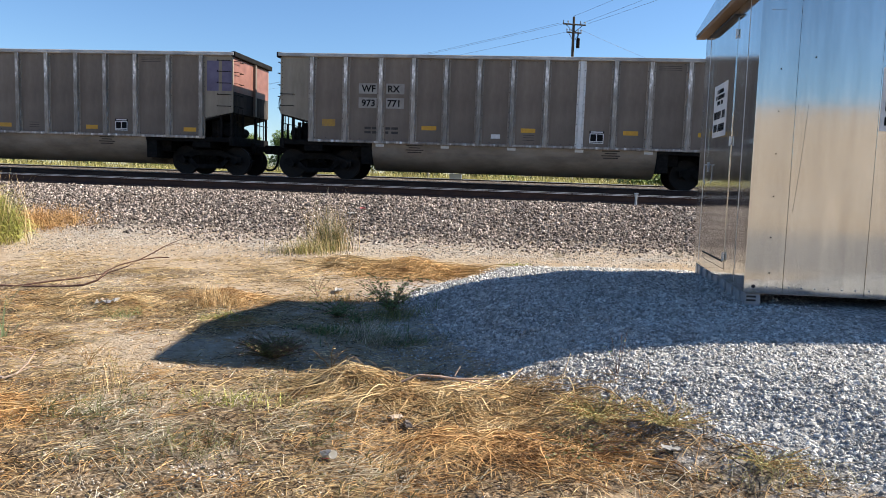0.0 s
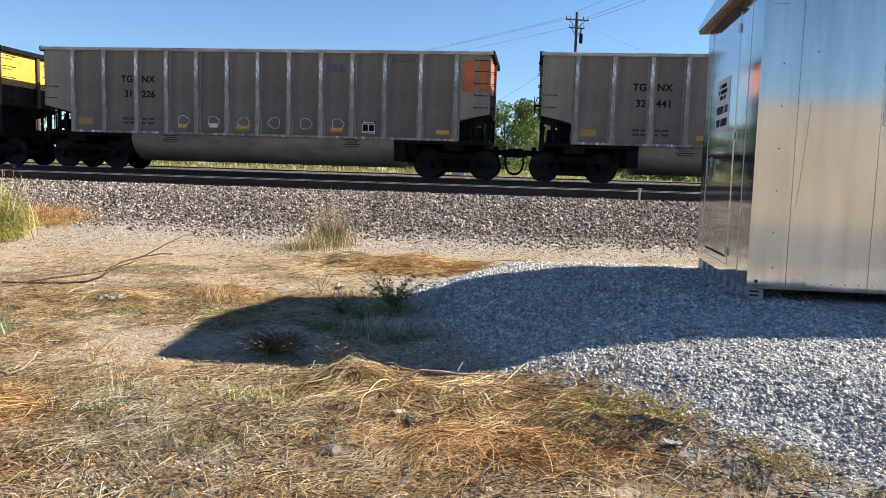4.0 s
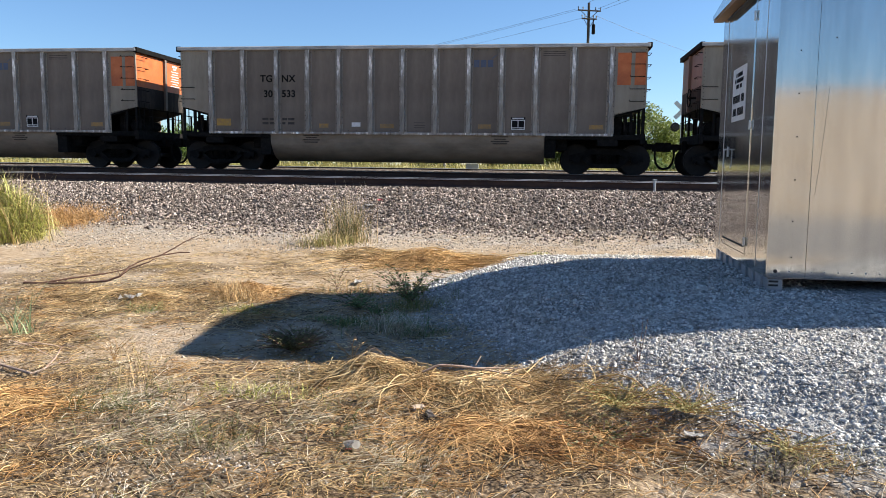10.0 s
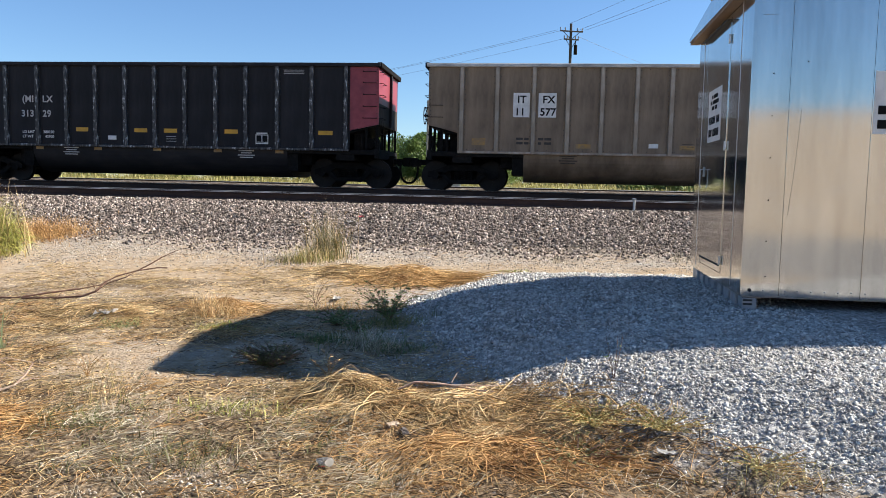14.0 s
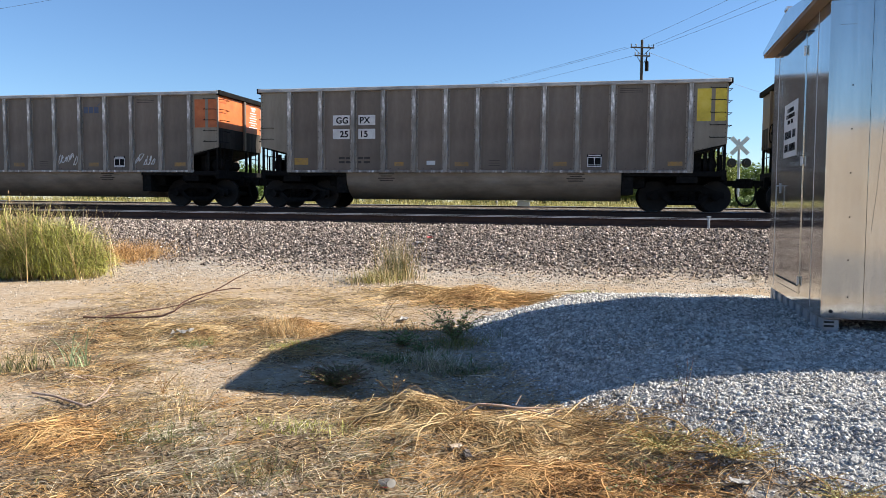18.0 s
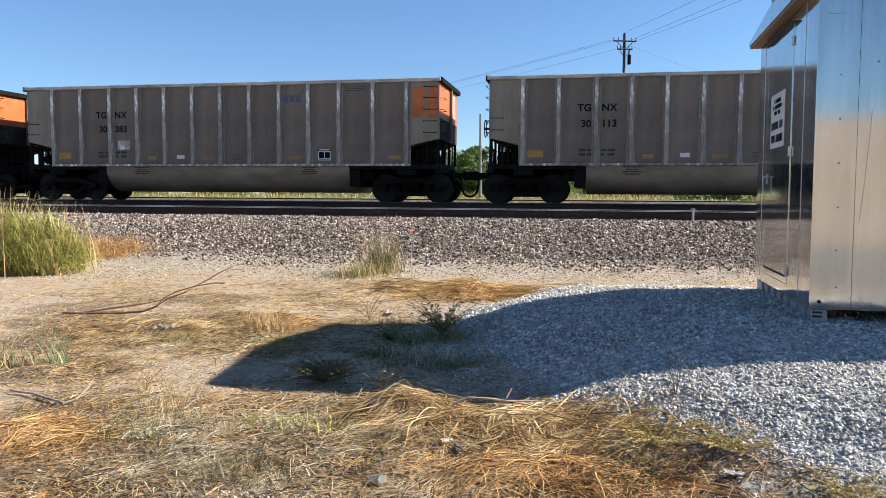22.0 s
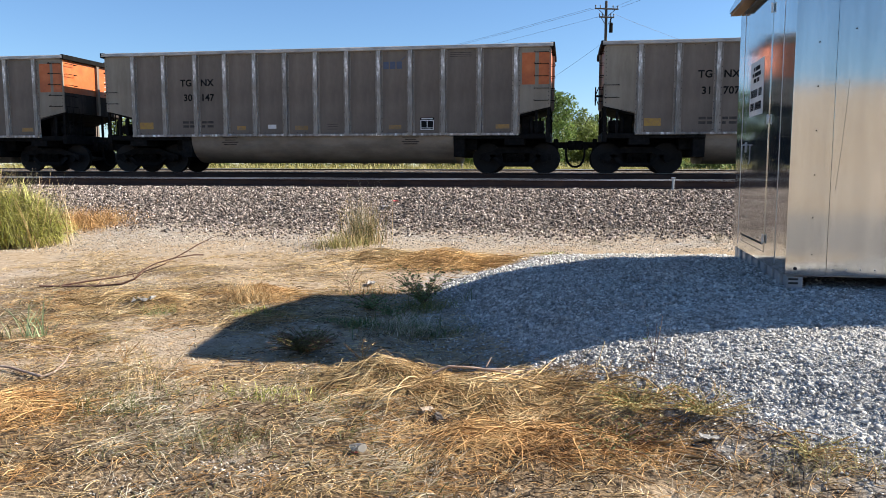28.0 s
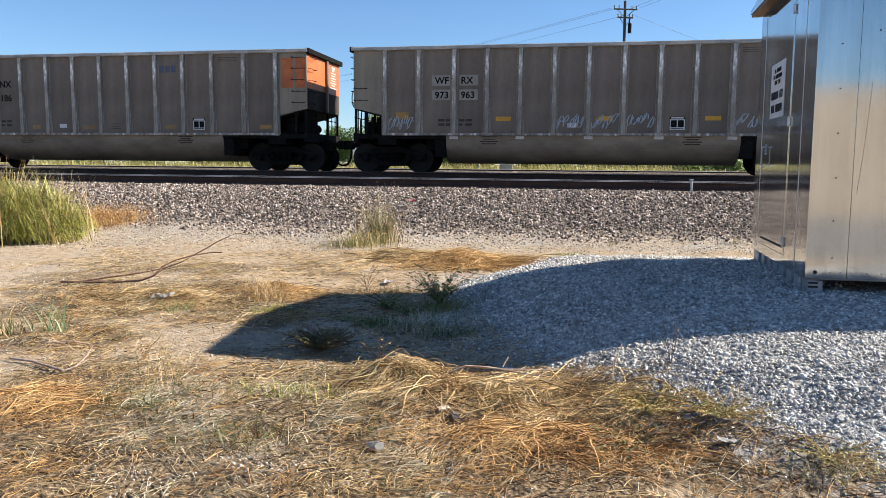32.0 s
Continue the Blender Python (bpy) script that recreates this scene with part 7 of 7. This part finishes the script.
def build_scrap(x, y, w, d, mat, label, seed, name="paper_scrap"):
    """A crumpled sheet: a small grid with folds, given some thickness."""
    r = random.Random(seed)
    bm = bmesh.new()
    bmesh.ops.create_grid(bm, x_segments=5, y_segments=4, size=0.5)
    for v in bm.verts:
        v.co = Vector((v.co.x * w + r.uniform(-0.1, 0.1) * w, v.co.y * d + r.uniform(-0.1, 0.1) * d, r.uniform(0.0, 0.32) * d))
    g = bmesh.ops.extrude_face_region(bm, geom=bm.faces[:])
    for e in g["geom"]:
        if isinstance(e, bmesh.types.BMVert):
            e.co.z += 0.004
    ob = part(name, bm, mat, None, m=pose(x, y, gz(x, y) + 0.02, 0, 0, r.uniform(0, 180)))
    tagged(ob, label, "litter", "scraps of litter")


build_cup(-0.77, 4.14)
build_scrap(1.30, 4.33, 0.11, 0.06, M_PAPER, "flat crumpled whitish paper beside gravel", 1)
build_scrap(-0.40, 4.76, 0.08, 0.06, M_TAN_CARD, "crumpled tan card in straw", 2)
build_scrap(-0.31, 4.68, 0.12, 0.05, M_RUBBISH, "weathered dark wrapper in straw", 3, "plastic_scrap")
build_scrap(-4.0, 8.18, 0.22, 0.16, M_PLASTIC, "crumpled clear plastic on dirt", 4, "plastic_scrap")
build_scrap(-1.6, 9.62, 0.20, 0.10, M_PAPER, "flat white scrap on dirt", 5)
build_scrap(-2.58, 17.25, 0.26, 0.18, M_PAPER, "white scrap on ballast", 6)
build_scrap(-2.4, 17.7, 0.17, 0.12, M_PINK, "faded red scrap on ballast", 7, "plastic_scrap")


def build_marker():
    """A short steel post that stands beside the near rail."""
    x, y = 4.33, 18.55
    post = empty("track_marker", pose(x, y, gz(x, y)))
    bm = bmesh.new()
    tube(bm, (0, 0, -0.1), (0, 0, 0.27), 0.03, 10)
    part("post", bm, M_GALV, post)
    part("cap", boxes((-0.05, 0.05, -0.045, 0.045, 0.271, 0.30), bevel=0.008), M_GALV, post)
    tagged(post, "short grey steel post beside the rail", "marker post")


build_marker()

# ---- grass beyond the far track ----
rng = np.random.default_rng(77)
x, y = scatter(rng, 16000, -46, 36, 33.2, 50, lambda x, y: 0.5 + 0.5 * np.sin(x * 0.7 + 2 * np.sin(y)) ** 2)
blades("field_grass", x, y, 0.08 + 0.24 * rng.random(len(x)) ** 1.5, 0.03 + 0.03 * rng.random(len(x)), 0.7, M_GRASS_DRY, "pale green and straw field grass", rng)
x, y = scatter(rng, 8000, -46, 36, 33.4, 54, lambda x, y: 0.4 + 0.6 * (np.sin(x * 0.31 + 1) > 0.1))
blades("green_field_grass", x, y, 0.06 + 0.14 * rng.random(len(x)) ** 2, 0.03 + 0.03 * rng.random(len(x)), 0.7, M_GRASS, "green field grass", rng)
x, y = scatter(rng, 9000, -48, 38, 42, 48, lambda x, y: 0.5 + 0.5 * np.sin(x * 0.5 + y) ** 2)
blades("tall_field_grass", x, y, 0.25 + 0.35 * rng.random(len(x)), 0.03 + 0.03 * rng.random(len(x)), 0.6, M_GRASS_DRY, "tall yellowish green field grass", rng)

build_big_stones()


# ---- what moves ----
def motions():
    for index, car in CARS:
        x = FIRST_X + PITCH * index
        walk(car, [(t, LINE @ pose(x - SPEED * t + surge(t), TRACK_TRAIN, HEAD_TRAIN)) for t in range(33)])
    turn = math.degrees(SPEED / 0.457)
    for side, sets in WHEELSETS.items():
        steps = 480
        walk(sets[0], [(32.0 * k / steps, pose(side * 0.89, 0, 0.457, 0, -turn * 32.0 * k / steps, 0)) for k in range(steps + 1)])
        keys = sets[0].animation_data
        for ws in sets[1:]:
            ws.rotation_mode = "QUATERNION"
            data = ws.animation_data_create()
            data.action = keys.action
            data.action_slot = keys.action_slot


def surge(t):
    """How far the train is ahead of or behind its even pace, gliding between the known times."""
    for (t0, a), (t1, b) in zip(SURGE, SURGE[1:]):
        if t <= t1:
            f = (t - t0) / (t1 - t0)
            return a + (b - a) * f * f * (3 - 2 * f)
    return SURGE[-1][1]


motions()
